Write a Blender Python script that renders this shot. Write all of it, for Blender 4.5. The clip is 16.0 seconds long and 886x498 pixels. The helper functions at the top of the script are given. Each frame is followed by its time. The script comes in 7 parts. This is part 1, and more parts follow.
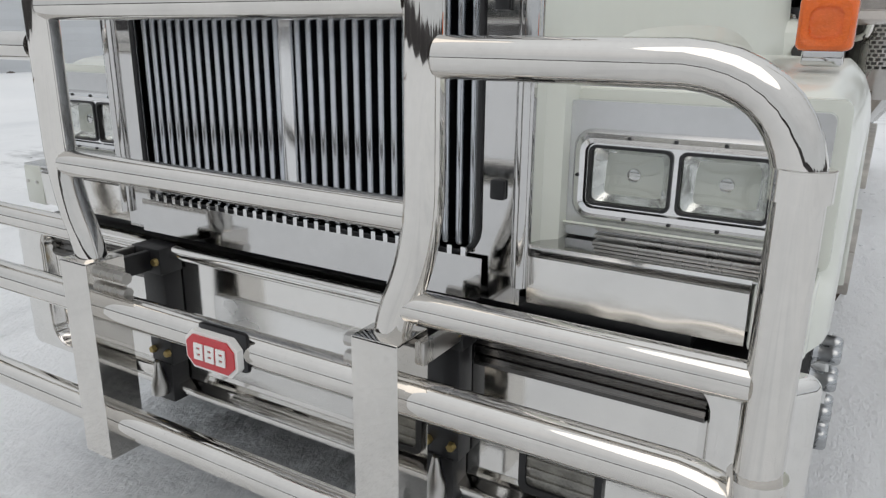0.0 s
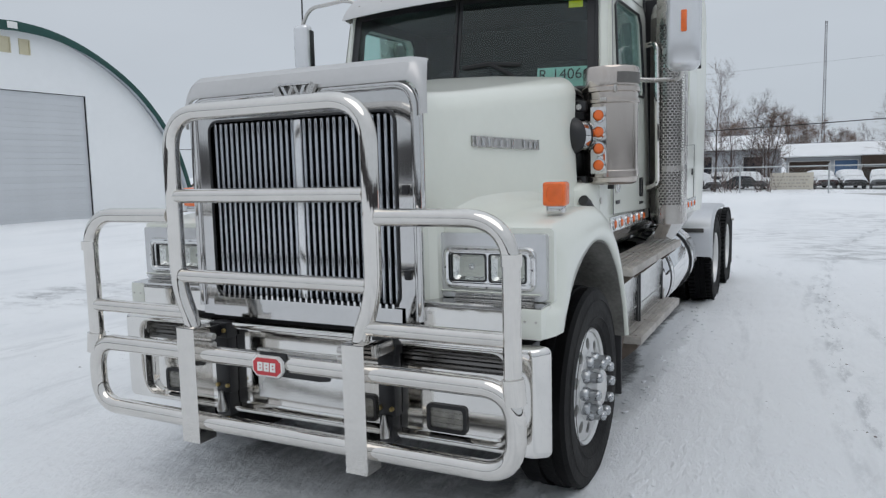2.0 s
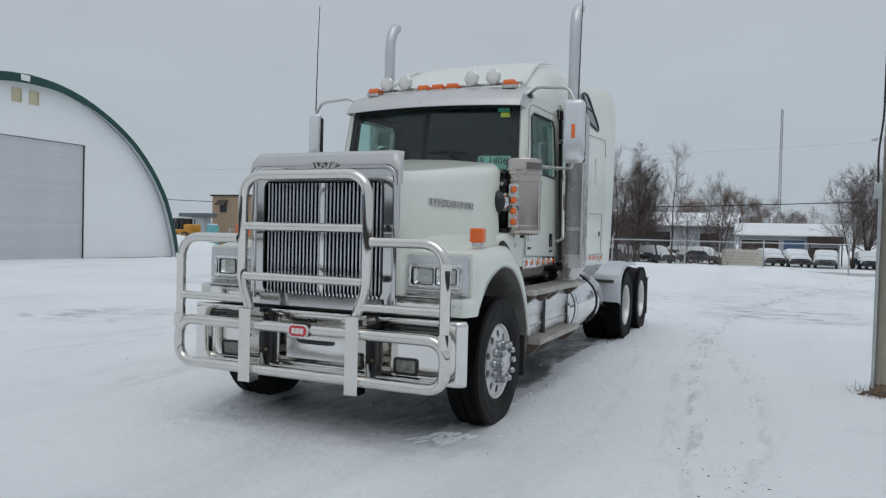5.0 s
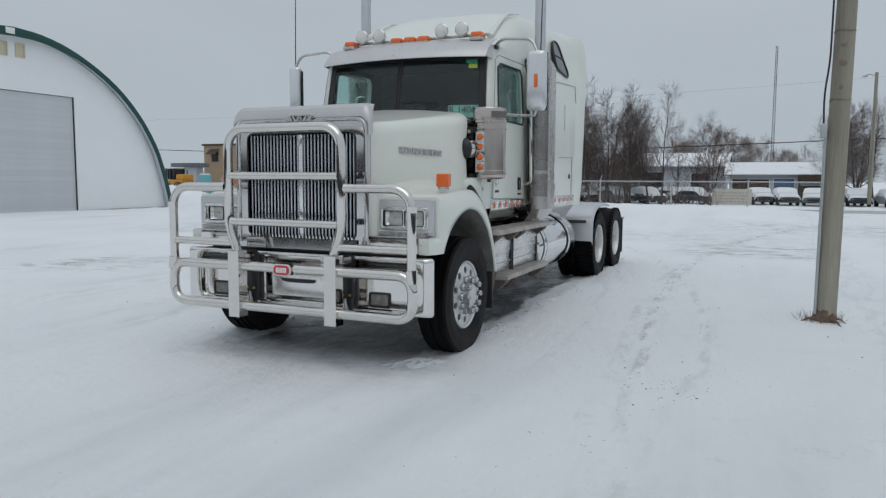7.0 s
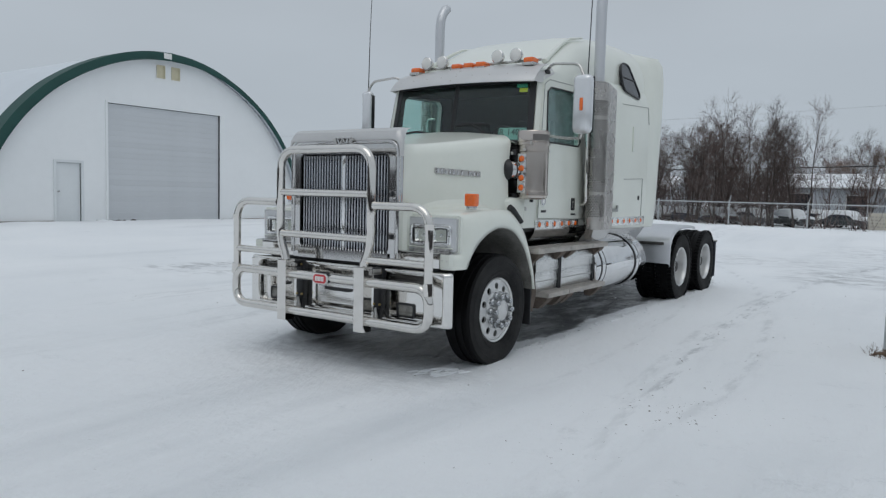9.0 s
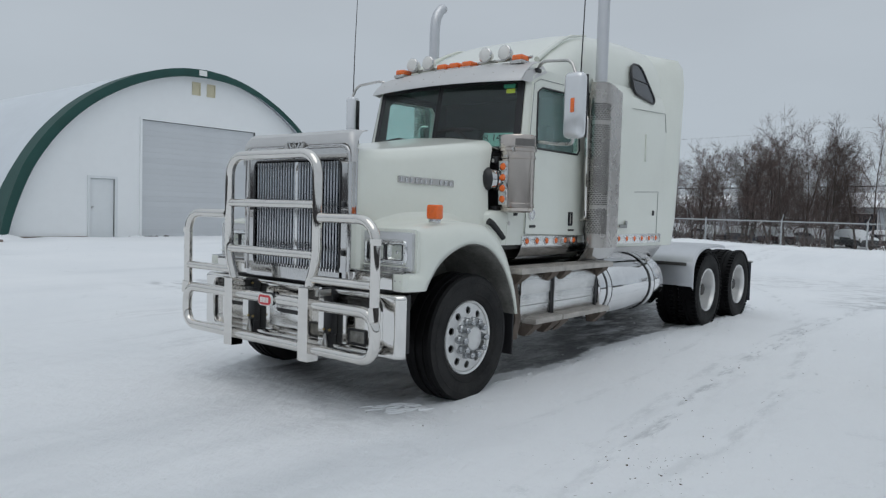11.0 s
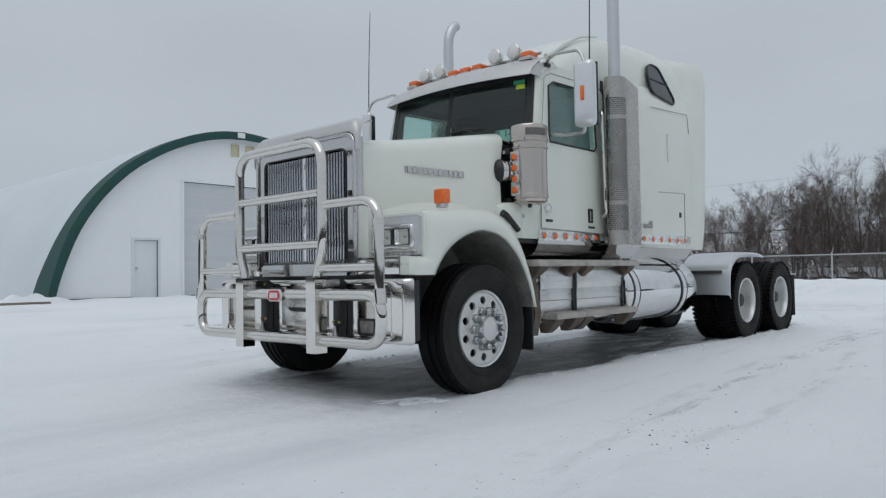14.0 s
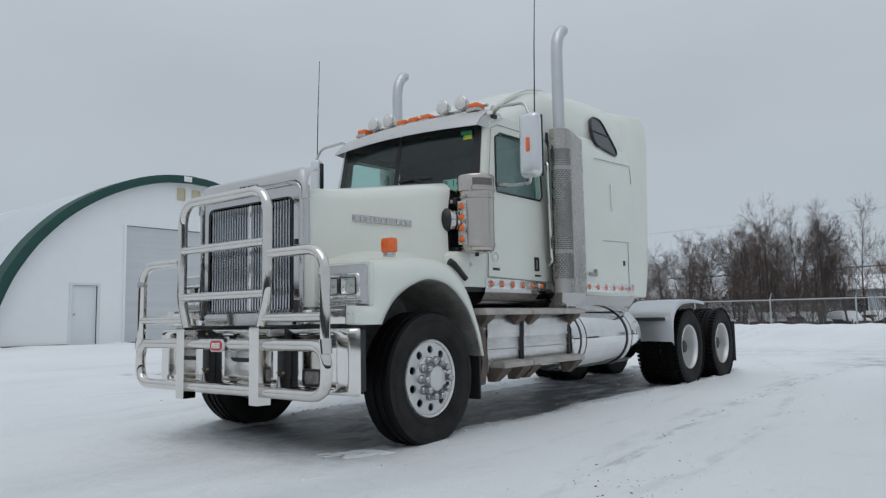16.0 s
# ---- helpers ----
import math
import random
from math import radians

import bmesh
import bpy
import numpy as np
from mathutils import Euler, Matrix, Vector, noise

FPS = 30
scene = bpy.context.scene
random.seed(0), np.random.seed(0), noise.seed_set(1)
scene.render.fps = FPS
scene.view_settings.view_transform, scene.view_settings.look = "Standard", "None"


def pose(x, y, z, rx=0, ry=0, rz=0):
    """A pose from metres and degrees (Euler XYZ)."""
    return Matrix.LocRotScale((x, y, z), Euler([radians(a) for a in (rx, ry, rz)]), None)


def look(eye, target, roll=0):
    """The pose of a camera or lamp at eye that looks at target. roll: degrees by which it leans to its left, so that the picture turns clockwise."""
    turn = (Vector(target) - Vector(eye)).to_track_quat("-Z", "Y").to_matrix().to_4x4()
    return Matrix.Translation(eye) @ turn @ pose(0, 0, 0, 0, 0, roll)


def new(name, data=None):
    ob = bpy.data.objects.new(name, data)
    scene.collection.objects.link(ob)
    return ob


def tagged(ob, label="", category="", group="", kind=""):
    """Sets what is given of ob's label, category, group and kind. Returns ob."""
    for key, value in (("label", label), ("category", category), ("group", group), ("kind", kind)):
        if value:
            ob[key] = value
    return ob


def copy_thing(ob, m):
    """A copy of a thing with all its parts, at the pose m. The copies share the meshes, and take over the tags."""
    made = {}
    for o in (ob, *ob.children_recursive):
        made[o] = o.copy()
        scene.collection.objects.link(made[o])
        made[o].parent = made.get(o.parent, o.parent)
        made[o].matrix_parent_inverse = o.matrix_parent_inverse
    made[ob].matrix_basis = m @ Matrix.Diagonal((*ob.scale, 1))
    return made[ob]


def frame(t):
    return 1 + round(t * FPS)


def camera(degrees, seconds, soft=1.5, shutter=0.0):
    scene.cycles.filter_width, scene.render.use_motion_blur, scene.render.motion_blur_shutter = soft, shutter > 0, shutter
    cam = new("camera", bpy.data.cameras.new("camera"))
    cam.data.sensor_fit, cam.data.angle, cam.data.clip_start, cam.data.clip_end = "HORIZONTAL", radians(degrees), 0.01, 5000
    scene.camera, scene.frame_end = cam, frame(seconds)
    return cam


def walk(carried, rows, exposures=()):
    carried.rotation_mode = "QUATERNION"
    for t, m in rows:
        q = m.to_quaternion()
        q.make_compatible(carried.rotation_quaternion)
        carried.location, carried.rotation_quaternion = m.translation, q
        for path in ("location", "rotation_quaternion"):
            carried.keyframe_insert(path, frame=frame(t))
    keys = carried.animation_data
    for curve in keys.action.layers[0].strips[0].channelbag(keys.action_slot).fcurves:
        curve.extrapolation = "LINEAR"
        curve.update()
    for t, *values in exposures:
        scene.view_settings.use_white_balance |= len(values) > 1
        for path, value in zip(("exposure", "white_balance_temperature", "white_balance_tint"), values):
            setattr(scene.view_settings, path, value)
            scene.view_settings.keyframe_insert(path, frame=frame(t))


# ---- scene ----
cam = camera(62.6, 16.0, 1.3)
PATH = [
    (0, (1.256, -2.242, 1.52), (0.28, -0.592, 0.951), 0.5),
    (0.5, (1.546, -2.573, 1.565), (0.516, -0.913, 1.139), 0.9),
    (1, (1.773, -2.939, 1.589), (0.755, -1.253, 1.244), -0.2),
    (1.5, (1.996, -3.31, 1.631), (0.993, -1.605, 1.333), -1.1),
    (2, (2.178, -3.691, 1.664), (1.283, -1.915, 1.451), -1.4),
    (2.5, (2.428, -4.004, 1.667), (1.516, -2.233, 1.483), -1.0),
    (3, (2.604, -4.335, 1.662), (1.734, -2.54, 1.517), -0.7),
    (3.5, (2.797, -4.618, 1.656), (1.941, -2.816, 1.513), -0.5),
    (4, (2.966, -4.906, 1.686), (2.098, -3.106, 1.587), -0.7),
    (4.2, (3.004, -5.047, 1.668), (2.136, -3.247, 1.587), 0.0),
    (6.3, (3.49, -6.206, 1.395), (2.698, -4.37, 1.367), 1.9),
    (6.5, (3.513, -6.186, 1.386), (2.718, -4.359, 1.21), 0.9),
    (7, (3.622, -6.063, 1.556), (2.815, -4.242, 1.365), 0.3),
    (7.5, (3.912, -6.083, 1.596), (2.97, -4.324, 1.455), 0.5),
    (8, (4.203, -6.157, 1.608), (3.203, -4.43, 1.482), 0.9),
    (8.5, (4.461, -6.066, 1.6), (3.388, -4.383, 1.479), 1.2),
    (9, (4.623, -5.904, 1.601), (3.487, -4.265, 1.448), 1.4),
    (9.2, (4.61, -5.811, 1.592), (3.48, -4.168, 1.435), 1.1),
    (11.3, (4.766, -4.717, 1.541), (3.483, -3.186, 1.447), 1.5),
    (11.5, (4.777, -4.682, 1.48), (3.471, -3.171, 1.389), 1.2),
    (12, (4.827, -4.646, 1.169), (3.446, -3.2, 1.114), -0.1),
    (12.5, (4.843, -4.649, 1.002), (3.484, -3.183, 1.077), 0.1),
    (13, (4.857, -4.595, 0.974), (3.497, -3.131, 1.072), 0.1),
    (13.5, (4.86, -4.552, 0.958), (3.505, -3.084, 1.053), -0.7),
    (14, (4.86, -4.518, 0.956), (3.512, -3.042, 1.024), -0.9),
    (14.5, (4.87, -4.515, 0.962), (3.566, -2.999, 1.026), -0.7),
    (15, (4.876, -4.504, 0.97), (3.603, -2.964, 1.045), -0.7),
    (15.5, (4.867, -4.502, 0.98), (3.613, -2.951, 1.128), -0.9),
    (16, (4.88, -4.507, 0.989), (3.643, -2.947, 1.177), -1.0),
]
walk(cam, [(t, look(eye, target, roll)) for t, eye, target, roll in PATH],
     [(0, 0.20, 7050, 13), (0.5, 0.17, 6980, 13), (1.0, 0.15, 6720, 14), (1.5, 0.14, 6650, 13), (2.0, 0.10, 6600, 12), (3.5, -0.03, 6500, 10), (7, -0.14, 6500, 10), (9, -0.14, 6500, 10), (12, -0.09, 6500, 10), (16, -0.09, 6500, 10)])

# ---- world, sun and exposure ----
wd = bpy.data.worlds.new("overcast_sky")
scene.world = wd
wd.use_nodes = True
nt = wd.node_tree
for n in list(nt.nodes):
    nt.nodes.remove(n)
sky = nt.nodes.new("ShaderNodeTexSky")
sky.sky_type, sky.sun_disc = "NISHITA", False
sky.sun_elevation, sky.sun_rotation = radians(38), radians(200)
tc = nt.nodes.new("ShaderNodeTexCoord")
sep = nt.nodes.new("ShaderNodeSeparateXYZ")
ramp = nt.nodes.new("ShaderNodeValToRGB")
ramp.color_ramp.elements[0].position, ramp.color_ramp.elements[0].color = 0.0, (0.462, 0.525, 0.588, 1)
ramp.color_ramp.elements[1].position, ramp.color_ramp.elements[1].color = 1.0, (0.71, 0.785, 0.86, 1)
e = ramp.color_ramp.elements.new(0.3)
e.color = (0.492, 0.545, 0.598, 1)
cl = nt.nodes.new("ShaderNodeTexNoise")
cl.inputs["Scale"].default_value, cl.inputs["Detail"].default_value = 2.2, 5
cmap = nt.nodes.new("ShaderNodeMapping")
cmap.inputs["Scale"].default_value = (1, 1, 3)
cr = nt.nodes.new("ShaderNodeMapRange")
cr.inputs["To Min"].default_value, cr.inputs["To Max"].default_value = 0.90, 1.10
mul = nt.nodes.new("ShaderNodeVectorMath")
mul.operation = "MULTIPLY"
veil = nt.nodes.new("ShaderNodeMix")
veil.data_type = "RGBA"
veil.inputs[0].default_value = 0.97
dim = nt.nodes.new("ShaderNodeVectorMath")
dim.operation = "SCALE"
dim.inputs["Scale"].default_value = 0.1
bg = nt.nodes.new("ShaderNodeBackground")
wo = nt.nodes.new("ShaderNodeOutputWorld")
lk = nt.links.new
lk(tc.outputs["Generated"], sep.inputs[0])
lk(sep.outputs["Z"], ramp.inputs[0])
lk(tc.outputs["Generated"], cmap.inputs[0])
lk(cmap.outputs[0], cl.inputs["Vector"])
lk(cl.outputs[0], cr.inputs[0])
lk(ramp.outputs[0], mul.inputs[0])
lk(cr.outputs[0], mul.inputs[1])
lk(sky.outputs[0], dim.inputs[0])
lk(dim.outputs[0], veil.inputs[6])
lk(mul.outputs[0], veil.inputs[7])
lk(veil.outputs[2], bg.inputs[0])
lk(bg.outputs[0], wo.inputs[0])
bg.inputs[1].default_value = 1.0

sun = new("sun", bpy.data.lights.new("sun", "SUN"))
sun.data.energy, sun.data.angle, sun.data.color = 0.5, radians(50), (1.0, 0.97, 0.93)
sun.matrix_world = look((3, -6, 14), (0, 0, 0))
scene.view_settings.exposure = 0.0


# ---- materials ----
def mat(name, col, rough=0.5, metal=0.0, var=0.12, scale=6.0, bump=0.0, bscale=60.0, col2=None, coat=0.0, spread=0.0, rvar=0.0, stretch=(1, 1, 1), emit=0.0, trans=0.0):
    """A surface with two scales of variation in colour and roughness, and a fine bump."""
    m = bpy.data.materials.new(name)
    m.use_nodes = True
    t = m.node_tree
    p = t.nodes["Principled BSDF"]
    p.inputs["Roughness"].default_value, p.inputs["Metallic"].default_value = rough, metal
    p.inputs["Coat Weight"].default_value = coat
    p.inputs["Transmission Weight"].default_value = trans
    co = t.nodes.new("ShaderNodeTexCoord")
    mp = t.nodes.new("ShaderNodeMapping")
    mp.inputs["Scale"].default_value = stretch
    t.links.new(co.outputs["Object"], mp.inputs[0])
    big, fine = t.nodes.new("ShaderNodeTexNoise"), t.nodes.new("ShaderNodeTexNoise")
    big.inputs["Scale"].default_value, big.inputs["Detail"].default_value = scale, 6
    fine.inputs["Scale"].default_value, fine.inputs["Detail"].default_value = scale * 9, 4
    for n in (big, fine):
        t.links.new(mp.outputs[0], n.inputs["Vector"])
    add = t.nodes.new("ShaderNodeMath")
    add.operation = "MULTIPLY_ADD"
    add.inputs[1].default_value = 0.45
    t.links.new(fine.outputs[0], add.inputs[0])
    t.links.new(big.outputs[0], add.inputs[2])
    mr = t.nodes.new("ShaderNodeMapRange")
    mr.inputs["From Min"].default_value, mr.inputs["From Max"].default_value = 0.45, 1.0
    t.links.new(add.outputs[0], mr.inputs[0])
    mx = t.nodes.new("ShaderNodeMix")
    mx.data_type = "RGBA"
    c2 = col2 or tuple(c * (1 - var) for c in col)
    mx.inputs[6].default_value, mx.inputs[7].default_value = (*c2, 1), (*col, 1)
    t.links.new(mr.outputs[0], mx.inputs[0])
    out = mx.outputs[2]
    if spread:
        oi = t.nodes.new("ShaderNodeObjectInfo")
        hs = t.nodes.new("ShaderNodeHueSaturation")
        r2 = t.nodes.new("ShaderNodeMapRange")
        r2.inputs["To Min"].default_value, r2.inputs["To Max"].default_value = 1 - spread, 1 + spread
        t.links.new(oi.outputs["Random"], r2.inputs[0])
        t.links.new(r2.outputs[0], hs.inputs["Value"])
        t.links.new(out, hs.inputs["Color"])
        out = hs.outputs[0]
    t.links.new(out, p.inputs["Base Color"])
    if rvar:
        rr = t.nodes.new("ShaderNodeMapRange")
        rr.inputs["To Min"].default_value, rr.inputs["To Max"].default_value = max(0.02, rough - rvar), rough + rvar
        t.links.new(big.outputs[0], rr.inputs[0])
        t.links.new(rr.outputs[0], p.inputs["Roughness"])
    if bump:
        bn = t.nodes.new("ShaderNodeTexNoise")
        bn.inputs["Scale"].default_value, bn.inputs["Detail"].default_value = bscale, 5
        t.links.new(mp.outputs[0], bn.inputs["Vector"])
        b = t.nodes.new("ShaderNodeBump")
        b.inputs["Strength"].default_value, b.inputs["Distance"].default_value = bump, 0.01
        t.links.new(bn.outputs[0], b.inputs["Height"])
        t.links.new(b.outputs[0], p.inputs["Normal"])
    if emit:
        p.inputs["Emission Color"].default_value, p.inputs["Emission Strength"].default_value = (*col, 1), emit
    return m


def glass_mat(name, tint, gloss=1.0, face=0.03, film=0.0):
    m = bpy.data.materials.new(name)
    m.use_nodes = True
    t = m.node_tree
    t.nodes.remove(t.nodes["Principled BSDF"])
    tr, gl, fr, mx = (t.nodes.new("ShaderNode" + k) for k in ("BsdfTransparent", "BsdfGlossy", "LayerWeight", "MixShader"))
    tr.inputs[0].default_value = (*tint, 1)
    gl.inputs["Roughness"].default_value = 0.03
    fr.inputs[0].default_value = 0.5
    pw, k = t.nodes.new("ShaderNodeMath"), t.nodes.new("ShaderNodeMath")
    pw.operation, k.operation = "POWER", "MULTIPLY_ADD"
    pw.inputs[1].default_value = 4.0
    k.inputs[1].default_value, k.inputs[2].default_value = 0.5 * gloss, face
    t.links.new(fr.outputs["Facing"], pw.inputs[0])
    t.links.new(pw.outputs[0], k.inputs[0])
    t.links.new(k.outputs[0], mx.inputs[0])
    t.links.new(tr.outputs[0], mx.inputs[1])
    t.links.new(gl.outputs[0], mx.inputs[2])
    out = mx.outputs[0]
    if film:
        # pale teal veil mixed over the glass, standing in for its reflections
        df, m2, nz, mr = (t.nodes.new("ShaderNode" + q) for q in ("BsdfDiffuse", "MixShader", "TexNoise", "MapRange"))
        df.inputs[0].default_value = (0.42, 0.62, 0.60, 1)
        nz.inputs["Scale"].default_value, nz.inputs["Detail"].default_value = 5.0, 6
        mr.inputs["To Min"].default_value, mr.inputs["To Max"].default_value = film * 0.6, film * 1.4
        t.links.new(nz.outputs[0], mr.inputs[0])
        t.links.new(mr.outputs[0], m2.inputs[0])
        t.links.new(out, m2.inputs[1])
        t.links.new(df.outputs[0], m2.inputs[2])
        out = m2.outputs[0]
    t.links.new(out, t.nodes["Material Output"].inputs[0])
    return m


WHITE = mat("white_truck_paint", (0.745, 0.768, 0.70), 0.28, var=0.05, scale=2.5, coat=0.5, bump=0.02, bscale=250)
CHROME = mat("polished_chrome", (0.62, 0.615, 0.61), 0.075, 1.0, var=0.10, scale=5, rvar=0.05)
TUBE = mat("polished_stainless_tube", (0.76, 0.735, 0.70), 0.04, 1.0, var=0.10, scale=7, rvar=0.02)
STEEL = mat("brushed_stainless", (0.60, 0.585, 0.565), 0.28, 1.0, var=0.15, scale=9, bump=0.05, bscale=120, stretch=(1, 1, 0.15), rvar=0.06)
REFLECTOR = mat("lamp_reflector", (0.94, 0.95, 0.94), 0.22, 0.9, var=0.10, scale=20, bump=0.25, bscale=30)
SCREEN = mat("black_grille_screen", (0.006, 0.006, 0.008), 0.9, var=0.2)
VISOR = mat("matt_stainless_visor", (0.61, 0.605, 0.60), 0.42, 0.6, var=0.08, scale=5, rvar=0.05)
ROD = mat("grille_rod_steel", (0.56, 0.585, 0.62), 0.20, 1.0, var=0.2, scale=4, rvar=0.05)
ALU = mat("polished_aluminium", (0.80, 0.80, 0.80), 0.16, 1.0, var=0.12, scale=8, rvar=0.08)
TANKALU = mat("polished_tank_aluminium", (0.78, 0.78, 0.785), 0.075, 1.0, var=0.10, scale=6, bump=0.015, bscale=8, rvar=0.03)
BRACKET = mat("rusty_brown_bracket", (0.17, 0.135, 0.11), 0.75, 0.2, var=0.5, scale=14, bump=0.3, bscale=50)
BRIGHT = mat("bright_polished_bumper", (0.80, 0.785, 0.76), 0.085, 1.0, var=0.08, scale=4, rvar=0.05)
BRUSHED = mat("brushed_bumper_plate", (0.84, 0.835, 0.82), 0.26, 0.9, var=0.06, scale=5, rvar=0.06)
BRASS = mat("yellow_zinc_bolt", (0.50, 0.38, 0.16), 0.4, 0.9, var=0.2, scale=30)
NUTCOVER = mat("dull_lug_nut_cover", (0.50, 0.515, 0.53), 0.27, 0.95, var=0.15, scale=20, rvar=0.08)
# tread faces take this blacker rubber, with the shade on them painted in
TREADSHADE = mat("worn_wet_tread_rubber", (0.0045, 0.0045, 0.005), 0.62, var=0.3, scale=8, bump=0.3, bscale=60)
TREADSHADE.node_tree.nodes["Principled BSDF"].inputs["Specular IOR Level"].default_value = 0.15
MACHINED = mat("machined_aluminium_disc", (0.74, 0.74, 0.73), 0.40, 0.75, var=0.10, scale=10, rvar=0.06)
STREAKDARK = mat("smoked_chrome_pad", (0.16, 0.155, 0.15), 0.16, 1.0, var=0.4, scale=6, stretch=(0.15, 1, 1), rvar=0.08)
DARKSTEEL = mat("sooty_muffler_steel", (0.20, 0.19, 0.18), 0.4, 0.8, var=0.3, scale=6)
SHIELD = mat("heat_tinted_stainless", (0.52, 0.495, 0.47), 0.27, 1.0, var=0.18, scale=6, bump=0.03, bscale=60, rvar=0.06)
PIPE = mat("dull_exhaust_aluminium", (0.62, 0.63, 0.65), 0.42, 0.85, var=0.08, scale=5)
CLEANER = mat("polished_cleaner_steel", (0.60, 0.545, 0.50), 0.17, 1.0, var=0.16, scale=9, bump=0.02, bscale=60, rvar=0.06, stretch=(1, 1, 0.2))
SEAM = mat("panel_seam_shadow", (0.30, 0.31, 0.30), 0.6, var=0.1)
TREAD = mat("dirty_aluminium_tread", (0.54, 0.505, 0.465), 0.5, 0.5, var=0.4, scale=10, bump=0.3, bscale=45)
PLATE = mat("diamond_plate_aluminium", (0.74, 0.74, 0.73), 0.22, 1.0, var=0.2, scale=12, bump=0.25, bscale=90)
RUBBER = mat("black_tyre_rubber", (0.010, 0.010, 0.011), 0.78, var=0.45, scale=5, bump=0.35, bscale=48, col2=(0.032, 0.031, 0.030))
RUBBER.node_tree.nodes["Principled BSDF"].inputs["Specular IOR Level"].default_value = 0.25
BLACK = mat("black_painted_steel", (0.018, 0.018, 0.02), 0.42, var=0.3, scale=9, bump=0.06)
DARK = mat("grimy_chassis", (0.035, 0.033, 0.031), 0.7, var=0.5, scale=7, bump=0.3, bscale=40, col2=(0.075, 0.07, 0.064))
LINER = mat("road_grimed_liner", (0.27, 0.265, 0.245), 0.8, var=0.5, scale=5, bump=0.4, bscale=25, col2=(0.10, 0.095, 0.085))
AMBER = mat("amber_plastic", (0.92, 0.17, 0.025), 0.22, var=0.2, scale=25, coat=0.4, bump=0.3, bscale=160)
LENS = glass_mat("clear_lamp_lens", (0.93, 0.94, 0.93), 1.0, 0.10)
FOGLENS = mat("dull_fog_lens", (0.32, 0.31, 0.28), 0.2, 0.3, var=0.5, scale=20, coat=0.8, bump=0.6, bscale=60)
COVER = mat("white_lamp_cover", (0.74, 0.73, 0.70), 0.35, var=0.1, scale=12, coat=0.3)
SHELLGREY = mat("silver_headlamp_surround", (0.66, 0.67, 0.68), 0.26, 0.6, var=0.1, scale=6)
MIRRORBACK = mat("bright_mirror_shell", (0.73, 0.74, 0.755), 0.17, 0.6, var=0.05, scale=4, coat=0.4)
MIRROR = mat("mirror_glass", (0.9, 0.9, 0.9), 0.02, 1.0, var=0.01)
GLASS = glass_mat("tinted_windscreen", (0.92, 0.985, 0.97), 0.6, 0.035)
SIDEGLASS = glass_mat("green_side_glass", (0.84, 0.985, 0.955), 1.5, 0.06, 0.12)
CABIN = mat("dark_cab_trim", (0.03, 0.032, 0.034), 0.75, var=0.3, scale=8)
SEATCLOTH = mat("grey_seat_cloth", (0.06, 0.06, 0.065), 0.9, var=0.3, scale=20)
RED = mat("red_badge", (0.55, 0.02, 0.03), 0.3, var=0.1, coat=0.5)
PAPER = mat("pale_green_paper", (0.26, 0.50, 0.44), 0.7, var=0.05)
YELLOW = mat("yellow_label", (0.75, 0.72, 0.03), 0.6, var=0.05)
GREENLBL = mat("green_label", (0.10, 0.42, 0.28), 0.6, var=0.05)
INK = mat("black_print", (0.02, 0.02, 0.02), 0.6, var=0.05)
CREAMPRINT = mat("white_print", (0.8, 0.8, 0.78), 0.5, var=0.04)
BLUEBLACK = mat("dark_mudflap", (0.02, 0.022, 0.035), 0.6, var=0.3, scale=9)
FABRIC = mat("white_fabric_wall", (0.86, 0.875, 0.88), 0.7, var=0.05, scale=0.5, bump=0.06, bscale=2.5)
# same white fabric as the wall, with a dimmer light painted into it
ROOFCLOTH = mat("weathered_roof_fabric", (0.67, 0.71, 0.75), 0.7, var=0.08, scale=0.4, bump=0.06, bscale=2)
GREENTRIM = mat("dark_green_fabric", (0.009, 0.066, 0.056), 0.6, var=0.25, scale=1.5, bump=0.1, bscale=6)
ROLLUP = mat("grey_roller_door", (0.60, 0.62, 0.64), 0.5, 0.1, var=0.06, scale=1.2, spread=0.03)
DOORPAINT = mat("grey_door_paint", (0.74, 0.765, 0.775), 0.5, var=0.06, scale=1.5)
VENTYEL = mat("yellowed_vent", (0.650, 0.598, 0.429), 0.6, var=0.12, scale=5)
POLEWOOD = mat("weathered_pole_wood", (0.36, 0.335, 0.27), 0.85, var=0.5, scale=5, bump=0.6, bscale=22, stretch=(1, 1, 0.08), col2=(0.19, 0.175, 0.14))
GALV = mat("galvanised_steel", (0.50, 0.52, 0.53), 0.45, 0.6, var=0.2, scale=6)
BARK = mat("bare_tree_bark", (0.085, 0.066, 0.058), 0.9, var=0.5, scale=3, col2=(0.04, 0.032, 0.028), spread=0.25)
TWIG = mat("bare_twigs", (0.150, 0.112, 0.102), 0.9, var=0.4, scale=2, spread=0.3)
BACKDROPTONE = mat("far_bare_woods", (0.085, 0.078, 0.078), 0.9, var=0.5, scale=0.12)
EDGING = mat("weathered_edging_timber", (0.26, 0.205, 0.175), 0.85, var=0.4, scale=4, bump=0.4, bscale=30)
REDTWIG = mat("reddish_brown_twigs", (0.215, 0.145, 0.118), 0.9, var=0.4, scale=2, spread=0.25)
RUSTWOOD = mat("rotten_rust_brown_wood", (0.22, 0.155, 0.11), 0.9, var=0.5, scale=16, bump=0.4, bscale=60)
SLATE = mat("blue_grey_roof_felt", (0.16, 0.19, 0.20), 0.8, var=0.25, scale=1.2)
SIDING = mat("pale_house_siding", (0.52, 0.56, 0.60), 0.8, var=0.12, scale=0.8, spread=0.1)
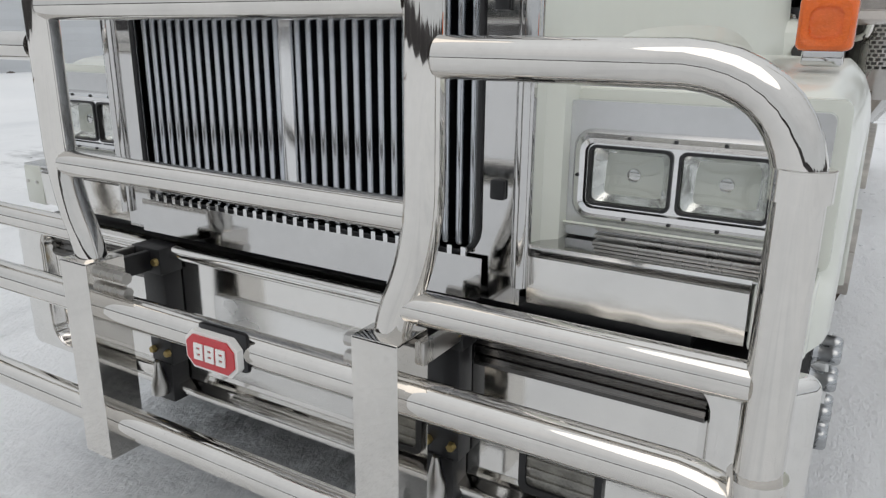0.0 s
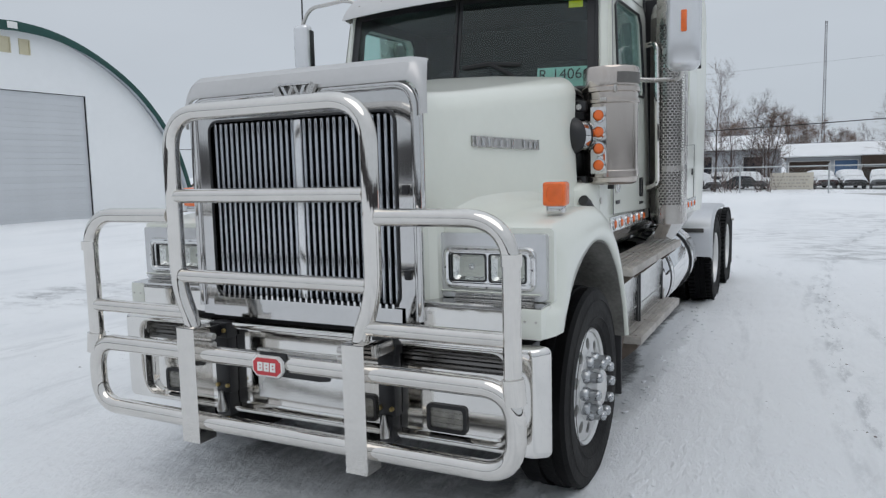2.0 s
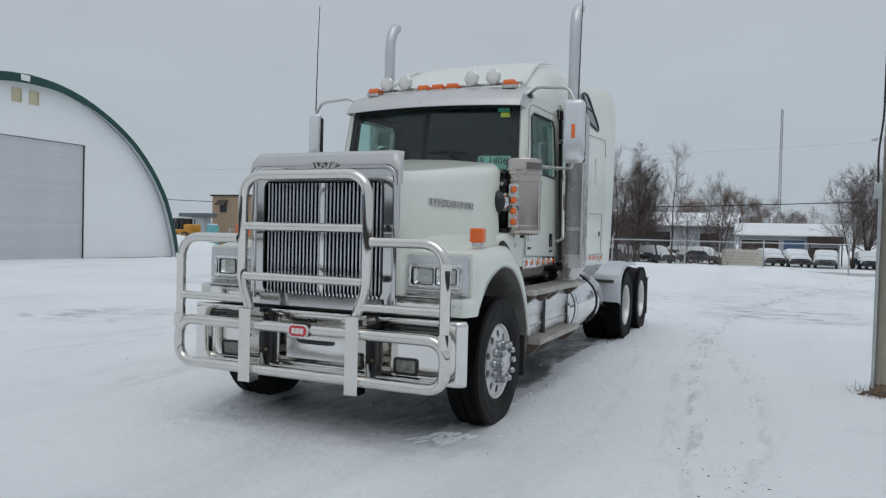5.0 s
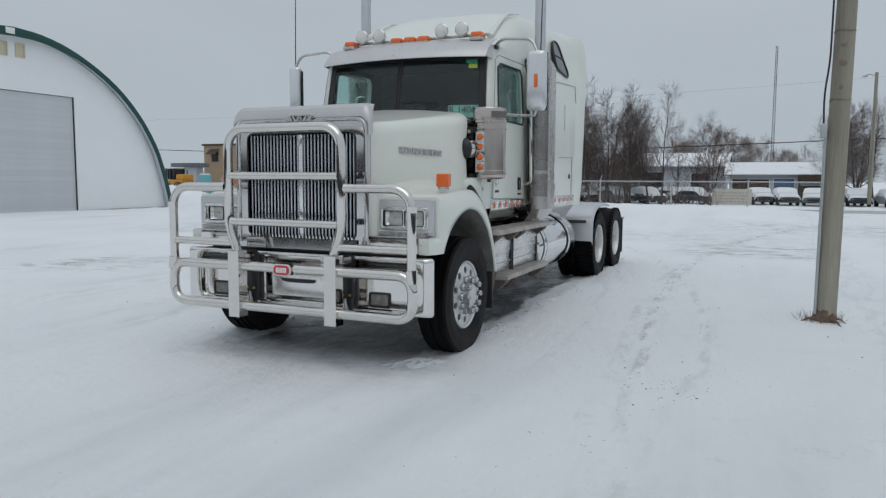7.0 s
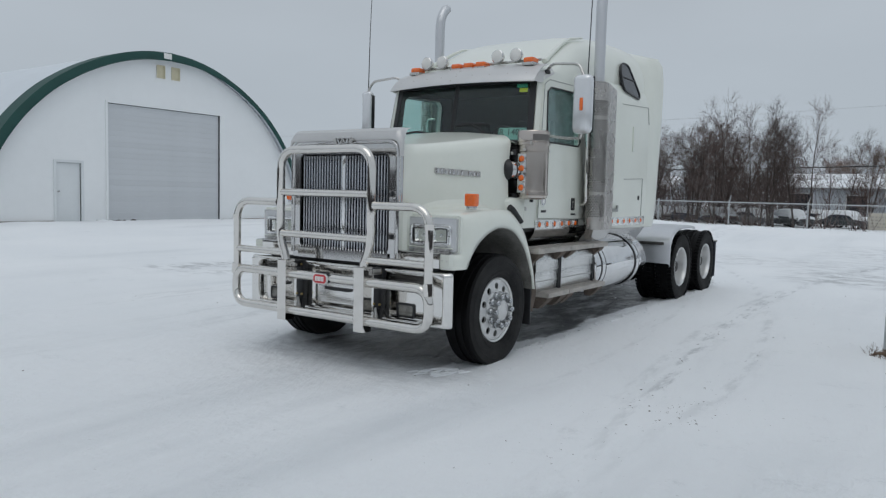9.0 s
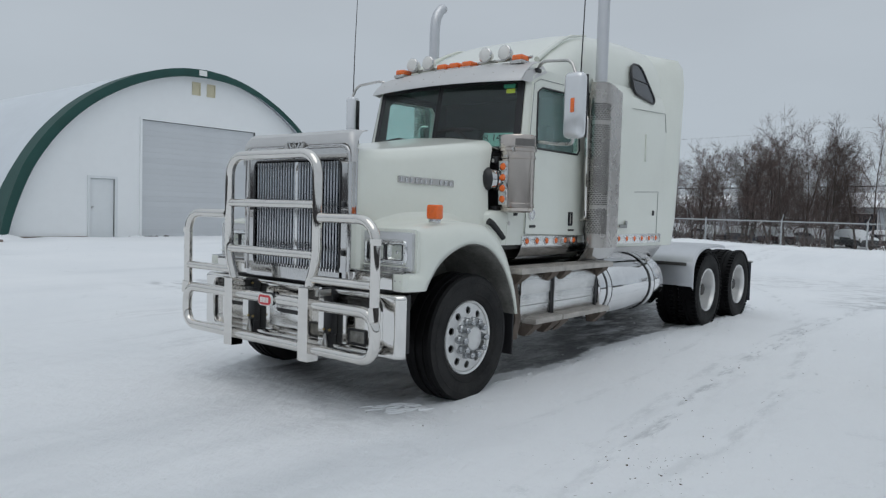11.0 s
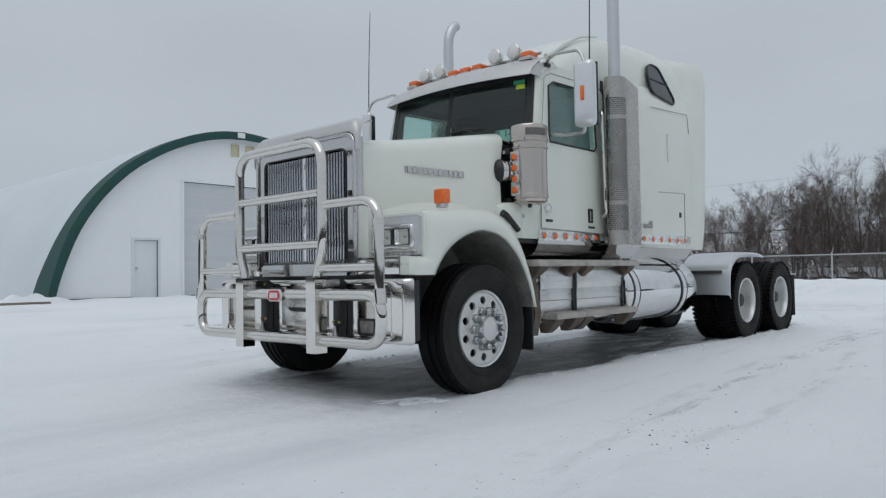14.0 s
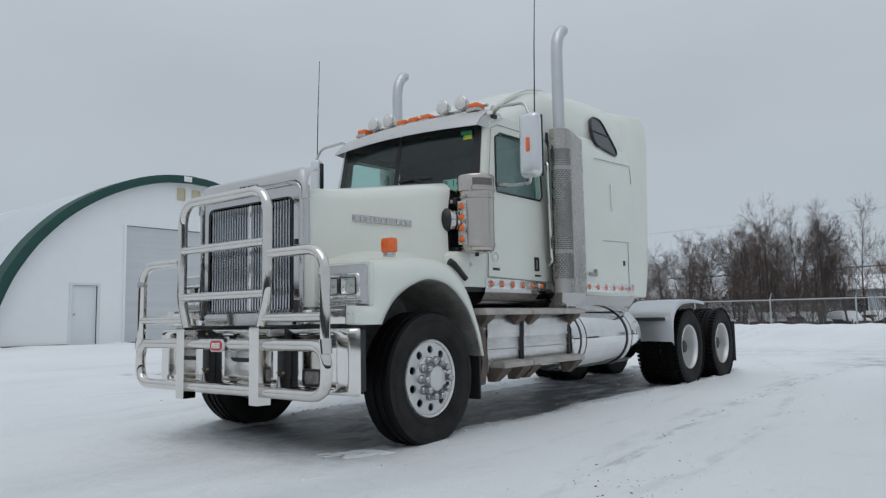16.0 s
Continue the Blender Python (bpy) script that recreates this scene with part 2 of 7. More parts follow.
TANSTUCCO = mat("tan_stucco", (0.42, 0.31, 0.21), 0.85, var=0.15, scale=0.7)
DARKGLASS = mat("dark_house_window", (0.03, 0.035, 0.045), 0.1, var=0.2)
WOODDARK = mat("dark_wood", (0.09, 0.065, 0.05), 0.85, var=0.4, scale=2)
ROAD = mat("slushy_asphalt", (0.30, 0.29, 0.28), 0.7, var=0.4, scale=0.6, col2=(0.55, 0.56, 0.57))
CARPAINT = [mat("car_paint", c, 0.3, 0.3, var=0.1, coat=0.5) for c in ((0.03, 0.033, 0.036), (0.14, 0.15, 0.16), (0.06, 0.018, 0.018), (0.03, 0.045, 0.08), (0.45, 0.45, 0.46))]
ORANGE = mat("machine_orange", (0.65, 0.30, 0.04), 0.5, var=0.2, scale=2)
TEAL = mat("teal_tarpaulin", (0.16, 0.45, 0.48), 0.6, var=0.2, scale=2)
FADED = mat("faded_print", (0.44, 0.41, 0.36), 0.8, var=0.3, scale=3)
MASTSTEEL = mat("dull_mast_steel", (0.16, 0.16, 0.17), 0.6, 0.3, var=0.2, scale=2)
SIGNPAINT = mat("faded_sign_board", (0.58, 0.54, 0.46), 0.7, var=0.2, scale=1.5)
BLUEDOOR = mat("blue_garage_paint", (0.10, 0.19, 0.35), 0.6, var=0.15)
SNOWCAP = mat("fresh_snow", (0.84, 0.86, 0.88), 0.75, var=0.06, scale=1.2, bump=0.3, bscale=6)


def snow_material():
    """Packed snow, with wheel tracks, scuffed grey streaks, grit and a glazed dirty patch below the lorry, darkened for
    its shade.
    """
    m = bpy.data.materials.new("packed_snow")
    m.use_nodes = True
    t = m.node_tree
    p = t.nodes["Principled BSDF"]
    N = lambda k: t.nodes.new("ShaderNode" + k)
    L = t.links.new
    co = N("TexCoord")

    def noise_at(scale, detail=5, stretch=(1, 1, 1), rough=0.55):
        mp, n = N("Mapping"), N("TexNoise")
        mp.inputs["Scale"].default_value = stretch
        n.inputs["Scale"].default_value, n.inputs["Detail"].default_value, n.inputs["Roughness"].default_value = scale, detail, rough
        L(co.outputs["Object"], mp.inputs[0])
        L(mp.outputs[0], n.inputs["Vector"])
        return n.outputs[0]

    def ranged(v, a, b, lo=0.0, hi=1.0):
        r = N("MapRange")
        r.inputs["From Min"].default_value, r.inputs["From Max"].default_value = a, b
        r.inputs["To Min"].default_value, r.inputs["To Max"].default_value = lo, hi
        L(v, r.inputs[0])
        return r.outputs[0]

    def mixc(f, a, b):
        x = N("Mix")
        x.data_type = "RGBA"
        L(f, x.inputs[0])
        for s, v in ((6, a), (7, b)):
            if isinstance(v, tuple):
                x.inputs[s].default_value = (*v, 1)
            else:
                L(v, x.inputs[s])
        return x.outputs[2]

    def times(a, b):
        x = N("Math")
        x.operation = "MULTIPLY"
        L(a, x.inputs[0])
        if isinstance(b, float):
            x.inputs[1].default_value = b
        else:
            L(b, x.inputs[1])
        return x.outputs[0]

    base = mixc(ranged(noise_at(0.25, 6), 0.35, 0.7), (0.825, 0.847, 0.869), (0.882, 0.898, 0.914))
    streak = times(ranged(noise_at(0.9, 7, (1.0, 0.16, 1)), 0.50, 0.72), ranged(noise_at(0.16, 4), 0.42, 0.62))
    base = mixc(times(streak, 0.42), base, (0.55, 0.58, 0.61))
    # broken crust: small grey dents in drifts
    dent = times(ranged(noise_at(2.7, 10, (0.8, 1.0, 1), 0.82), 0.57, 0.64), ranged(noise_at(0.33, 5), 0.44, 0.60))
    base = mixc(times(dent, 0.30), base, (0.52, 0.545, 0.57))
    sp = N("SeparateXYZ")
    L(co.outputs["Object"], sp.inputs[0])

    def near(v, c, w, k):
        """1 within w of c along v (shifted by k), falling to 0."""
        d, e2 = N("Math"), N("Math")
        d.operation, e2.operation = "ADD", "ABSOLUTE"
        L(v, d.inputs[0])
        L(k, d.inputs[1])
        f = N("Math")
        f.operation = "SUBTRACT"
        L(d.outputs[0], f.inputs[0])
        f.inputs[1].default_value = c
        L(f.outputs[0], e2.inputs[0])
        return ranged(e2.outputs[0], w * 0.5, w, 1.0, 0.0)

    sway = ranged(noise_at(0.25, 4, (0.2, 1.0, 1)), 0.3, 0.7, -0.10, 0.10)
    crumbs = ranged(noise_at(7.0, 8, (1.0, 0.25, 1), 0.72), 0.47, 0.60)
    fade = ranged(sp.outputs["Y"], -1.0, 0.3, 0.25, 1.0)

    def bent(a, bend, y0):
        """How far a point lies from the curve x = a + bend * (y - y0) ** 2."""
        q, sq, r = N("Math"), N("Math"), N("Math")
        q.operation, sq.operation, r.operation = "SUBTRACT", "MULTIPLY", "MULTIPLY_ADD"
        L(sp.outputs["Y"], q.inputs[0])
        q.inputs[1].default_value = y0
        L(q.outputs[0], sq.inputs[0])
        L(q.outputs[0], sq.inputs[1])
        L(sq.outputs[0], r.inputs[0])
        r.inputs[1].default_value, r.inputs[2].default_value = -bend, -a
        d = N("Math")
        d.operation = "ADD"
        L(sp.outputs["X"], d.inputs[0])
        L(r.outputs[0], d.inputs[1])
        return d.outputs[0]

    # the wheel tracks beside the lorry, which bend as the drivers turned
    for a_, b_, y0_, w_, k_ in ((2.38, 0.0106, 5.5, 0.075, 0.62), (2.38, 0.0106, 5.5, 0.26, 0.11), (2.22, 0.0106, 5.0, 0.06, 0.25), (3.15, -0.0206, 0.0, 0.07, 0.26), (3.15, -0.0206, 0.0, 0.22, 0.08), (1.92, -0.018, 0.0, 0.05, 0.20)):
        base = mixc(times(times(times(near(bent(a_, b_, y0_), 0.0, w_, sway), crumbs), fade), k_), base, (0.44, 0.46, 0.48))
    for c_, w_, k_ in ((4.9, 0.4, 0.22), (-2.6, 0.3, 0.30), (-3.2, 0.25, 0.25), (-4.6, 0.4, 0.25)):
        base = mixc(times(times(times(near(sp.outputs["X"], c_, w_, sway), crumbs), fade), k_), base, (0.47, 0.49, 0.51))
    # scuffed patches where vehicles have turned
    scuff = ranged(noise_at(2.6, 8, (0.6, 1.0, 1), 0.72), 0.46, 0.62)
    for cx_, cy_, wx_, wy_, k_ in ((3.4, 11.3, 2.0, 2.0, 0.85), (-7.1, 3.1, 1.2, 1.4, 0.85), (6.5, 19.0, 6.0, 3.0, 0.6), (0.5, 14.5, 5.0, 2.0, 0.5), (-9.5, 10.0, 4.0, 2.5, 0.4)):
        spot = times(near(sp.outputs["X"], cx_, wx_, sway), near(sp.outputs["Y"], cy_, wy_, sway))
        base = mixc(times(times(spot, scuff), k_), base, (0.40, 0.415, 0.43))
    # glazed patch along the lorry, its colour also blackened for the shade below it
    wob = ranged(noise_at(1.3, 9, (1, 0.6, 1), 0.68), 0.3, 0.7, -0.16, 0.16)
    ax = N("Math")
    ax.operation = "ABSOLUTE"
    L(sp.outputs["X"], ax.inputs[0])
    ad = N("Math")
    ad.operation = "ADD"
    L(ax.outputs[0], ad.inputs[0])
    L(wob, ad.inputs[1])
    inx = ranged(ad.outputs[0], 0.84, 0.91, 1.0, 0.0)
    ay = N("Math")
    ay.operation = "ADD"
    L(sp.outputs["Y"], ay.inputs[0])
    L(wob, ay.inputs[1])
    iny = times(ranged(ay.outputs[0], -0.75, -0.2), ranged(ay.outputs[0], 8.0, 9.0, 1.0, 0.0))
    ice_shade = times(times(inx, iny), ranged(noise_at(4.2, 10, (1.0, 0.42, 1), 0.74), 0.40, 0.54, 0.45, 1.0))
    # scraped glaze before the bumper
    glaze = times(times(ranged(ad.outputs[0], 1.15, 1.45, 1.0, 0.0), times(ranged(ay.outputs[0], -1.45, -0.85), ranged(ay.outputs[0], -0.4, 0.0, 1.0, 0.0))), ranged(noise_at(5.0, 9, (0.5, 1.0, 1), 0.7), 0.44, 0.60))
    base = mixc(times(glaze, 0.26), base, (0.34, 0.355, 0.37))
    # bright scratches that the plough's edge left in the glaze
    scratch = times(ranged(noise_at(9.0, 6, (0.22, 1.6, 1), 0.6), 0.56, 0.62), glaze)
    base = mixc(times(ice_shade, 0.94), base, (0.060, 0.063, 0.067))
    base = mixc(times(scratch, 0.6), base, (0.74, 0.76, 0.78))
    grit = ranged(noise_at(22.0, 3), 0.70, 0.73)
    gritmask = times(grit, ranged(noise_at(0.5, 4), 0.5, 0.62))
    base = mixc(times(gritmask, 0.8), base, (0.12, 0.105, 0.09))
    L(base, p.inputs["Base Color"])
    L(ranged(ice_shade, 0.0, 1.0, 0.72, 0.32), p.inputs["Roughness"])
    p.inputs["Subsurface Weight"].default_value = 0.0
    h = N("Math")
    h.operation = "MULTIPLY_ADD"
    h.inputs[1].default_value = 0.06
    L(noise_at(45.0, 4), h.inputs[0])
    L(noise_at(4.0, 9, (1.0, 0.55, 1), 0.68), h.inputs[2])
    b = N("Bump")
    b.inputs["Strength"].default_value, b.inputs["Distance"].default_value = 0.85, 0.09
    L(h.outputs[0], b.inputs["Height"])
    L(b.outputs[0], p.inputs["Normal"])
    return m


SNOW = snow_material()


# ---- mesh helpers ----
def finish(name, bm, material, angle=35):
    me = bpy.data.meshes.new(name)
    bmesh.ops.recalc_face_normals(bm, faces=bm.faces)
    bm.to_mesh(me)
    bm.free()
    me.materials.append(material)
    me.polygons.foreach_set("use_smooth", [True] * len(me.polygons))
    me.set_sharp_from_angle(angle=radians(angle))
    return me


def part(name, bm, material, parent=None, label="", m=None):
    """Links a bmesh (or a finished mesh) as one object under a thing or a part."""
    me = bm if isinstance(bm, bpy.types.Mesh) else finish(name, bm, material)
    ob = new(name, me)
    if parent:
        ob.parent = parent
    if m is not None:
        ob.matrix_basis = m
    if label:
        ob["label"] = label
    return ob


def thing(name, label, category, at=(0, 0, 0), group="", kind=""):
    ob = new(name)
    ob.empty_display_size = 0.2
    ob.location = at
    return tagged(ob, label, category, group, kind)


def box(x0, x1, y0, y1, z0, z1, bevel=0.0, bm=None, seg=2):
    bm2 = bmesh.new()
    bmesh.ops.create_cube(bm2, size=1.0, matrix=Matrix.Translation(((x0 + x1) / 2, (y0 + y1) / 2, (z0 + z1) / 2)) @ Matrix.Diagonal((abs(x1 - x0), abs(y1 - y0), abs(z1 - z0), 1)))
    if bevel:
        bmesh.ops.bevel(bm2, geom=list(bm2.edges), offset=bevel, segments=seg, affect="EDGES", profile=0.5)
    return merge(bm, bm2)


def merge(bm, bm2):
    if bm is None:
        return bm2
    me = bpy.data.meshes.new("tmp")
    bm2.to_mesh(me)
    bm2.free()
    bm.from_mesh(me)
    bpy.data.meshes.remove(me)
    return bm


def rounded(points, radius, n=6, closed=False):
    """The polyline with its corners rounded."""
    pts, out = [Vector(p) for p in points], []
    for i, p in enumerate(pts):
        if not closed and i in (0, len(pts) - 1):
            out.append(p)
            continue
        a, b = pts[i - 1], pts[(i + 1) % len(pts)]
        r = min(radius, (a - p).length * 0.49, (b - p).length * 0.49)
        p0, p1 = p + (a - p).normalized() * r, p + (b - p).normalized() * r
        for k in range(n + 1):
            s = k / n
            out.append((1 - s) ** 2 * p0 + 2 * s * (1 - s) * p * 0.86 + 2 * s * (1 - s) * 0.14 * (p0 + p1) / 2 + s * s * p1)
    return out


def tube(points, r, n=14, closed=False, bm=None, cap=True, r2=None):
    """A round tube swept along a polyline."""
    bm2 = bmesh.new()
    pts = [Vector(p) for p in points]
    N = len(pts)
    up, rings = None, []
    for i, p in enumerate(pts):
        if closed:
            d = (pts[(i + 1) % N] - pts[i - 1]).normalized()
        else:
            d = (pts[min(i + 1, N - 1)] - pts[max(i - 1, 0)]).normalized()
        if up is None:
            up = Vector((0, 0, 1)) if abs(d.z) < 0.9 else Vector((0, 1, 0))
        up = (up - d * up.dot(d)).normalized()
        side = d.cross(up)
        rr = r if r2 is None else r + (r2 - r) * i / (N - 1)
        rings.append([bm2.verts.new(p + rr * (math.cos(2 * math.pi * k / n) * up + math.sin(2 * math.pi * k / n) * side)) for k in range(n)])
    for i in range(N if closed else N - 1):
        a, b = rings[i], rings[(i + 1) % N]
        for k in range(n):
            bm2.faces.new((a[k], a[(k + 1) % n], b[(k + 1) % n], b[k]))
    if cap and not closed:
        bm2.faces.new(rings[0])
        bm2.faces.new(rings[-1][::-1])
    return merge(bm, bm2)


def lathe(profile, n=32, axis="z", at=(0, 0, 0), bm=None):
    """Turns (radius, height) pairs round an axis."""
    bm2 = bmesh.new()
    rings = []
    for r, h in profile:
        ring = []
        for k in range(n):
            a = 2 * math.pi * k / n
            u, v = r * math.cos(a), r * math.sin(a)
            q = {"z": (u, v, h), "x": (h, u, v), "y": (u, h, v)}[axis]
            ring.append(bm2.verts.new(Vector(q) + Vector(at)))
        rings.append(ring)
    for a, b in zip(rings, rings[1:]):
        for k in range(n):
            bm2.faces.new((a[k], a[(k + 1) % n], b[(k + 1) % n], b[k]))
    bmesh.ops.remove_doubles(bm2, verts=bm2.verts, dist=1e-6)
    return merge(bm, bm2)


def sheet(outer, holes, depth, place, bm=None):
    """A flat plate with openings: loops of (u, v), its thickness, and place(u, v, w) -> point."""
    bm2 = bmesh.new()
    edges = []
    for loop in [outer, *holes]:
        vs = [bm2.verts.new((u, v, 0)) for u, v in loop]
        edges += [bm2.edges.new((vs[i], vs[(i + 1) % len(vs)])) for i in range(len(vs))]
    bmesh.ops.triangle_fill(bm2, edges=edges, use_beauty=True)
    geo = bmesh.ops.extrude_face_region(bm2, geom=list(bm2.faces))
    for v in geo["geom"]:
        if isinstance(v, bmesh.types.BMVert):
            v.co.z = depth
    for v in bm2.verts:
        v.co = place(*v.co)
    return merge(bm, bm2)


def rrect(u0, u1, v0, v1, r, n=5):
    """A rectangle with rounded corners, as a loop."""
    out = []
    for cx, cy, a0 in ((u1 - r, v1 - r, 0), (u0 + r, v1 - r, 90), (u0 + r, v0 + r, 180), (u1 - r, v0 + r, 270)):
        for k in range(n + 1):
            a = radians(a0 + 90 * k / n)
            out.append((cx + r * math.cos(a), cy + r * math.sin(a)))
    return out


def skin(rows, bm=None, closed=False):
    """A surface through rows of points."""
    bm2 = bmesh.new()
    vs = [[bm2.verts.new(p) for p in row] for row in rows]
    for a, b in zip(vs, vs[1:]):
        for k in range(len(a) if closed else len(a) - 1):
            bm2.faces.new((a[k], a[(k + 1) % len(a)], b[(k + 1) % len(a)], b[k]))
    return merge(bm, bm2)


def thicken(bm, t):
    bmesh.ops.recalc_face_normals(bm, faces=bm.faces)
    bmesh.ops.solidify(bm, geom=list(bm.faces), thickness=t)
    return bm


def cubic(xs, ys, x):
    """A smooth curve through (xs, ys), at x."""
    xs, ys = list(xs), list(ys)
    i = max(0, min(len(xs) - 2, int(np.searchsorted(xs, x)) - 1))
    m = lambda k: (ys[min(k + 1, len(xs) - 1)] - ys[max(k - 1, 0)]) / (xs[min(k + 1, len(xs) - 1)] - xs[max(k - 1, 0)])
    h = xs[i + 1] - xs[i]
    s = (x - xs[i]) / h
    return ((2 * s**3 - 3 * s**2 + 1) * ys[i] + (s**3 - 2 * s**2 + s) * h * m(i) + (-2 * s**3 + 3 * s**2) * ys[i + 1] + (s**3 - s**2) * h * m(i + 1))


# ---- ground ----
def ground_height(x, y):
    """Gentle snow field: rises to the hall, drops to the road; ruts, a ploughed bank and soft unevenness."""
    z = (0.25 - 0.08 * max(0.0, min(1.0, (6 - y) / 2)) - 0.07 * max(0.0, min(1.0, (y - 13) / 3))) * max(0.0, min(1.0, (-x - 4) / 13)) ** 1.3
    z -= 0.55 * max(0.0, min(1.0, (y - 29) / 20))
    flat = min(1.0, max(0.0, (math.hypot(x - 0.5, (y - 3) * 0.45) - 1.6) / 2.5))
    z += flat * 0.035 * noise.noise((x * 0.35, y * 0.35, 0)) + flat * 0.012 * noise.noise((x * 1.3, y * 0.7, 3)) + flat * 0.006 * noise.noise((x * 4.5, y * 2.6, 8))
    for cx, w, d in ((2.38 + 0.0106 * (y - 5.5) ** 2, 0.13, 0.022), (3.15 - 0.0206 * y * y if -3 < y < 9 else 99, 0.12, 0.014), (1.92 - 0.018 * y * y if -1 < y < 5 else 99, 0.09, 0.009), (-2.6, 0.3, 0.010)):
        c = cx + 0.06 * noise.noise((1.5, y * 0.4, 7))
        z -= flat * d * math.exp(-(((x - c) / w) ** 2)) * (0.7 + 0.5 * noise.noise((x, y * 0.8, 2)))
        z += flat * 0.5 * d * math.exp(-(((abs(x - c) - 1.6 * w) / (0.6 * w)) ** 2)) * (0.6 + noise.noise((x * 1.0, y * 0.9, 2)))
    # the snow stands a little higher round the scraped strip below the lorry
    edge = max(abs(x) - 0.98, -0.35 - y, y - 8.3) + 0.13 * noise.noise((x * 0.8, y * 0.9, 11)) + 0.05 * noise.noise((x * 3, y * 3, 13))
    z += 0.030 * max(0.0, min(1.0, edge / 0.13)) * max(0.0, min(1.0, (y + 0.5) / 1.0)) + 0.012 * math.exp(-(((edge - 0.16) / 0.09) ** 2)) * (0.6 + noise.noise((x * 4, y * 3, 6))) * max(0.0, min(1.0, (y + 0.6) / 0.4))
    # packed snow round the front wheel on the hall's side
    z += 0.045 * math.exp(-(((x + 1.25) / 0.35) ** 2) - ((y + 0.25) / 0.45) ** 2)
    # ploughed snow rises to a bank along the fence
    u = max(0.0, min(1.0, (y - 17.5) / 10.0))
    v = max(0.0, min(1.0, (y - 28.6) / 9.0))
    bank = u * u * (3 - 2 * u) * (1 - v * v * (3 - 2 * v)) * max(0.0, min(1.0, (x + 40) / 20))
    z += bank * (0.20 + 0.24 * max(0.0, min(1.0, (5.0 - x) / 4.5)) + 0.10 * noise.noise((x * 0.16, y * 0.1, 9)) + 0.06 * noise.noise((x * 0.5, y * 0.4, 1)))
    drift = math.exp(-(((x + 20.4) / 1.0) ** 2)) * max(0.0, min(1.0, (y + 8) / 6))
    z += drift * 0.04 * noise.noise((0, y * 0.6, 4))
    return z


def spaced(near, step, far, grow):
    out, v, s = [0.0], 0.0, step
    while v < far:
        if v > near:
            s *= grow
        v += s
        out.append(v)
    return out


gx = sorted({-v for v in spaced(6, 0.08, 1500, 1.09)} | set(spaced(6, 0.08, 1500, 1.09)))
gy = [2 + v for v in sorted({-v for v in spaced(7, 0.09, 1500, 1.10)} | set(spaced(8, 0.09, 1500, 1.05)))]
gv = [(x, y, ground_height(x, y) if abs(x) < 150 and abs(y) < 200 else -0.55) for y in gy for x in gx]
W = len(gx)
gf = [(j * W + i, j * W + i + 1, (j + 1) * W + i + 1, (j + 1) * W + i) for j in range(len(gy) - 1) for i in range(W - 1)]
me = bpy.data.meshes.new("ground")
me.from_pydata(gv, [], gf)
me.materials.append(SNOW)
me.polygons.foreach_set("use_smooth", [True] * len(me.polygons))
tagged(new("ground", me), "packed white snow yard with wheel tracks and grit", "ground", kind="structure")


# crumbs of snow thrown up along the wheel tracks
rng = random.Random(21)
cb = bmesh.new()
for i in range(260):
    y_ = rng.uniform(-1.6, 11)
    c = rng.choice((1.30, 1.34, 1.45, 2.38 + 0.0106 * (y_ - 5.5) ** 2, 2.38 + 0.0106 * (y_ - 5.5) ** 2, 3.1, -1.5))
    x_ = c + rng.gauss(0, 0.10)
    if i % 4 == 0:
        x_, y_ = rng.uniform(-5, 5), rng.uniform(-4, 10)
    r_ = 0.004 + 0.013 * rng.random() ** 3
    m_ = Matrix.Translation((x_, y_, ground_height(x_, y_) + r_ * 0.2)) @ Matrix.Rotation(rng.uniform(0, 6), 4, "Z") @ Matrix.Diagonal((r_ * rng.uniform(0.8, 1.8), r_ * rng.uniform(0.8, 1.6), r_ * rng.uniform(0.5, 0.9), 1))
    bmesh.ops.create_icosphere(cb, subdivisions=1, radius=1.0, matrix=m_)
for i in range(420):
    # broken crust along the edge of the scraped strip
    x_, y_ = rng.choice((-1, 1)) * (1.10 + rng.gauss(0, 0.07)), rng.uniform(0.4, 8.4)
    if i % 6 == 0:
        x_ = rng.uniform(-1.0, 1.0)
    r_ = 0.005 + 0.016 * rng.random() ** 2.5
    m_ = Matrix.Translation((x_, y_, ground_height(x_, y_) + r_ * 0.2)) @ Matrix.Rotation(rng.uniform(0, 6), 4, "Z") @ Matrix.Diagonal((r_ * rng.uniform(0.8, 1.8), r_ * rng.uniform(0.8, 1.6), r_ * rng.uniform(0.5, 0.9), 1))
    bmesh.ops.create_icosphere(cb, subdivisions=1, radius=1.0, matrix=m_)
for v in cb.verts:
    v.co += Vector((noise.noise(v.co * 40), noise.noise(v.co * 40 + Vector((9, 0, 0))), 0)) * 0.006
tagged(part("snow_crumbs", cb, SNOWCAP), "loose crumbs of snow along the wheel tracks", "snow", kind="stuff")


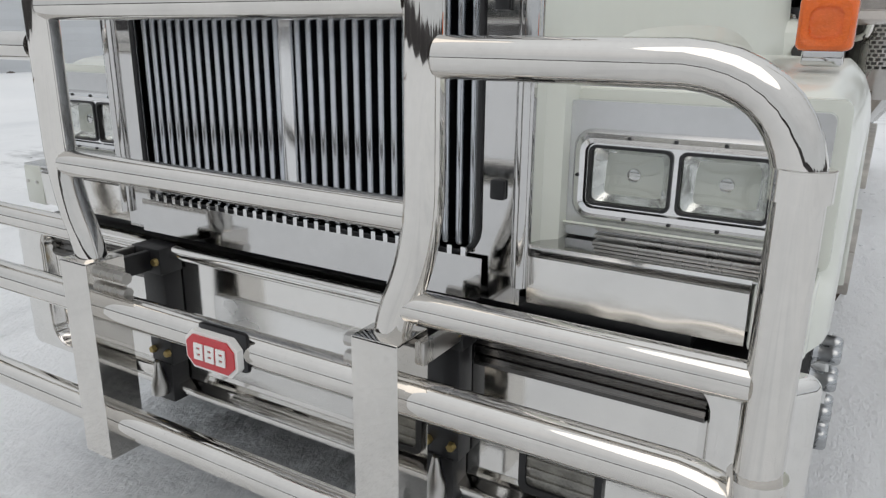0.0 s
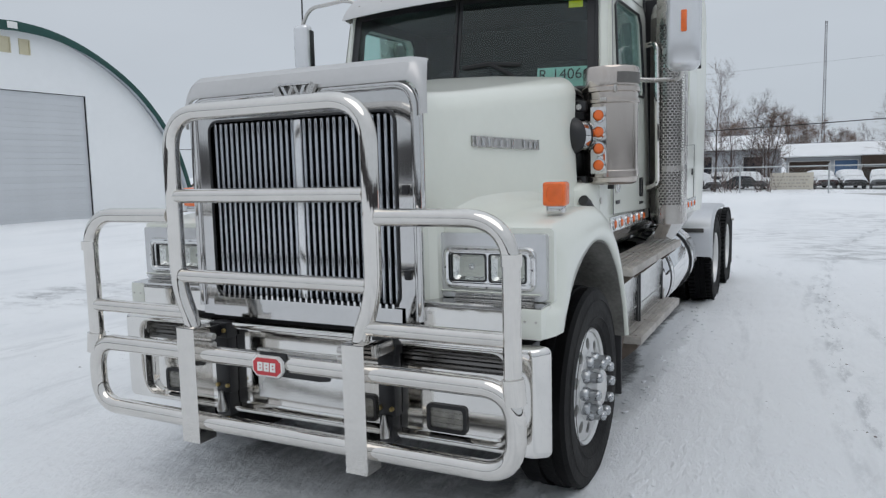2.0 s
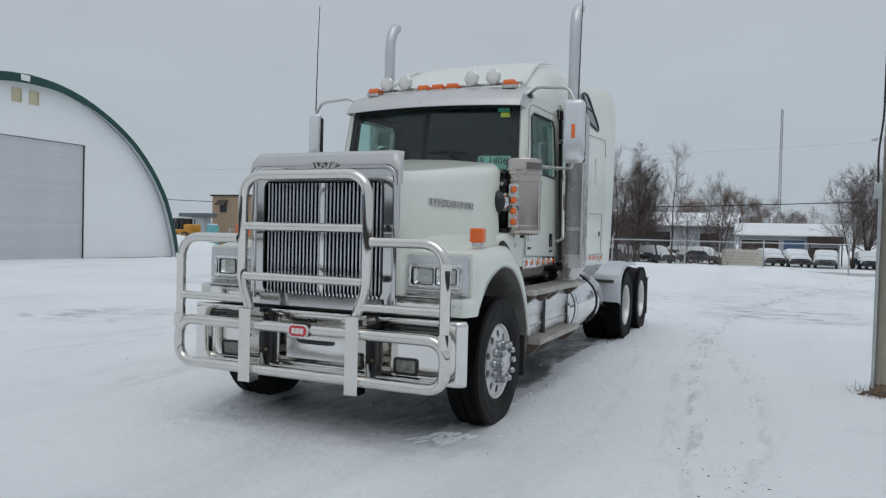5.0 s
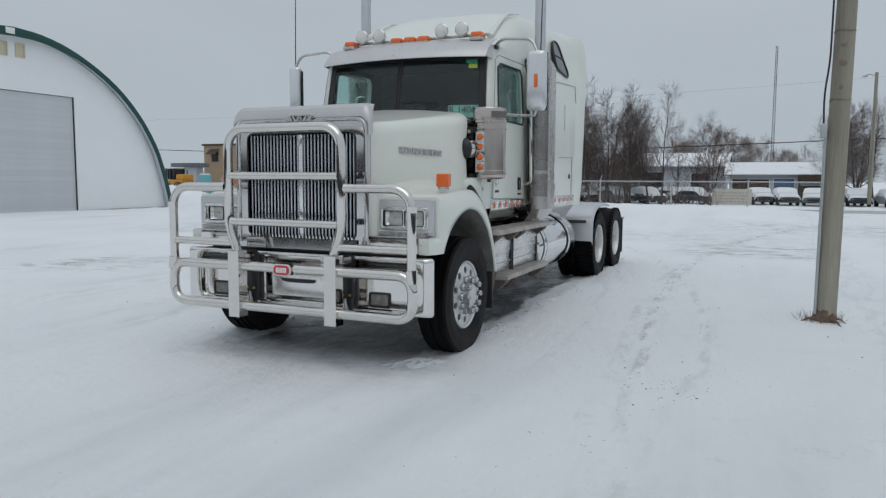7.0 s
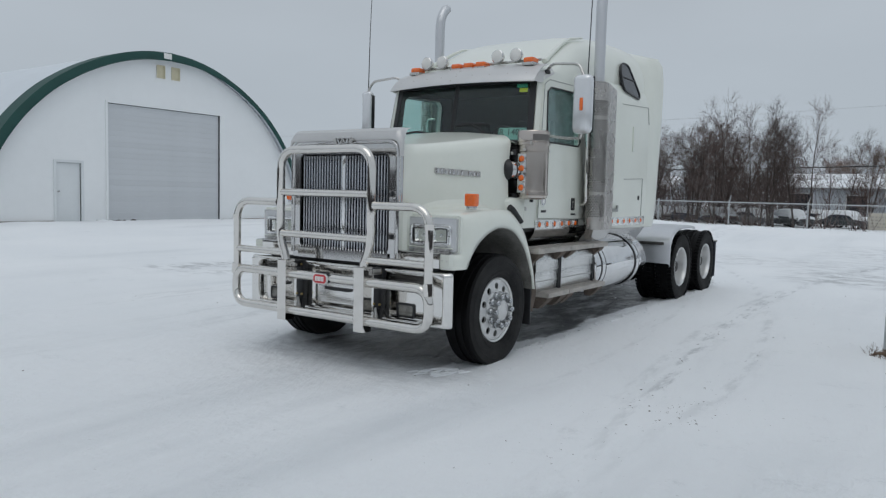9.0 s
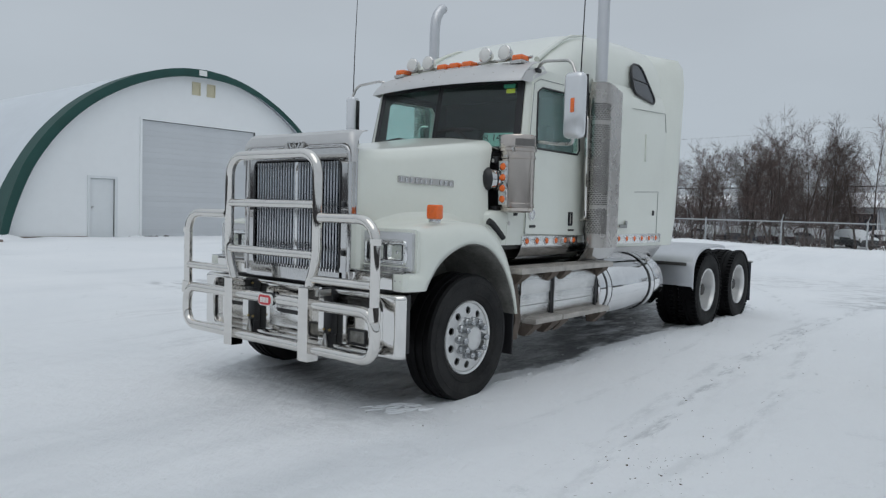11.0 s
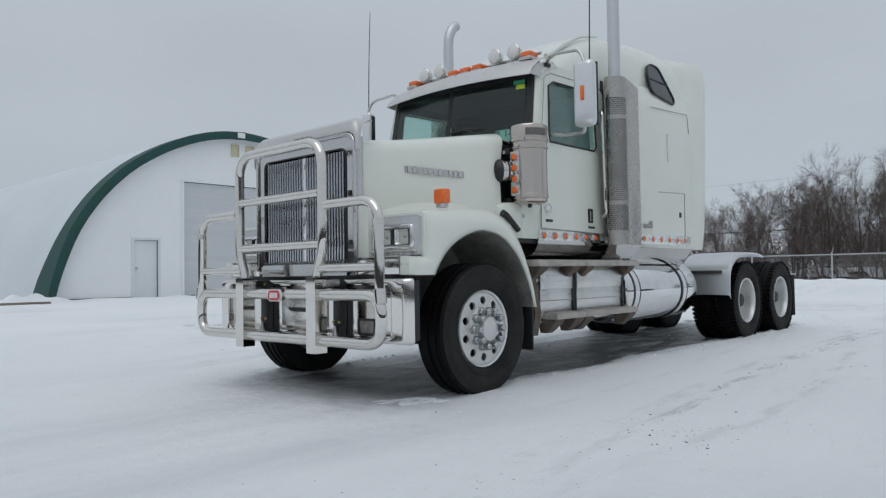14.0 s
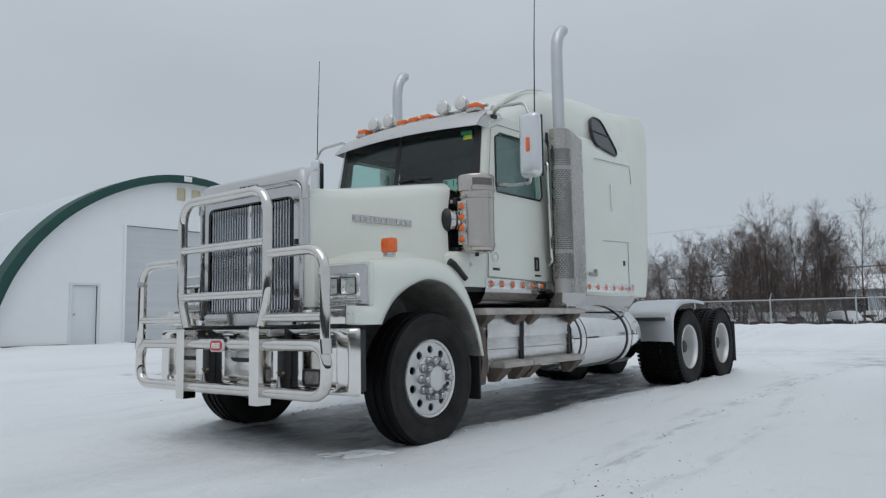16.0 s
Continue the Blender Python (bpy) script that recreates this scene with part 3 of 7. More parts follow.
# ribs of packed snow that the tyre's tread pressed, before the front wheels
tr = bmesh.new()
for sx in (1,):
    for k in range(11):
        x0_, d_ = 0.92 + 0.027 * k, rng.uniform(0.0, 0.05)
        while d_ < 0.34:
            l_ = rng.uniform(0.03, 0.16)
            if rng.random() < 0.80 - 0.7 * d_:
                lean = radians(25)
                cx_, cy_ = x0_ - (d_ + l_ / 2) * math.sin(lean), -0.42 - (d_ + l_ / 2) * math.cos(lean)
                b_ = box(-0.5, 0.5, -0.5, 0.5, -0.5, 0.5, 0.22, seg=1)
                m_ = Matrix.Translation((sx * cx_, cy_, ground_height(sx * cx_, cy_) + 0.002)) @ Matrix.Rotation(-sx * lean + rng.gauss(0, 0.05), 4, "Z") @ Matrix.Diagonal((rng.uniform(0.006, 0.015), l_, rng.uniform(0.008, 0.018), 1))
                bmesh.ops.transform(b_, matrix=m_, verts=b_.verts)
                merge(tr, b_)
            d_ += l_ + rng.uniform(0.0, 0.05)
tagged(part("tread_prints", tr, SNOWCAP), "ribs of packed snow pressed by the front tyres", "snow", kind="stuff")

# dark grit strewn over the snow
gb = bmesh.new()
for i in range(210):
    x_, y_ = rng.uniform(-9, 11), rng.uniform(-7, 14)
    if i < 26:
        x_, y_ = 2.98 + rng.gauss(0, 0.17), -0.52 + rng.gauss(0, 0.16)
    if 26 <= i < 80:
        y_ = rng.uniform(-1, 7)
        x_ = rng.choice((2.38 + 0.0106 * (y_ - 5.5) ** 2, 2.38 + 0.0106 * (y_ - 5.5) ** 2, 3.15 - 0.0206 * y_ * y_)) + rng.gauss(0, 0.07)
    r_ = 0.0025 + 0.0062 * rng.random() ** 3
    m_ = Matrix.Translation((x_, y_, ground_height(x_, y_) + r_ * 0.2)) @ Matrix.Rotation(rng.uniform(0, 6), 4, "Z") @ Matrix.Diagonal((r_ * rng.uniform(0.8, 2.0), r_, r_ * 0.6, 1))
    bmesh.ops.create_icosphere(gb, subdivisions=1, radius=1.0, matrix=m_)
for i in range(16):
    x_, y_ = -20.9 + rng.gauss(0, 0.08), 9.5 + rng.gauss(0, 0.5)
    r_ = rng.uniform(0.02, 0.06)
    bmesh.ops.create_icosphere(gb, subdivisions=1, radius=1.0, matrix=Matrix.Translation((x_, y_, ground_height(x_, y_))) @ Matrix.Diagonal((r_, r_ * 1.6, r_, 1)))
tagged(part("grit", gb, WOODDARK), "dark grit and dirt crumbs strewn over the snow", "grit", kind="stuff")


# ---- fabric hall ----
HX, HC, HG = -21.2, 11.82, 0.30
ARCH = [(7.64, 0.0), (7.42, 0.8), (7.12, 1.6), (6.76, 2.4), (6.30, 3.2), (5.70, 4.0), (4.84, 4.85), (3.88, 5.52), (2.92, 6.02), (1.96, 6.38), (0.98, 6.60), (0.0, 6.68)]
ARCH = [(cubic(range(12), [q[0] for q in ARCH], k / 4), cubic(range(12), [q[1] for q in ARCH], k / 4)) for k in range(45)]
ARCH = [(u - 0.22 * max(0.0, 1 - v / 2.6), v) for u, v in ARCH]
ARCHLINE = [(-u, v) for u, v in ARCH] + [(u * (1 - 0.02 * min(1.0, u / 3)), v) for u, v in ARCH[-2::-1]]


def hall():
    h = thing("storage_hall", "white fabric arched storage hall with dark green edge band", "building", kind="thing")
    inside = [(HC + u * 0.985, HG - 0.2 + max(0.0, v * 0.985)) for u, v in ARCHLINE]
    gate = [(9.33, HG - 0.2), (14.38, HG - 0.2), (14.38, 4.64), (9.33, 4.64)]
    small = [(7.38, HG - 0.2), (8.34, HG - 0.2), (8.34, 2.39), (7.38, 2.39)]
    vents = [[(a, 5.84), (b, 5.84), (b, 6.32), (a, 6.32)] for a, b in ((11.40, 11.74), (12.06, 12.41))]
    part("wall", sheet(inside, [gate, small, *vents], -0.18, lambda u, v, w: (HX + w, u, v)), FABRIC, h)
    roof = skin([[(HX + 0.25 - 24 * k / 8, HC + u, HG - 0.2 + v) for u, v in ARCHLINE] for k in range(9)])
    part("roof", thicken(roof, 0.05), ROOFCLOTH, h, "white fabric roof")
    band = []
    for x, s0, s1 in ((HX - 0.5, 1.006, 1.006), (HX + 0.32, 1.006, 1.006), (HX + 0.34, 1.0, 1.0), (HX + 0.34, 0.963, 0.976), (HX + 0.30, 0.959, 0.972)):
        row = []
        for u, v in ARCHLINE:
            low = max(0.0, 1 - v / 2.6)
            k = s0 + (s1 - s0) * low + (0.016 * min(1.0, u / 3) * (1 - 0.6 * low) if u > 0 and s0 < 0.99 else 0.0)
            row.append((x - (0.75 * low if x < HX - 0.3 else 0.0), HC + u * k, HG - 0.2 + v * k))
        band.append(row)
    band = skin(band)
    part("edge_band", thicken(band, 0.012), GREENTRIM, h, "dark green edge band")
    rear = [(HC + u * 0.985, HG - 0.2 + max(0.0, v * 0.985)) for u, v in ARCHLINE]
    part("rear_wall", sheet(rear, [], 0.1, lambda u, v, w: (HX - 23.6 + w, u, v)), FABRIC, h)
    part("peak_tag", box(HX + 0.345, HX + 0.36, HC - 0.33, HC + 0.01, 6.56, 6.77, 0.004), CREAMPRINT, h, "small white plate on the green band")
    for a, b in ((11.40, 11.74), (12.06, 12.41)):
        v = part("vent", sheet([(a - 0.01, 5.83), (b + 0.01, 5.83), (b + 0.01, 6.33), (a - 0.01, 6.33)], [[(a + 0.02, 5.86), (b - 0.02, 5.86), (b - 0.02, 6.30), (a + 0.02, 6.30)]], 0.08, lambda u, w, d: (HX - 0.03 + d, u, w)), VENTYEL, h, "yellowed vent panel")
        part("louvre", box(HX - 0.02, HX + 0.015, a + 0.02, b - 0.02, 5.86, 6.30, 0.005), VENTYEL, v)
    # roller gate of slats
    g = part("roller_gate", sheet([(9.25, HG - 0.2), (9.33, HG - 0.2), (9.33, 4.64), (14.38, 4.64), (14.38, HG - 0.2), (14.46, HG - 0.2), (14.46, 4.72), (9.25, 4.72)], [], 0.10, lambda u, v, w: (HX - 0.04 + w, u, v)), FABRIC, h, "white gate surround")
    slat = finish("slat", box(-0.02, 0.02, 9.345, 14.362, 0.0005, 0.2045, 0.0025, seg=1), ROLLUP)
    for i in range(22):
        s = part("slat", slat, None, g)
        s.matrix_basis = Matrix.Translation((HX - 0.055, 0, HG - 0.14 + 0.205 * i))
    part("guide_rail", box(HX - 0.10, HX + 0.02, 14.366, 14.38, HG - 0.2, 4.64, 0.002), BLACK, g, "dark guide rail")
    part("head_seal", box(HX - 0.10, HX + 0.0, 9.33, 14.32, 4.62, 4.64, 0.004), BLACK, g)
    d = part("side_door", box(HX - 0.09, HX - 0.03, 7.42, 8.30, HG - 0.15, 2.35, 0.008), DOORPAINT, h, "closed grey steel side door")
    part("frame", sheet([(7.32, HG - 0.2), (7.41, HG - 0.2), (7.41, 2.36), (8.31, 2.36), (8.31, HG - 0.2), (8.40, HG - 0.2), (8.40, 2.45), (7.32, 2.45)], [], 0.09, lambda u, v, w: (HX - 0.05 + w, u, v)), DOORPAINT, d)
    part("handle", box(HX - 0.03, HX + 0.05, 7.47, 7.53, 1.30, 1.36, 0.01), STEEL, d, "dark door knob")
    part("gap", box(HX - 0.045, HX - 0.02, 8.285, 8.312, HG - 0.1, 2.35), BLACK, d)
    for y0, y1, z1 in ((4.9, 7.31, 0.30), (14.48, 18.9, 0.255)):
        part("base_board", box(HX - 0.02, HX + 0.05, y0, y1, 0.05, z1, 0.006), EDGING, h, "dark board along the foot of the wall")



hall()


def snow_heap(x, y, lx, ly, h, seed, label):
    rows = []
    for i in range(15):
        r = []
        for j in range(19):
            u, v = -1 + 2 * i / 14, -1 + 2 * j / 18
            f = max(0.0, 1 - u * u) * max(0.0, 1 - v * v)
            px, py = x + lx * u, y + ly * v
            r.append((px, py, ground_height(px, py) - 0.03 + h * f * (0.7 + 0.9 * noise.noise((u * 2.4, v * 3.1, seed))) + 0.05 * f * noise.noise((u * 7, v * 9, seed))))
        rows.append(r)
    tagged(part("snow_mound", skin(rows), SNOWCAP), label, "snow")


snow_heap(-20.95, 3.9, 0.55, 1.3, 0.34, 3, "low heap of ploughed snow at the hall's corner")
snow_heap(-20.3, 17.6, 0.6, 2.0, 0.12, 5, "low heap of ploughed snow along the hall's wall")
snow_heap(-20.6, 8.9, 0.4, 0.5, 0.10, 8, "small heap of snow between the hall's doors")

snow_heap(-21.3, 0.5, 0.8, 4.0, 0.34, 12, "low ridge of ploughed snow beside the hall")

# timber edging at the yard's side, half under the snow
kb = thing("timber_edging", "weathered brown timber edging half buried in snow", "edging", (-20.3, 0.0, 0.0))
for k in range(3):
    y0_ = -8.0 + 4.1 * k
    part("beam", box(-0.11, 0.11, y0_, y0_ + 4.06, 0.06 + 0.005 * k, 0.245 + 0.01 * k, 0.015), EDGING, kb)


def snow_bank():
    """Lumpy ridge that the plough left at the yard's edge."""
    rows = []
    for i in range(241):
        x = -20 + 0.12 * i
        k = min(1.0, (x + 20) / 3, (8.5 - x) / 5)
        r = []
        for j in range(13):
            v = -1 + j / 6
            y = 27.5 + 0.75 * v + 0.4 * noise.noise((x * 0.3, 0, 21))
            f = max(0.0, 1 - v * v)
            lump = 0.03 + 0.05 * noise.noise((x * 0.5, 2, 7)) + 0.06 * noise.noise((x * 1.5, y * 1.2, 4)) + 0.04 * noise.noise((x * 3.7, y * 3.0, 9))
            r.append((x, y, ground_height(x, y) - 0.04 + max(0.0, k) * f * (lump + 0.05)))
        rows.append(r)
    tagged(part("snow_bank", skin(rows), SNOWCAP), "lumpy ploughed snow bank along the yard's edge", "snow")


snow_bank()


# ---- bare trees ----
def tree_meshes(seed, height, spread, fans, twigs=None):
    """A tapered trunk with limbs, and a crown of thin twigs, as two meshes."""
    rng = random.Random(seed)
    tv, tf, cv, cf = [], [], [], []

    def seg(p, q, r0, r1, n, vs, fs):
        d = (q - p).normalized()
        a = d.cross(Vector((0.3, 0.9, 0.2))).normalized()
        b = d.cross(a)
        k0 = len(vs)
        for c, r in ((p, r0), (q, r1)):
            for k in range(n):
                t = 2 * math.pi * k / n
                vs.append(c + r * (math.cos(t) * a + math.sin(t) * b))
        for k in range(n):
            fs.append((k0 + k, k0 + (k + 1) % n, k0 + n + (k + 1) % n, k0 + n + k))

    def twig(p, d, length, r):
        """A few flat slivers, one after another."""
        for _ in range(2):
            d = (d + Vector((rng.uniform(-1, 1), rng.uniform(-1, 1), rng.uniform(-0.6, 0.8))) * 0.18).normalized()
            q = p + d * length / 2
            w = d.cross(Vector((rng.uniform(-1, 1), rng.uniform(-1, 1), rng.uniform(-1, 1)))).normalized()
            k0 = len(cv)
            cv.extend((p - w * r, p + w * r, q + w * r * 0.6, q - w * r * 0.6))
            cf.append((k0, k0 + 1, k0 + 2, k0 + 3))
            p, r = q, r * 0.6

    def aside(d, angle):
        """A way that leaves d by about the angle."""
        a = d.cross(Vector((rng.uniform(-1, 1), rng.uniform(-1, 1), rng.uniform(-1, 1)))).normalized()
        return (d * math.cos(angle) + a * math.sin(angle)).normalized()

    def branch(p, d, length, r, level):
        steps = (6, 4)[level - 1]
        for i in range(steps):
            d = (d + Vector((rng.uniform(-1, 1), rng.uniform(-1, 1), rng.uniform(-0.6, 0.7))) * (0.13, 0.16)[level - 1] + Vector((0, 0, 0.05))).normalized()
            q = p + d * length / steps
            r2 = max(0.006, r * 0.80)
            seg(p, q, r, r2, 4 if level == 1 else 3, tv if level == 1 else cv, tf if level == 1 else cf)
            p, r = q, r2
            for _ in range(rng.choice((1, 2)) if level == 1 else rng.choice((1, 2, 2))):
                if level == 1:
                    branch(p, aside(d, rng.uniform(0.45, 0.95)), length * rng.uniform(0.28, 0.50) * (1.0 - 0.4 * i / steps), max(0.007, r * 0.5), 2)
                else:
                    twig(p, aside(d, rng.uniform(0.35, 0.9)), rng.uniform(0.45, 1.0), 0.007)
        twig(p, d, 0.7, 0.007)

    stems = fans if seed % 3 == 0 else 1
    for _ in range(stems):
        d = Vector((rng.uniform(-1, 1), rng.uniform(-1, 1), 0)) * (0.22 if stems > 1 else 0.05) + Vector((0, 0, 1))
        p, r, steps = Vector((rng.uniform(-0.3, 0.3), rng.uniform(-0.3, 0.3), -0.3)), height * 0.011 + 0.03, 13
        for i in range(steps):
            d = (d.normalized() + Vector((rng.uniform(-1, 1), rng.uniform(-1, 1), 0.35)) * 0.07).normalized()
            q = p + d * height * rng.uniform(0.85, 0.95) / steps
            r2 = max(0.012, r * 0.86)
            seg(p, q, r, r2, 6, tv, tf)
            p, r = q, r2
            f = i / steps
            if i >= 2:
                for _ in range(rng.choice((1, 2, 2))):
                    branch(p, aside(d, rng.uniform(0.5, 0.85) + 0.25 * spread * (1 - f)), height * (0.16 + 0.24 * spread * (1 - f) ** 0.7) * rng.uniform(0.6, 1.15), r * rng.uniform(0.4, 0.6), 1)
        twig(p, d, 0.9, 0.008)
    out = []
    for nm, vs, fs, mt in (("trunk", tv, tf, BARK), ("crown", cv, cf, twigs or TWIG)):
        m = bpy.data.meshes.new(nm)
        m.from_pydata([tuple(v) for v in vs], [], fs)
        m.materials.append(mt)
        out.append(m)
    return out


TREES = []
for s, (h_, sp_, fn_) in enumerate([(9.5, 0.72, 3), (11.0, 0.62, 2), (9.0, 0.80, 3), (8.0, 0.85, 3), (11.5, 0.66, 3)]):
    t_ = thing("bare_tree", "leafless winter tree with dark trunk and fine twigs", "tree", (0, 0, 0), "bare trees behind the fence")
    for m_ in tree_meshes(s + 3, h_, sp_, fn_):
        part(m_.name, m_, None, t_)
    TREES.append(t_)
BUSHES = []
for s, (h_, sp_) in enumerate([(6.5, 0.85), (7.5, 0.75)]):
    t_ = thing("bare_bush", "reddish brown leafless bush beside the houses", "shrub", (0, 0, 0), "reddish bushes by the houses")
    for m_ in tree_meshes(3 * s + 30, h_, sp_, 3, REDTWIG):
        part(m_.name, m_, None, t_)
    BUSHES.append(t_)


def place_tree(src, first, x, y, top, turn):
    """Stand a tree, or a copy of it, with its crown's top at the given height."""
    reach = max(v.co.z for c in src.children for v in c.data.vertices)
    k = (top + 0.5) / reach
    at = pose(x, y, -0.5, 0, 0, turn)
    if first:
        src.matrix_basis = at @ Matrix.Scale(k, 4)
    else:
        t = copy_thing(src, at)
        t.scale = (k, k, k)


rng = random.Random(31)
for i, (x_, y_, h_) in enumerate(((-1.1, 66, 7.4), (-6.4, 86, 7.4), (-4.4, 85, 7.0), (2.6, 84, 7.2), (0.6, 87, 7.6), (4.6, 90, 6.0), (6.4, 92, 5.6))):
    place_tree(BUSHES[i % 2], i < 2, x_, y_, h_, rng.uniform(0, 360))
rng = random.Random(11)
# wide crowns are the sources 0, 2 and 3, slim ones 1 and 4
spots = [(-17.3, 58.0, 8.6, 0), (-6.95, 58.0, 10.2, 1), (-20.6, 58.6, 6.9, 2), (-14.4, 59.5, 8.0, 3), (-10.6, 58.0, 10.7, 4), (-4.75, 58.2, 10.1, 1), (-9.1, 59.2, 10.0, 1), (-11.7, 60.0, 9.8, 4), (-13.1, 58.0, 9.0, 0), (-12.3, 61.5, 8.6, 2), (-15.6, 60.5, 7.2, 4), (-18.9, 60.0, 7.0, 3), (-8.2, 61.5, 8.6, 4), (-22.5, 59.5, 7.2, 0), (-10.0, 63.5, 8.4, 2), (-16.2, 64.0, 7.4, 2), (-19.8, 65.0, 6.8, 0), (-13.9, 66.0, 8.0, 4), (-2.9, 66.5, 8.4, 4), (-4.0, 65.5, 7.4, 1), (-9.8, 61.0, 8.8, 2), (-8.4, 58.4, 8.2, 4), (-11.0, 65.0, 8.6, 0), (-8.0, 66.0, 7.6, 3), (-12.6, 63.0, 7.6, 3), (-18.1, 63, 7.8, 1), (-16.6, 58.6, 7.9, 4), (-15.0, 62, 7.6, 1), (-13.8, 58.6, 8.4, 1), (-12.0, 58.2, 9.4, 0), (-9.7, 58.6, 9.2, 4), (-7.6, 59.0, 9.3, 0), (-6.0, 60.5, 7.9, 1), (-5.6, 59.0, 8.8, 4), (-21.5, 61, 6.0, 1), (-19.6, 58.2, 7.4, 4)]
for i in range(16):
    spots.append((-50 + 26 * i / 15 + rng.uniform(-0.8, 0.8), rng.uniform(57, 72), rng.uniform(6.4, 8.4), i % 5))
spots += [(9.2, 63.5, 8.4, 0), (10.6, 66, 8.8, 3), (12.3, 70, 9.6, 4), (14.5, 68, 8.6, 2), (17, 72, 9.6, 0), (20, 68, 8.6, 3), (11.8, 80, 8.6, 4), (24, 70, 9.6, 0), (28, 72, 8.6, 2), (13.4, 92, 8.6, 3), (15.5, 84, 7.8, 4), (-9.5, 84, 8.4, 1), (-5.2, 92, 8.6, 4), (-1.8, 96, 8.0, 1), (9.0, 100, 6.6, 2)]
for i, (x_, y_, h_, k_) in enumerate(spots):
    place_tree(TREES[k_], k_ not in [q[3] for q in spots[:i]], x_, y_, h_, rng.uniform(0, 360))
# undergrowth below the trees
uv, uf = [], []
rng = random.Random(5)
for i in range(2600):
    x_ = rng.uniform(-48, -7.5) if rng.random() < 0.95 else rng.choice((-3.7, -0.9)) + rng.gauss(0, 0.5)
    p_ = Vector((x_, rng.uniform(55.5, 72), -0.6))
    d_ = Vector((rng.uniform(-0.5, 0.5), rng.uniform(-0.5, 0.5), 1)).normalized()
    q_ = p_ + d_ * rng.uniform(0.8, 4.6)
    w_ = Vector((0.016, 0.004, 0))
    k0 = len(uv)
    mid = (p_ + q_) / 2 + Vector((rng.uniform(-0.2, 0.2), 0, 0))
    uv += [p_ - w_, p_ + w_, mid + w_ * 0.8, mid - w_ * 0.8, q_ + w_ * 0.4, q_ - w_ * 0.4]
    uf += [(k0, k0 + 1, k0 + 2, k0 + 3), (k0 + 3, k0 + 2, k0 + 4, k0 + 5)]
for i in range(5200):
    x_ = rng.uniform(-52, -7) if rng.random() < 0.55 else rng.uniform(-15.5, -7.2)
    y_ = rng.uniform(60, 80)
    top_ = (4.0 + 2.0 * noise.noise((x_ * 0.22, 1, 3)) + 1.2 * noise.noise((x_ * 0.7, 5, 3))) * (1.0 if x_ < -7 else 0.82)
    p_ = Vector((x_, y_, top_ * rng.random() ** 1.25))
    d_ = Vector((rng.uniform(-0.75, 0.75), rng.uniform(-0.4, 0.4), rng.uniform(0.3, 1))).normalized()
    q_ = p_ + d_ * rng.uniform(0.5, 1.7)
    w_ = Vector((0.011, 0.004, -0.006))
    k0 = len(uv)
    uv += [p_ - w_, p_ + w_, q_ + w_ * 0.5, q_ - w_ * 0.5]
    uf.append((k0, k0 + 1, k0 + 2, k0 + 3))
m_ = bpy.data.meshes.new("undergrowth")
m_.from_pydata([tuple(v) for v in uv], [], uf)
m_.materials.append(TWIG)
tagged(new("undergrowth", m_), "dry brown brush and saplings behind the fence", "shrubs", kind="stuff")


# ---- road, fence, far houses ----
FY = 28.8
tagged(part("road", sheet([(-140, 43.5), (140, 43.5), (140, 50.5), (-140, 50.5)], [], 0.30, lambda u, v, w: (u, v, -0.72 + w)), ROAD), "slushy grey road beyond the snow bank", "road", kind="structure")


def fence():
    f = thing("chain_link_fence", "galvanised chain-link fence with steel posts along the snow bank", "fence", (0, FY, 0.0))
    post = finish("post", tube([(0, 0, -0.3), (0, 0, 1.56)], 0.033, 8), GALV)
    cap = finish("post_cap", lathe([(0.038, 1.54), (0.038, 1.57), (0.022, 1.60), (0.0, 1.61)], 10), GALV)
    arm = finish("barb_arm", tube([(0, 0, 1.56), (0.10, -0.10, 1.80)], 0.014, 6), GALV)
    for i in range(-8, 3):
        p = part("post", post, None, f)
        p.matrix_basis = Matrix.Translation((-0.40 + 3.25 * i, 0, 0))
        part("post_cap", cap, None, p)
        if i in (-5, -3, -1, 0):
            part("barb_arm", arm, None, p)
    part("top_rail", tube([(-26.5, 0, 1.505), (6.2, 0, 1.505)], 0.024, 8), GALV, f)
    wires = bmesh.new()
    for k in range(7):
        z_ = 0.25 + 0.2 * k
        tube([(-26.5, 0, z_), (6.1, 0, z_)], 0.0016, 3, bm=wires, cap=False)
    for k in range(220):
        # the lattice of the mesh
        x_ = -26.4 + 0.148 * k
        for d_ in (-1.3, 1.3):
            if -26.5 < x_ + d_ < 6.1:
                tube([(x_, 0.0, 0.18), (x_ + d_, 0.0, 1.48)], 0.0014, 3, bm=wires, cap=False)
    part("mesh_wire", wires, GALV, f)


fence()


def sign_board():
    t = thing("sign_board", "faded cream sign board standing among the parked cars", "sign", (0.0, 61.0, -0.6))
    b = part("board", box(-0.7, 2.45, 0.0, 0.05, 0.12, 1.45, 0.01), SIGNPAINT, t)
    for x_ in (-0.4, 2.1):
        part("leg", box(x_, x_ + 0.09, 0.06, 0.15, -0.2, 1.4, 0.008), WOODDARK, t)
    rg = random.Random(2)
    for r_ in range(4):
        x_ = -0.5
        while x_ < 2.0:
            l_ = rg.uniform(0.08, 0.3)
            part("print_bar", box(x_, min(x_ + l_, 2.3), -0.006, -0.002, 0.30 + 0.26 * r_, 0.41 + 0.26 * r_), FADED, b)
            x_ += l_ + 0.1


sign_board()


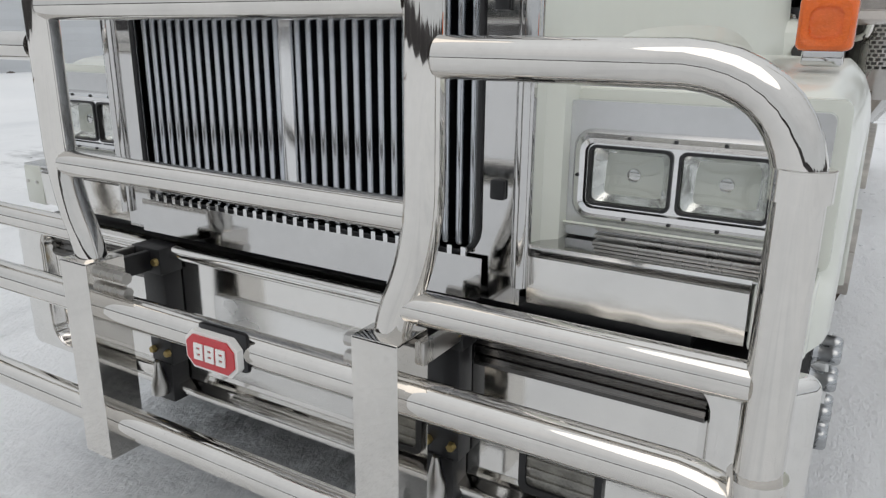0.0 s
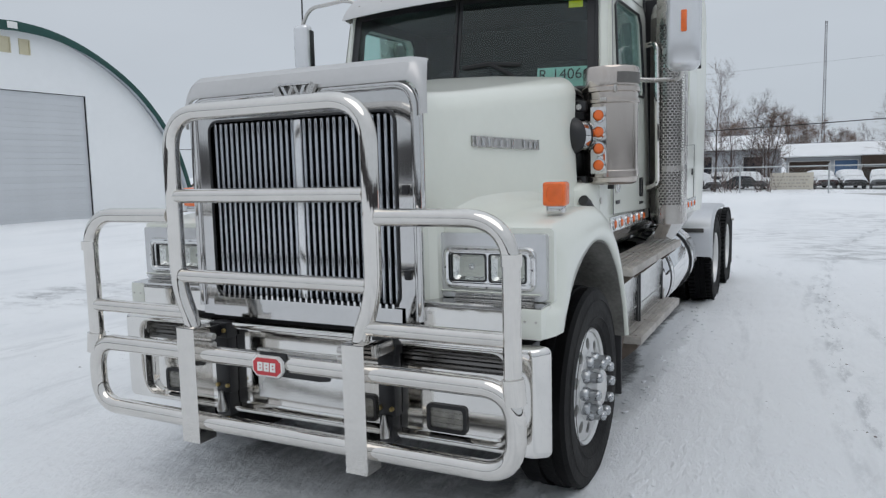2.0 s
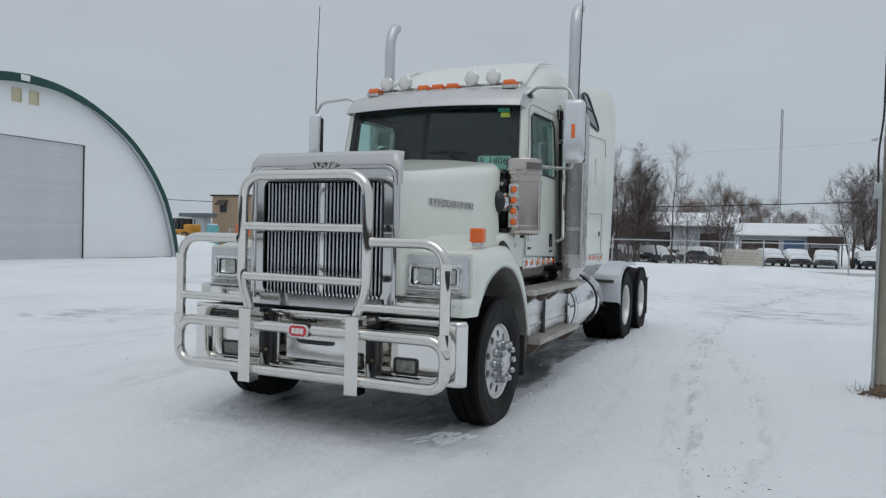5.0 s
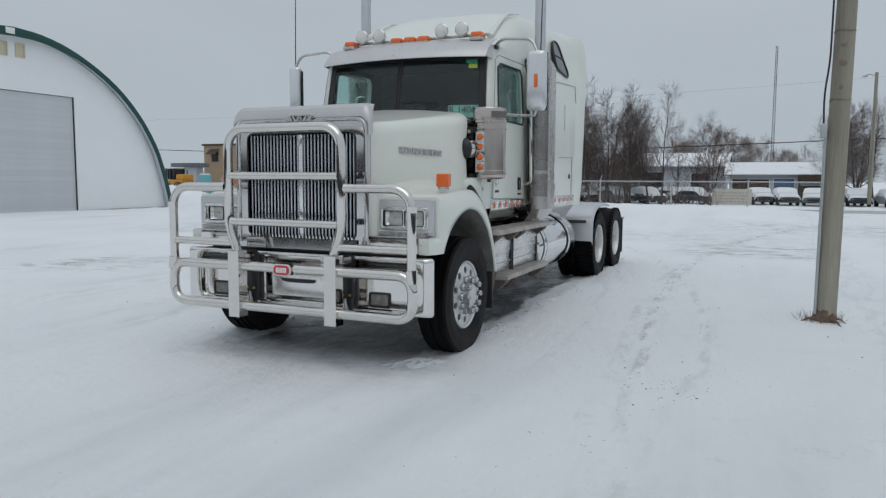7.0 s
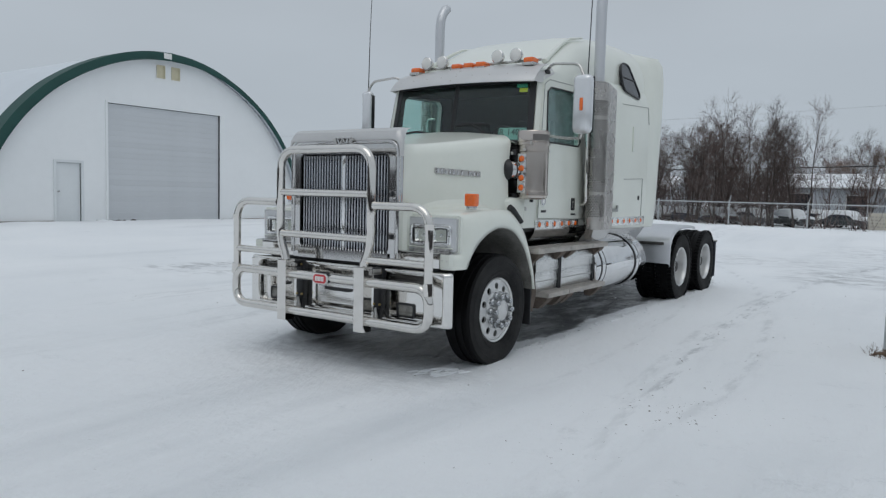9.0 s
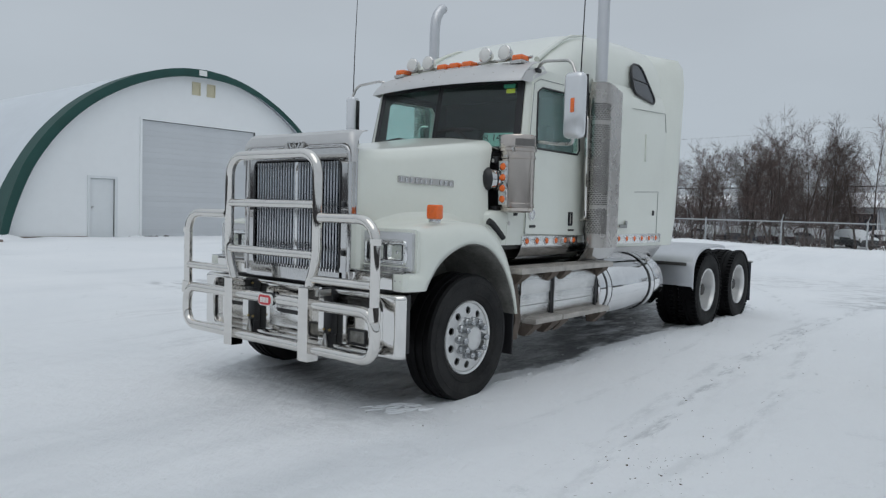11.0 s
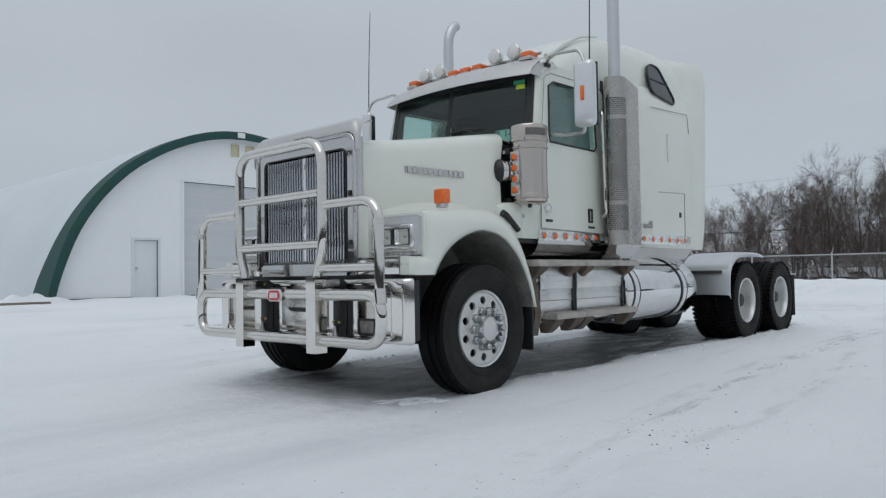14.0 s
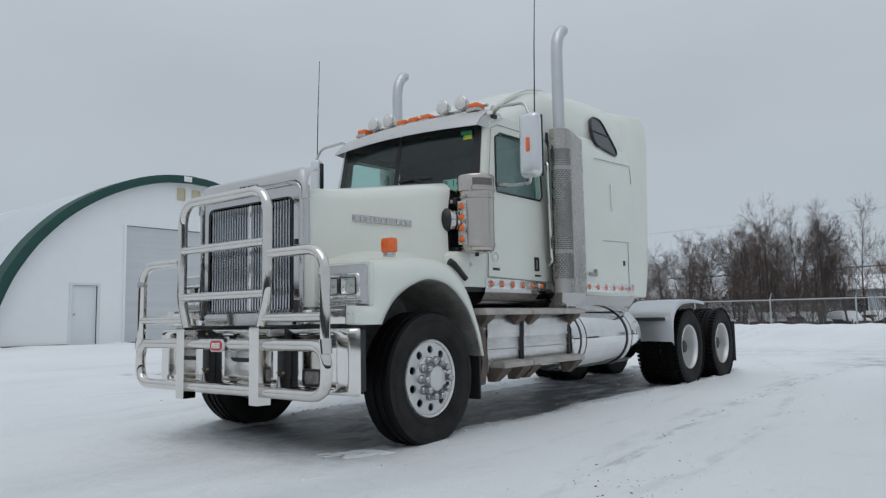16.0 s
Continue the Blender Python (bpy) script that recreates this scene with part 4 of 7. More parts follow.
def house(name, x0, x1, y0, depth, eave, ridge, label, openings, over=0.5, wallmat=None):
    h = thing(name, label, "house", ((x0 + x1) / 2, y0, -0.3))
    w = (x1 - x0) / 2
    part("wall", sheet([(-w, -0.3), (w, -0.3), (w, eave), (-w, eave)], [[(a, c), (b, c), (b, d), (a, d)] for a, b, c, d, _ in openings], 0.2, lambda u, v, t: (u, t, v)), wallmat or SIDING, h)
    part("rear_wall", box(-w, w, depth - 0.2, depth, -0.3, eave), wallmat or SIDING, h)
    for s in (-w, w - 0.2):
        part("gable", sheet([(0.2, -0.3), (depth - 0.2, -0.3), (depth - 0.2, eave), (depth / 2, ridge - 0.1), (0.2, eave)], [], 0.2, lambda u, v, t, s=s: (s + t, u, v)), wallmat or SIDING, h)
    r = part("roof", thicken(skin([[(x, -over, eave - 0.03), (x, depth / 2, ridge), (x, depth + over, eave - 0.03)] for x in (-w - over, 0, w + over)]), 0.06), WOODDARK, h, "low pitched roof")
    part("snow_cover", thicken(skin([[(x, -over - 0.03, eave + 0.06), (x, depth / 2, ridge + 0.16), (x, depth + over, eave + 0.06)] for x in (-w - over, 0, w + over)]), 0.12), SNOWCAP, r, "snow lying on the roof")
    for a, b, c, d, m in openings:
        p = part("window" if m is DARKGLASS else "garage_door", box(a, b, 0.10, 0.14, c, d), m, h)
        part("frame", sheet([(a - 0.06, c - 0.06), (b + 0.06, c - 0.06), (b + 0.06, d + 0.06), (a - 0.06, d + 0.06)], [[(a, c), (b, c), (b, d), (a, d)]], 0.1, lambda u, v, t: (u, -0.05 + t, v)), CREAMPRINT, p)


house("bungalow", -9.7, -0.6, 76, 8.5, 3.35, 4.75, "pale grey bungalow with a snow-covered roof behind trees", [(-4.0, -1.7, 0.9, 2.7, DARKGLASS), (1.3, 3.1, 0.7, 2.6, DARKGLASS)])
house("garage", 0.2, 8.9, 71, 6.5, 2.45, 3.55, "low garage with snow-covered roof and blue doors", [(-4.1, -0.8, -0.2, 2.0, WOODDARK), (-0.4, 1.4, -0.2, 2.05, BLUEDOOR), (1.7, 4.2, -0.2, 1.4, WOODDARK)])
awn = thing("lean_to", "dark boarded lean-to before the garage", "shed", (6.2, 70.0, -0.4))
part("roof", box(0.0, 2.9, -0.6, 0.95, 1.75, 2.55, 0.03), WOODDARK, awn)
for x_ in (0.08, 2.72):
    part("post", box(x_, x_ + 0.1, -0.5, -0.4, -0.3, 1.76), WOODDARK, awn)
part("snow_cover", box(-0.05, 2.95, -0.65, 0.95, 2.54, 2.64, 0.04), SNOWCAP, awn)
house("far_house", -40, -27, 95, 9, 3.2, 5.0, "pale house with snow-covered roof among bare trees", [(-3, -1, 1, 2.4, DARKGLASS), (2, 4, 1, 2.4, DARKGLASS)])


def parked_car(x, y, turn, paint, label, iced):
    c = thing("parked_car", label, "car", (x, y, -0.58), "snow-covered cars behind the fence")
    c.rotation_euler = (0, 0, radians(turn))
    c.scale = (1.0, 0.96, 0.92)
    prof = [(-2.15, 0.35), (-2.2, 0.75), (-2.05, 0.92), (-1.3, 0.98), (-0.75, 1.42), (0.75, 1.46), (1.35, 1.02), (2.0, 0.95), (2.15, 0.7), (2.12, 0.35)]
    bm = sheet(prof, [], 1.7, lambda u, v, w: (w - 0.85, u, v))
    bmesh.ops.bevel(bm, geom=[e_ for e_ in bm.edges if abs(e_.verts[0].co.x - e_.verts[1].co.x) < 0.1], offset=0.09, segments=2, affect="EDGES")
    body = part("body", bm, paint, c)
    for sx in (-0.86, 0.85):
        part("side_window", sheet([(-0.95, 1.0), (-0.62, 1.34), (0.68, 1.37), (1.05, 1.02)], [], 0.012, lambda u, v, w, sx=sx: (sx + w, u, v)), SNOWCAP if iced else DARKGLASS, body)
    part("windscreen", skin([[(-0.68, -1.3, 1.0), (0.68, -1.3, 1.0)], [(-0.6, -0.82, 1.4), (0.6, -0.82, 1.4)]]), SNOWCAP, body, "snow-covered windscreen")
    line = [(-1.22, 1.02), (-0.80, 1.44), (-0.5, 1.50), (0.2, 1.52), (0.75, 1.47), (1.30, 1.08), (1.7, 1.0), (2.08, 0.94), (2.17, 0.80)]
    cap = skin([[(x_, u, v + (0.20 + 0.03 * noise.noise((u * 2, x * 3, 1))) * (1 - abs(x_ / 0.9) ** 5) - (0.22 if abs(x_) > 0.86 else 0.0)) for x_ in (-0.885, -0.87, -0.78, -0.55, -0.2, 0.2, 0.55, 0.78, 0.87, 0.885)] for u, v in line])
    part("snow_cover", cap, SNOWCAP, c, "deep snow lying on the roof and boot")
    part("bonnet_snow", skin([[(x_, u, v + 0.17 * (1 - abs(x_ / 0.9) ** 5) - (0.16 if abs(x_) > 0.84 else 0.0)) for x_ in (-0.87, -0.85, -0.72, -0.4, 0, 0.4, 0.72, 0.85, 0.87)] for u, v in ((-2.20, 0.70), (-2.16, 0.86), (-2.0, 0.93), (-1.7, 0.98), (-1.25, 1.02))]), SNOWCAP, c, "snow lying on the bonnet")
    part("grille", box(-0.5, 0.5, -2.225, -2.18, 0.52, 0.72, 0.02), BLACK, c)
    part("bumper", box(-0.82, 0.82, -2.27, -2.12, 0.36, 0.5, 0.04), BLACK, c)
    ty = finish("tyre", lathe([(0.18, -0.1), (0.30, -0.1), (0.32, -0.07), (0.32, 0.07), (0.30, 0.1), (0.18, 0.1)], 16, "x"), RUBBER)
    for sx in (-0.78, 0.78):
        for sy in (-1.35, 1.35):
            wl = part("wheel", ty, None, c)
            wl.matrix_basis = Matrix.Translation((sx, sy, 0.32))
    for sx in (-0.62, 0.62):
        part("headlight", box(sx - 0.17, sx + 0.17, -2.24, -2.1, 0.62, 0.76, 0.02), LENS, c)


cars = [(-6.5, 61.4, 48), (-9.4, 61.0, 62), (-12.2, 61.8, 40), (-14.9, 61.2, 66), (-18.2, 61.8, 52), (5.0, 63.5, 10), (7.3, 63, -4), (2.9, 64.4, 16), (10.4, 64, 5), (12.9, 62.5, 10), (-2.6, 63.2, 72), (-21.5, 63, 60), (15.3, 64, 20), (-4.6, 64.5, 60)]
for i, (x_, y_, a_) in enumerate(cars):
    parked_car(x_, y_, a_, CARPAINT[i % 5], ("dark", "silver", "dark red", "navy blue", "pale grey")[i % 5] + " parked car covered with snow", i % 3 != 1)


def lattice_mast(x, y):
    t = thing("radio_mast", "thin lattice radio mast behind the houses", "mast", (x, y, -0.3))
    hgt, w = 27.5, 0.34
    for k in range(3):
        a = 2 * math.pi * k / 3
        part("leg", tube([(w * math.cos(a), w * math.sin(a), 0), (w * 0.6 * math.cos(a), w * 0.6 * math.sin(a), hgt)], 0.055, 5), MASTSTEEL, t)
    br = bmesh.new()
    for i in range(40):
        for k in range(3):
            a, b = 2 * math.pi * k / 3, 2 * math.pi * (k + 1) / 3
            z0, z1 = hgt * i / 40, hgt * (i + 1) / 40
            s0, s1 = w * (1 - 0.4 * i / 40), w * (1 - 0.4 * (i + 1) / 40)
            tube([(s0 * math.cos(a), s0 * math.sin(a), z0), (s1 * math.cos(b), s1 * math.sin(b), z1)], 0.03, 3, bm=br, cap=False)
    part("bracing", br, MASTSTEEL, t)


lattice_mast(4.1, 150)


def utility_pole(x, y, hgt, r, label, lean=(0, 0)):
    t = thing("utility_pole", label, "pole", (x, y, 0))
    pts = [(lean[0] * k / 12, lean[1] * k / 12, -0.3 + (hgt + 0.3) * k / 12) for k in range(13)]
    part("shaft", tube(pts, r, 18, r2=r * 0.72), POLEWOOD, t)
    return t


near_pole = utility_pole(4.26, 2.92, 8.5, 0.114, "weathered grey wooden utility pole standing in snow", (0.12, 0.0))
part("conduit", tube([(-0.102, -0.08, 0.1), (-0.092, -0.08, 2.03)], 0.016, 8), GALV, near_pole, "grey conduit pipe")
part("junction_box", box(-0.145, -0.080, -0.12, -0.03, 2.02, 2.17, 0.010), GALV, near_pole, "small grey junction box")
part("cable", tube(rounded([(-0.115, -0.08, 2.15), (-0.125, -0.08, 2.5), (-0.085, -0.08, 2.8), (-0.075, -0.07, 4.2), (-0.02, -0.07, 7.5)], 0.2), 0.011, 6), BLACK, near_pole)
# knots, an old wire and the rotten brown foot of the pole
for z_, r_ in ((3.00, 0.034), (2.80, 0.040), (2.55, 0.026)):
    kn = lathe([(0.0, -0.010), (r_ * 0.6, -0.008), (r_, 0.004)], 14, "y", (0.12 * z_ / 8.5 - 0.004, -0.101, z_))
    part("knot", kn, EDGING, near_pole, "dark knot in the wood")
for z_ in (3.14, 2.42):
    part("old_wire", tube([(0.12 * z_ / 8.5 + 0.106 * math.cos(a * math.pi / 12), 0.106 * math.sin(a * math.pi / 12), z_ + 0.006 * math.cos(a * 0.8)) for a in range(24)], 0.003, 5, closed=True), RUSTWOOD, near_pole)
rot = []
for j in range(7):
    z_ = -0.06 + 0.035 * j
    rot.append([((0.119 + 0.010 * noise.noise((math.cos(b) * 3, math.sin(b) * 3, j * 0.7)) - 0.004 * max(0, j - 4)) * math.cos(b), (0.119 + 0.010 * noise.noise((math.cos(b) * 3, math.sin(b) * 3, j * 0.7)) - 0.004 * max(0, j - 4)) * math.sin(b), z_ + (0.03 * noise.noise((math.cos(b) * 4, math.sin(b) * 4, 5)) if j > 3 else 0.0)) for b in [math.pi * k / 14 for k in range(28)]])
part("rotten_foot", skin(rot, closed=True), RUSTWOOD, near_pole, "rotten rust-brown foot of the pole")
for x0_, y0_, x1_, y1_, r_ in ((-0.10, -0.06, -0.25, -0.12, 0.020), (0.06, -0.10, 0.15, -0.30, 0.016), (-0.02, -0.12, -0.05, -0.22, 0.014), (0.10, 0.02, 0.22, -0.08, 0.012)):
    part("root", tube([(x0_, y0_, 0.05), ((x0_ + x1_) / 2, (y0_ + y1_) / 2 + 0.02, 0.045), (x1_, y1_, 0.005)], r_, 7, r2=r_ * 0.4), RUSTWOOD, near_pole, "brown splinter at the foot")
grs = bmesh.new()
rng = random.Random(8)
for i in range(110):
    a_, d_ = rng.uniform(0, 6.28), rng.uniform(0.12, 0.24)
    p_ = Vector((d_ * math.cos(a_), d_ * math.sin(a_), -0.02))
    q_ = p_ + Vector((rng.uniform(-0.1, 0.1), rng.uniform(-0.1, 0.1), rng.uniform(0.04, 0.15)))
    tube([p_, q_], 0.003, 3, bm=grs, cap=False, r2=0.001)
tagged(part("dry_grass", grs, RUSTWOOD, None, m=Matrix.Translation((4.22, 2.92, 0.0))), "dry grass tuft at the foot of the pole", "grass", kind="stuff")
far_pole = utility_pole(11.2, 62, 10.2, 0.17, "distant grey utility pole with a small lamp")
part("lamp_arm", tube([(0, 0, 9.9), (-0.5, 0, 10.1), (-0.8, 0, 10.0)], 0.04, 6), GALV, far_pole)
part("lamp_head", box(-1.0, -0.6, -0.12, 0.12, 9.88, 10.0, 0.03), GALV, far_pole)


def overhead_line(name, p, q, sag, r, label):
    pts = [Vector(p).lerp(Vector(q), k / 24) - Vector((0, 0, sag * 4 * (k / 24) * (1 - k / 24))) for k in range(25)]
    tagged(part(name, tube(pts, r, 5), BLACK), label, "cable")


overhead_line("overhead_cable", (-75, 60, 5.4), (11.2, 62, 5.0), 1.0, 0.04, "black overhead cable sagging in front of the trees")
overhead_line("overhead_cable", (11.2, 62, 5.0), (70, 70, 7), 1.1, 0.05, "black overhead cable leading on from the pole")
utility_pole(60, 84, 15.4, 0.17, "tall grey utility pole carrying the thin wire")
overhead_line("overhead_wire", (-90, 80, 10.5), (60, 84, 15.0), 1.5, 0.007, "thin overhead power wire")

# ---- yard behind the hall ----
bl = thing("office_building", "tan two-storey building with flat roof", "building", (-39.2, 46, -0.2))
part("wall", sheet([(-4, -0.3), (6, -0.3), (6, 4.65), (-4, 4.65)], [[(-3.15, 3.2), (-2.35, 3.2), (-2.35, 4.1), (-3.15, 4.1)], [(-2.6, 0.2), (-1.8, 0.2), (-1.8, 1.1), (-2.6, 1.1)]], 0.25, lambda u, v, w: (u, w, v)), TANSTUCCO, bl)
part("side_wall", box(-4, -3.75, 0.25, 10, -0.3, 4.65), TANSTUCCO, bl)
part("roof", box(-4.15, 6.15, -0.15, 10.1, 4.65, 4.80, 0.02), WOODDARK, bl, "dark flat roof edge")
wi = part("window", box(-3.15, -2.35, 0.1, 0.14, 3.2, 4.1), DARKGLASS, bl)
part("awning", thicken(skin([[(-3.3, 0, 4.3), (-2.2, 0, 4.3)], [(-3.3, -0.6, 3.85), (-2.2, -0.6, 3.85)]]), 0.04), WOODDARK, wi, "dark awning")
part("window", box(-2.6, -1.8, 0.1, 0.14, 0.2, 1.1), DARKGLASS, bl)
snow_heap(-40.5, 38.3, 5.5, 1.6, 1.0, 31, "broad snow ridge before the parked loader")
dg = thing("wheel_loader", "yellow wheel loader parked in the snow behind the hall", "machine", (-40.55, 40, 0.42))
body = part("body", box(-1.0, 1.0, -0.7, 0.7, 0.62, 0.98, 0.08), ORANGE, dg)
part("engine_hood", box(0.25, 1.1, -0.6, 0.6, 0.95, 1.42, 0.12), ORANGE, body)
part("exhaust", tube([(0.75, 0.2, 1.4), (0.75, 0.2, 1.78)], 0.05, 8), DARK, body)
cabp = part("cab", box(-0.78, 0.12, -0.6, 0.6, 1.88, 2.0, 0.03), WHITE, dg, "pale cab roof")
for x_ in (-0.74, -0.28, 0.08):
    for y_ in (-0.56, 0.56):
        part("cab_post", box(x_ - 0.06, x_ + 0.06, y_ - 0.04, y_ + 0.04, 0.95, 1.9, 0.01), BLACK, cabp)
part("cab_window", box(-0.70, 0.05, -0.50, 0.50, 1.0, 1.86, 0.02), DARKGLASS, cabp)
for x_ in (-0.62, 0.66):
    for y_ in (-0.75, 0.75):
        wl = part("wheel", lathe([(0.16, -0.16), (0.34, -0.15), (0.40, -0.09), (0.40, 0.09), (0.34, 0.15), (0.16, 0.16)], 20, "y", (x_, y_, 0.42)), DARK, dg, "muddy loader tyre")
        part("rim", lathe([(0.0, -0.15), (0.24, -0.16), (0.26, -0.12), (0.26, 0.12), (0.24, 0.16), (0.0, 0.15)], 20, "y", (x_, y_, 0.42)), ORANGE, wl, "yellow rim")
part("arm", tube([(-0.9, 0.3, 0.9), (-1.5, 0.3, 0.75), (-1.75, 0.3, 0.35)], 0.09, 8), ORANGE, dg)
part("bucket", thicken(skin([[(-1.65, y_, 0.62), (-1.72, y_, 0.25), (-1.95, y_, 0.08), (-2.35, y_, 0.05)] for y_ in (-0.85, 0.0, 0.85)]), 0.03), DARK, dg, "worn steel bucket")
sc = thing("site_cabin", "white site cabin with a dark flat roof behind the loader", "cabin", (-42.0, 42.5, 0.1))
part("wall", sheet([(-1.4, -0.4), (1.0, -0.4), (1.0, 2.35), (-1.4, 2.35)], [[(-0.75, 1.30), (-0.22, 1.30), (-0.22, 1.75), (-0.75, 1.75)]], 0.15, lambda u, v, w: (u, w, v)), SIDING, sc)
part("side_wall", box(0.85, 1.0, 0.15, 0.9, -0.4, 2.35), SIDING, sc)
part("roof", box(-1.6, 1.6, -0.2, 1.0, 2.35, 2.72, 0.03), SLATE, sc, "dark flat roof")
part("window", box(-0.75, -0.22, 0.07, 0.10, 1.30, 1.75), DARKGLASS, sc)
tp = thing("covered_load", "teal tarpaulin over a stacked load in the yard", "tarpaulin", (-37.6, 40, 0.2))
part("tarpaulin", box(-0.5, 0.2, -0.4, 0.4, 0.0, 1.62, 0.12), TEAL, tp)
part("snow_cover", box(-0.42, 0.12, -0.32, 0.32, 1.6, 1.70, 0.05), SNOWCAP, tp)
sh = thing("shed", "low shed with snow-covered roof beyond the yard", "shed", (-55, 58, 0.0))
part("wall", box(-4, 4, 0, 4, -0.3, 2.2), SIDING, sh)
part("snow_cover", box(-4.3, 4.3, -0.3, 4.3, 2.2, 2.6, 0.1), SNOWCAP, sh)


# ---- unseen far strip added behind the walk, uneven, closes the place and darkens reflections ----
bv, bf = [], []
for i in range(181):
    a_ = radians(148 + 262 * i / 180)
    h_ = 5.5 + 2.5 * noise.noise((i * 0.23, 0, 1)) + 1.6 * noise.noise((i * 0.9, 4, 1))
    bv += [(95 * math.cos(a_), 5 + 95 * math.sin(a_), -1.0), (95 * math.cos(a_), 5 + 95 * math.sin(a_), h_)]
bf = [(2 * i, 2 * i + 2, 2 * i + 3, 2 * i + 1) for i in range(180)]
m_ = bpy.data.meshes.new("backdrop")
m_.from_pydata(bv, [], bf)
m_.materials.append(BACKDROPTONE)
tagged(new("backdrop", m_), "unseen far strip like brown woods round the yard, added for reflections", "backdrop", kind="structure")


# ---- the lorry ----
truck = thing("tractor_lorry", "white tractor lorry with chrome grille guard and sleeper, on snow", "truck")


def both(f):
    for s in (1, -1):
        f(s)


def flip(bm, s):
    if s < 0:
        for v in bm.verts:
            v.co.x = -v.co.x
    return bm


# hood: a lofted white shell that widens to the rear
HY = (-0.80, -0.55, -0.30, 0.14, 0.45, 0.62, 0.86)
HW = (0.600, 0.640, 0.700, 0.830, 0.915, 0.935, 0.930)
HT = (2.050, 2.075, 2.100, 2.165, 2.215, 2.240, 2.270)


def hood_row(y, low):
    w, zt = cubic(HY, HW, y), cubic(HY, HT, y)
    r = 0.13
    half = [(w + 0.03, low), (w + 0.025, max(low + 0.02, 1.35)), (w + 0.012, 1.6), (w, 1.85)]
    for k in range(8):
        a = radians(90 * k / 7)
        half.append((w - r + r * math.cos(a) - 0.01, zt - 0.03 - r + r * math.sin(a)))
    half += [((w - r) * 0.5, zt + 0.005), (0, zt + 0.02)]
    # the rear edge of the sides is cut forward, round the intake
    back = lambda z: y - 0.09 * max(0.0, (y + 0.2) / 0.82) ** 3 * max(0.0, min(1.0, (2.17 - z) / 0.25))
    return [(x, back(z), z) for x, z in half] + [(-x, back(z), z) for x, z in half[-2::-1]]


rows = [hood_row(-0.80 + 1.42 * k / 22, 1.0 if k < 2 else 1.38) for k in range(23)]
hood = part("hood", thicken(skin(rows), 0.012), WHITE, truck, "white lacquered hood")

# fenders with their arch lips
FO = [(-0.862, 0.950), (-0.860, 1.072), (-0.742, 1.102), (-0.722, 1.330), (-0.660, 1.405), (-0.500, 1.430), (-0.200, 1.455), (0.100, 1.450), (0.275, 1.390), (0.430, 1.265), (0.535, 1.095), (0.618, 0.880), (0.664, 0.660)]
FA = [(-0.625, 0.950), (-0.595, 1.000), (-0.555, 1.055), (-0.490, 1.125), (-0.400, 1.190), (-0.280, 1.248), (-0.110, 1.293), (0.080, 1.282), (0.225, 1.232), (0.345, 1.146), (0.445, 1.042), (0.553, 0.855), (0.620, 0.660)]


def along(pts, n):
    xs = np.linspace(0, len(pts) - 1, n)
    i = list(range(len(pts)))
    return [(cubic(i, [p[0] for p in pts], x), cubic(i, [p[1] for p in pts], x)) for x in xs]


def fender(s):
    o, a = along(FO, 49), along(FA, 49)
    rows = []
    for k, ((oy, oz), (ay, az)) in enumerate(zip(o, a)):
        mix = lambda t: (ay + (oy - ay) * t, az + (oz - az) * t)
        xh = cubic(HY, HW, max(-0.8, min(0.86, oy))) + 0.022
        lift = 0.07 * max(0.0, min(1.0, (k - 14) / 8, (40 - k) / 8))
        iy = max(oy, -0.738)
        rows.append([(1.212, *mix(-0.005)), (1.224, *mix(0.0)), (1.234, *mix(0.18)), (1.226, *mix(0.5)), (1.205, *mix(0.8)), (1.180, *mix(0.97)), (1.165, oy * 0.5 + iy * 0.5, oz + 0.008),
                     *[(xh + (1.05 - xh) * u_, iy, oz + 0.012 + lift * h_) for u_, h_ in ((0.55, 0.02), (0.30, 0.12), (0.14, 0.35), (0.05, 0.65), (0.0, 1.0), (-0.08, 1.3))]])
    f = part("fender", finish("fender", flip(thicken(skin(rows), 0.010), s), WHITE, 75), None, truck, "white front fender")
    la = along(FA, 25)
    liner = skin([[(1.212, y * 0.99, z - 0.002), (0.85, y * 0.98, z + 0.02), (0.55, y * 0.97, z + 0.02)] for y, z in la])
    part("liner", flip(thicken(liner, 0.008), s), LINER, f, "grimy dark wheel-arch liner")
    part("inner_wall", flip(box(0.50, 0.55, -0.72, 0.72, 0.55, 1.42, 0.01), s), LINER, f)
    part("mud_flap", flip(box(0.86, 1.19, 0.622, 0.642, 0.29, 0.80, 0.006), s), BLACK, f, "black rubber mud flap")


both(fender)


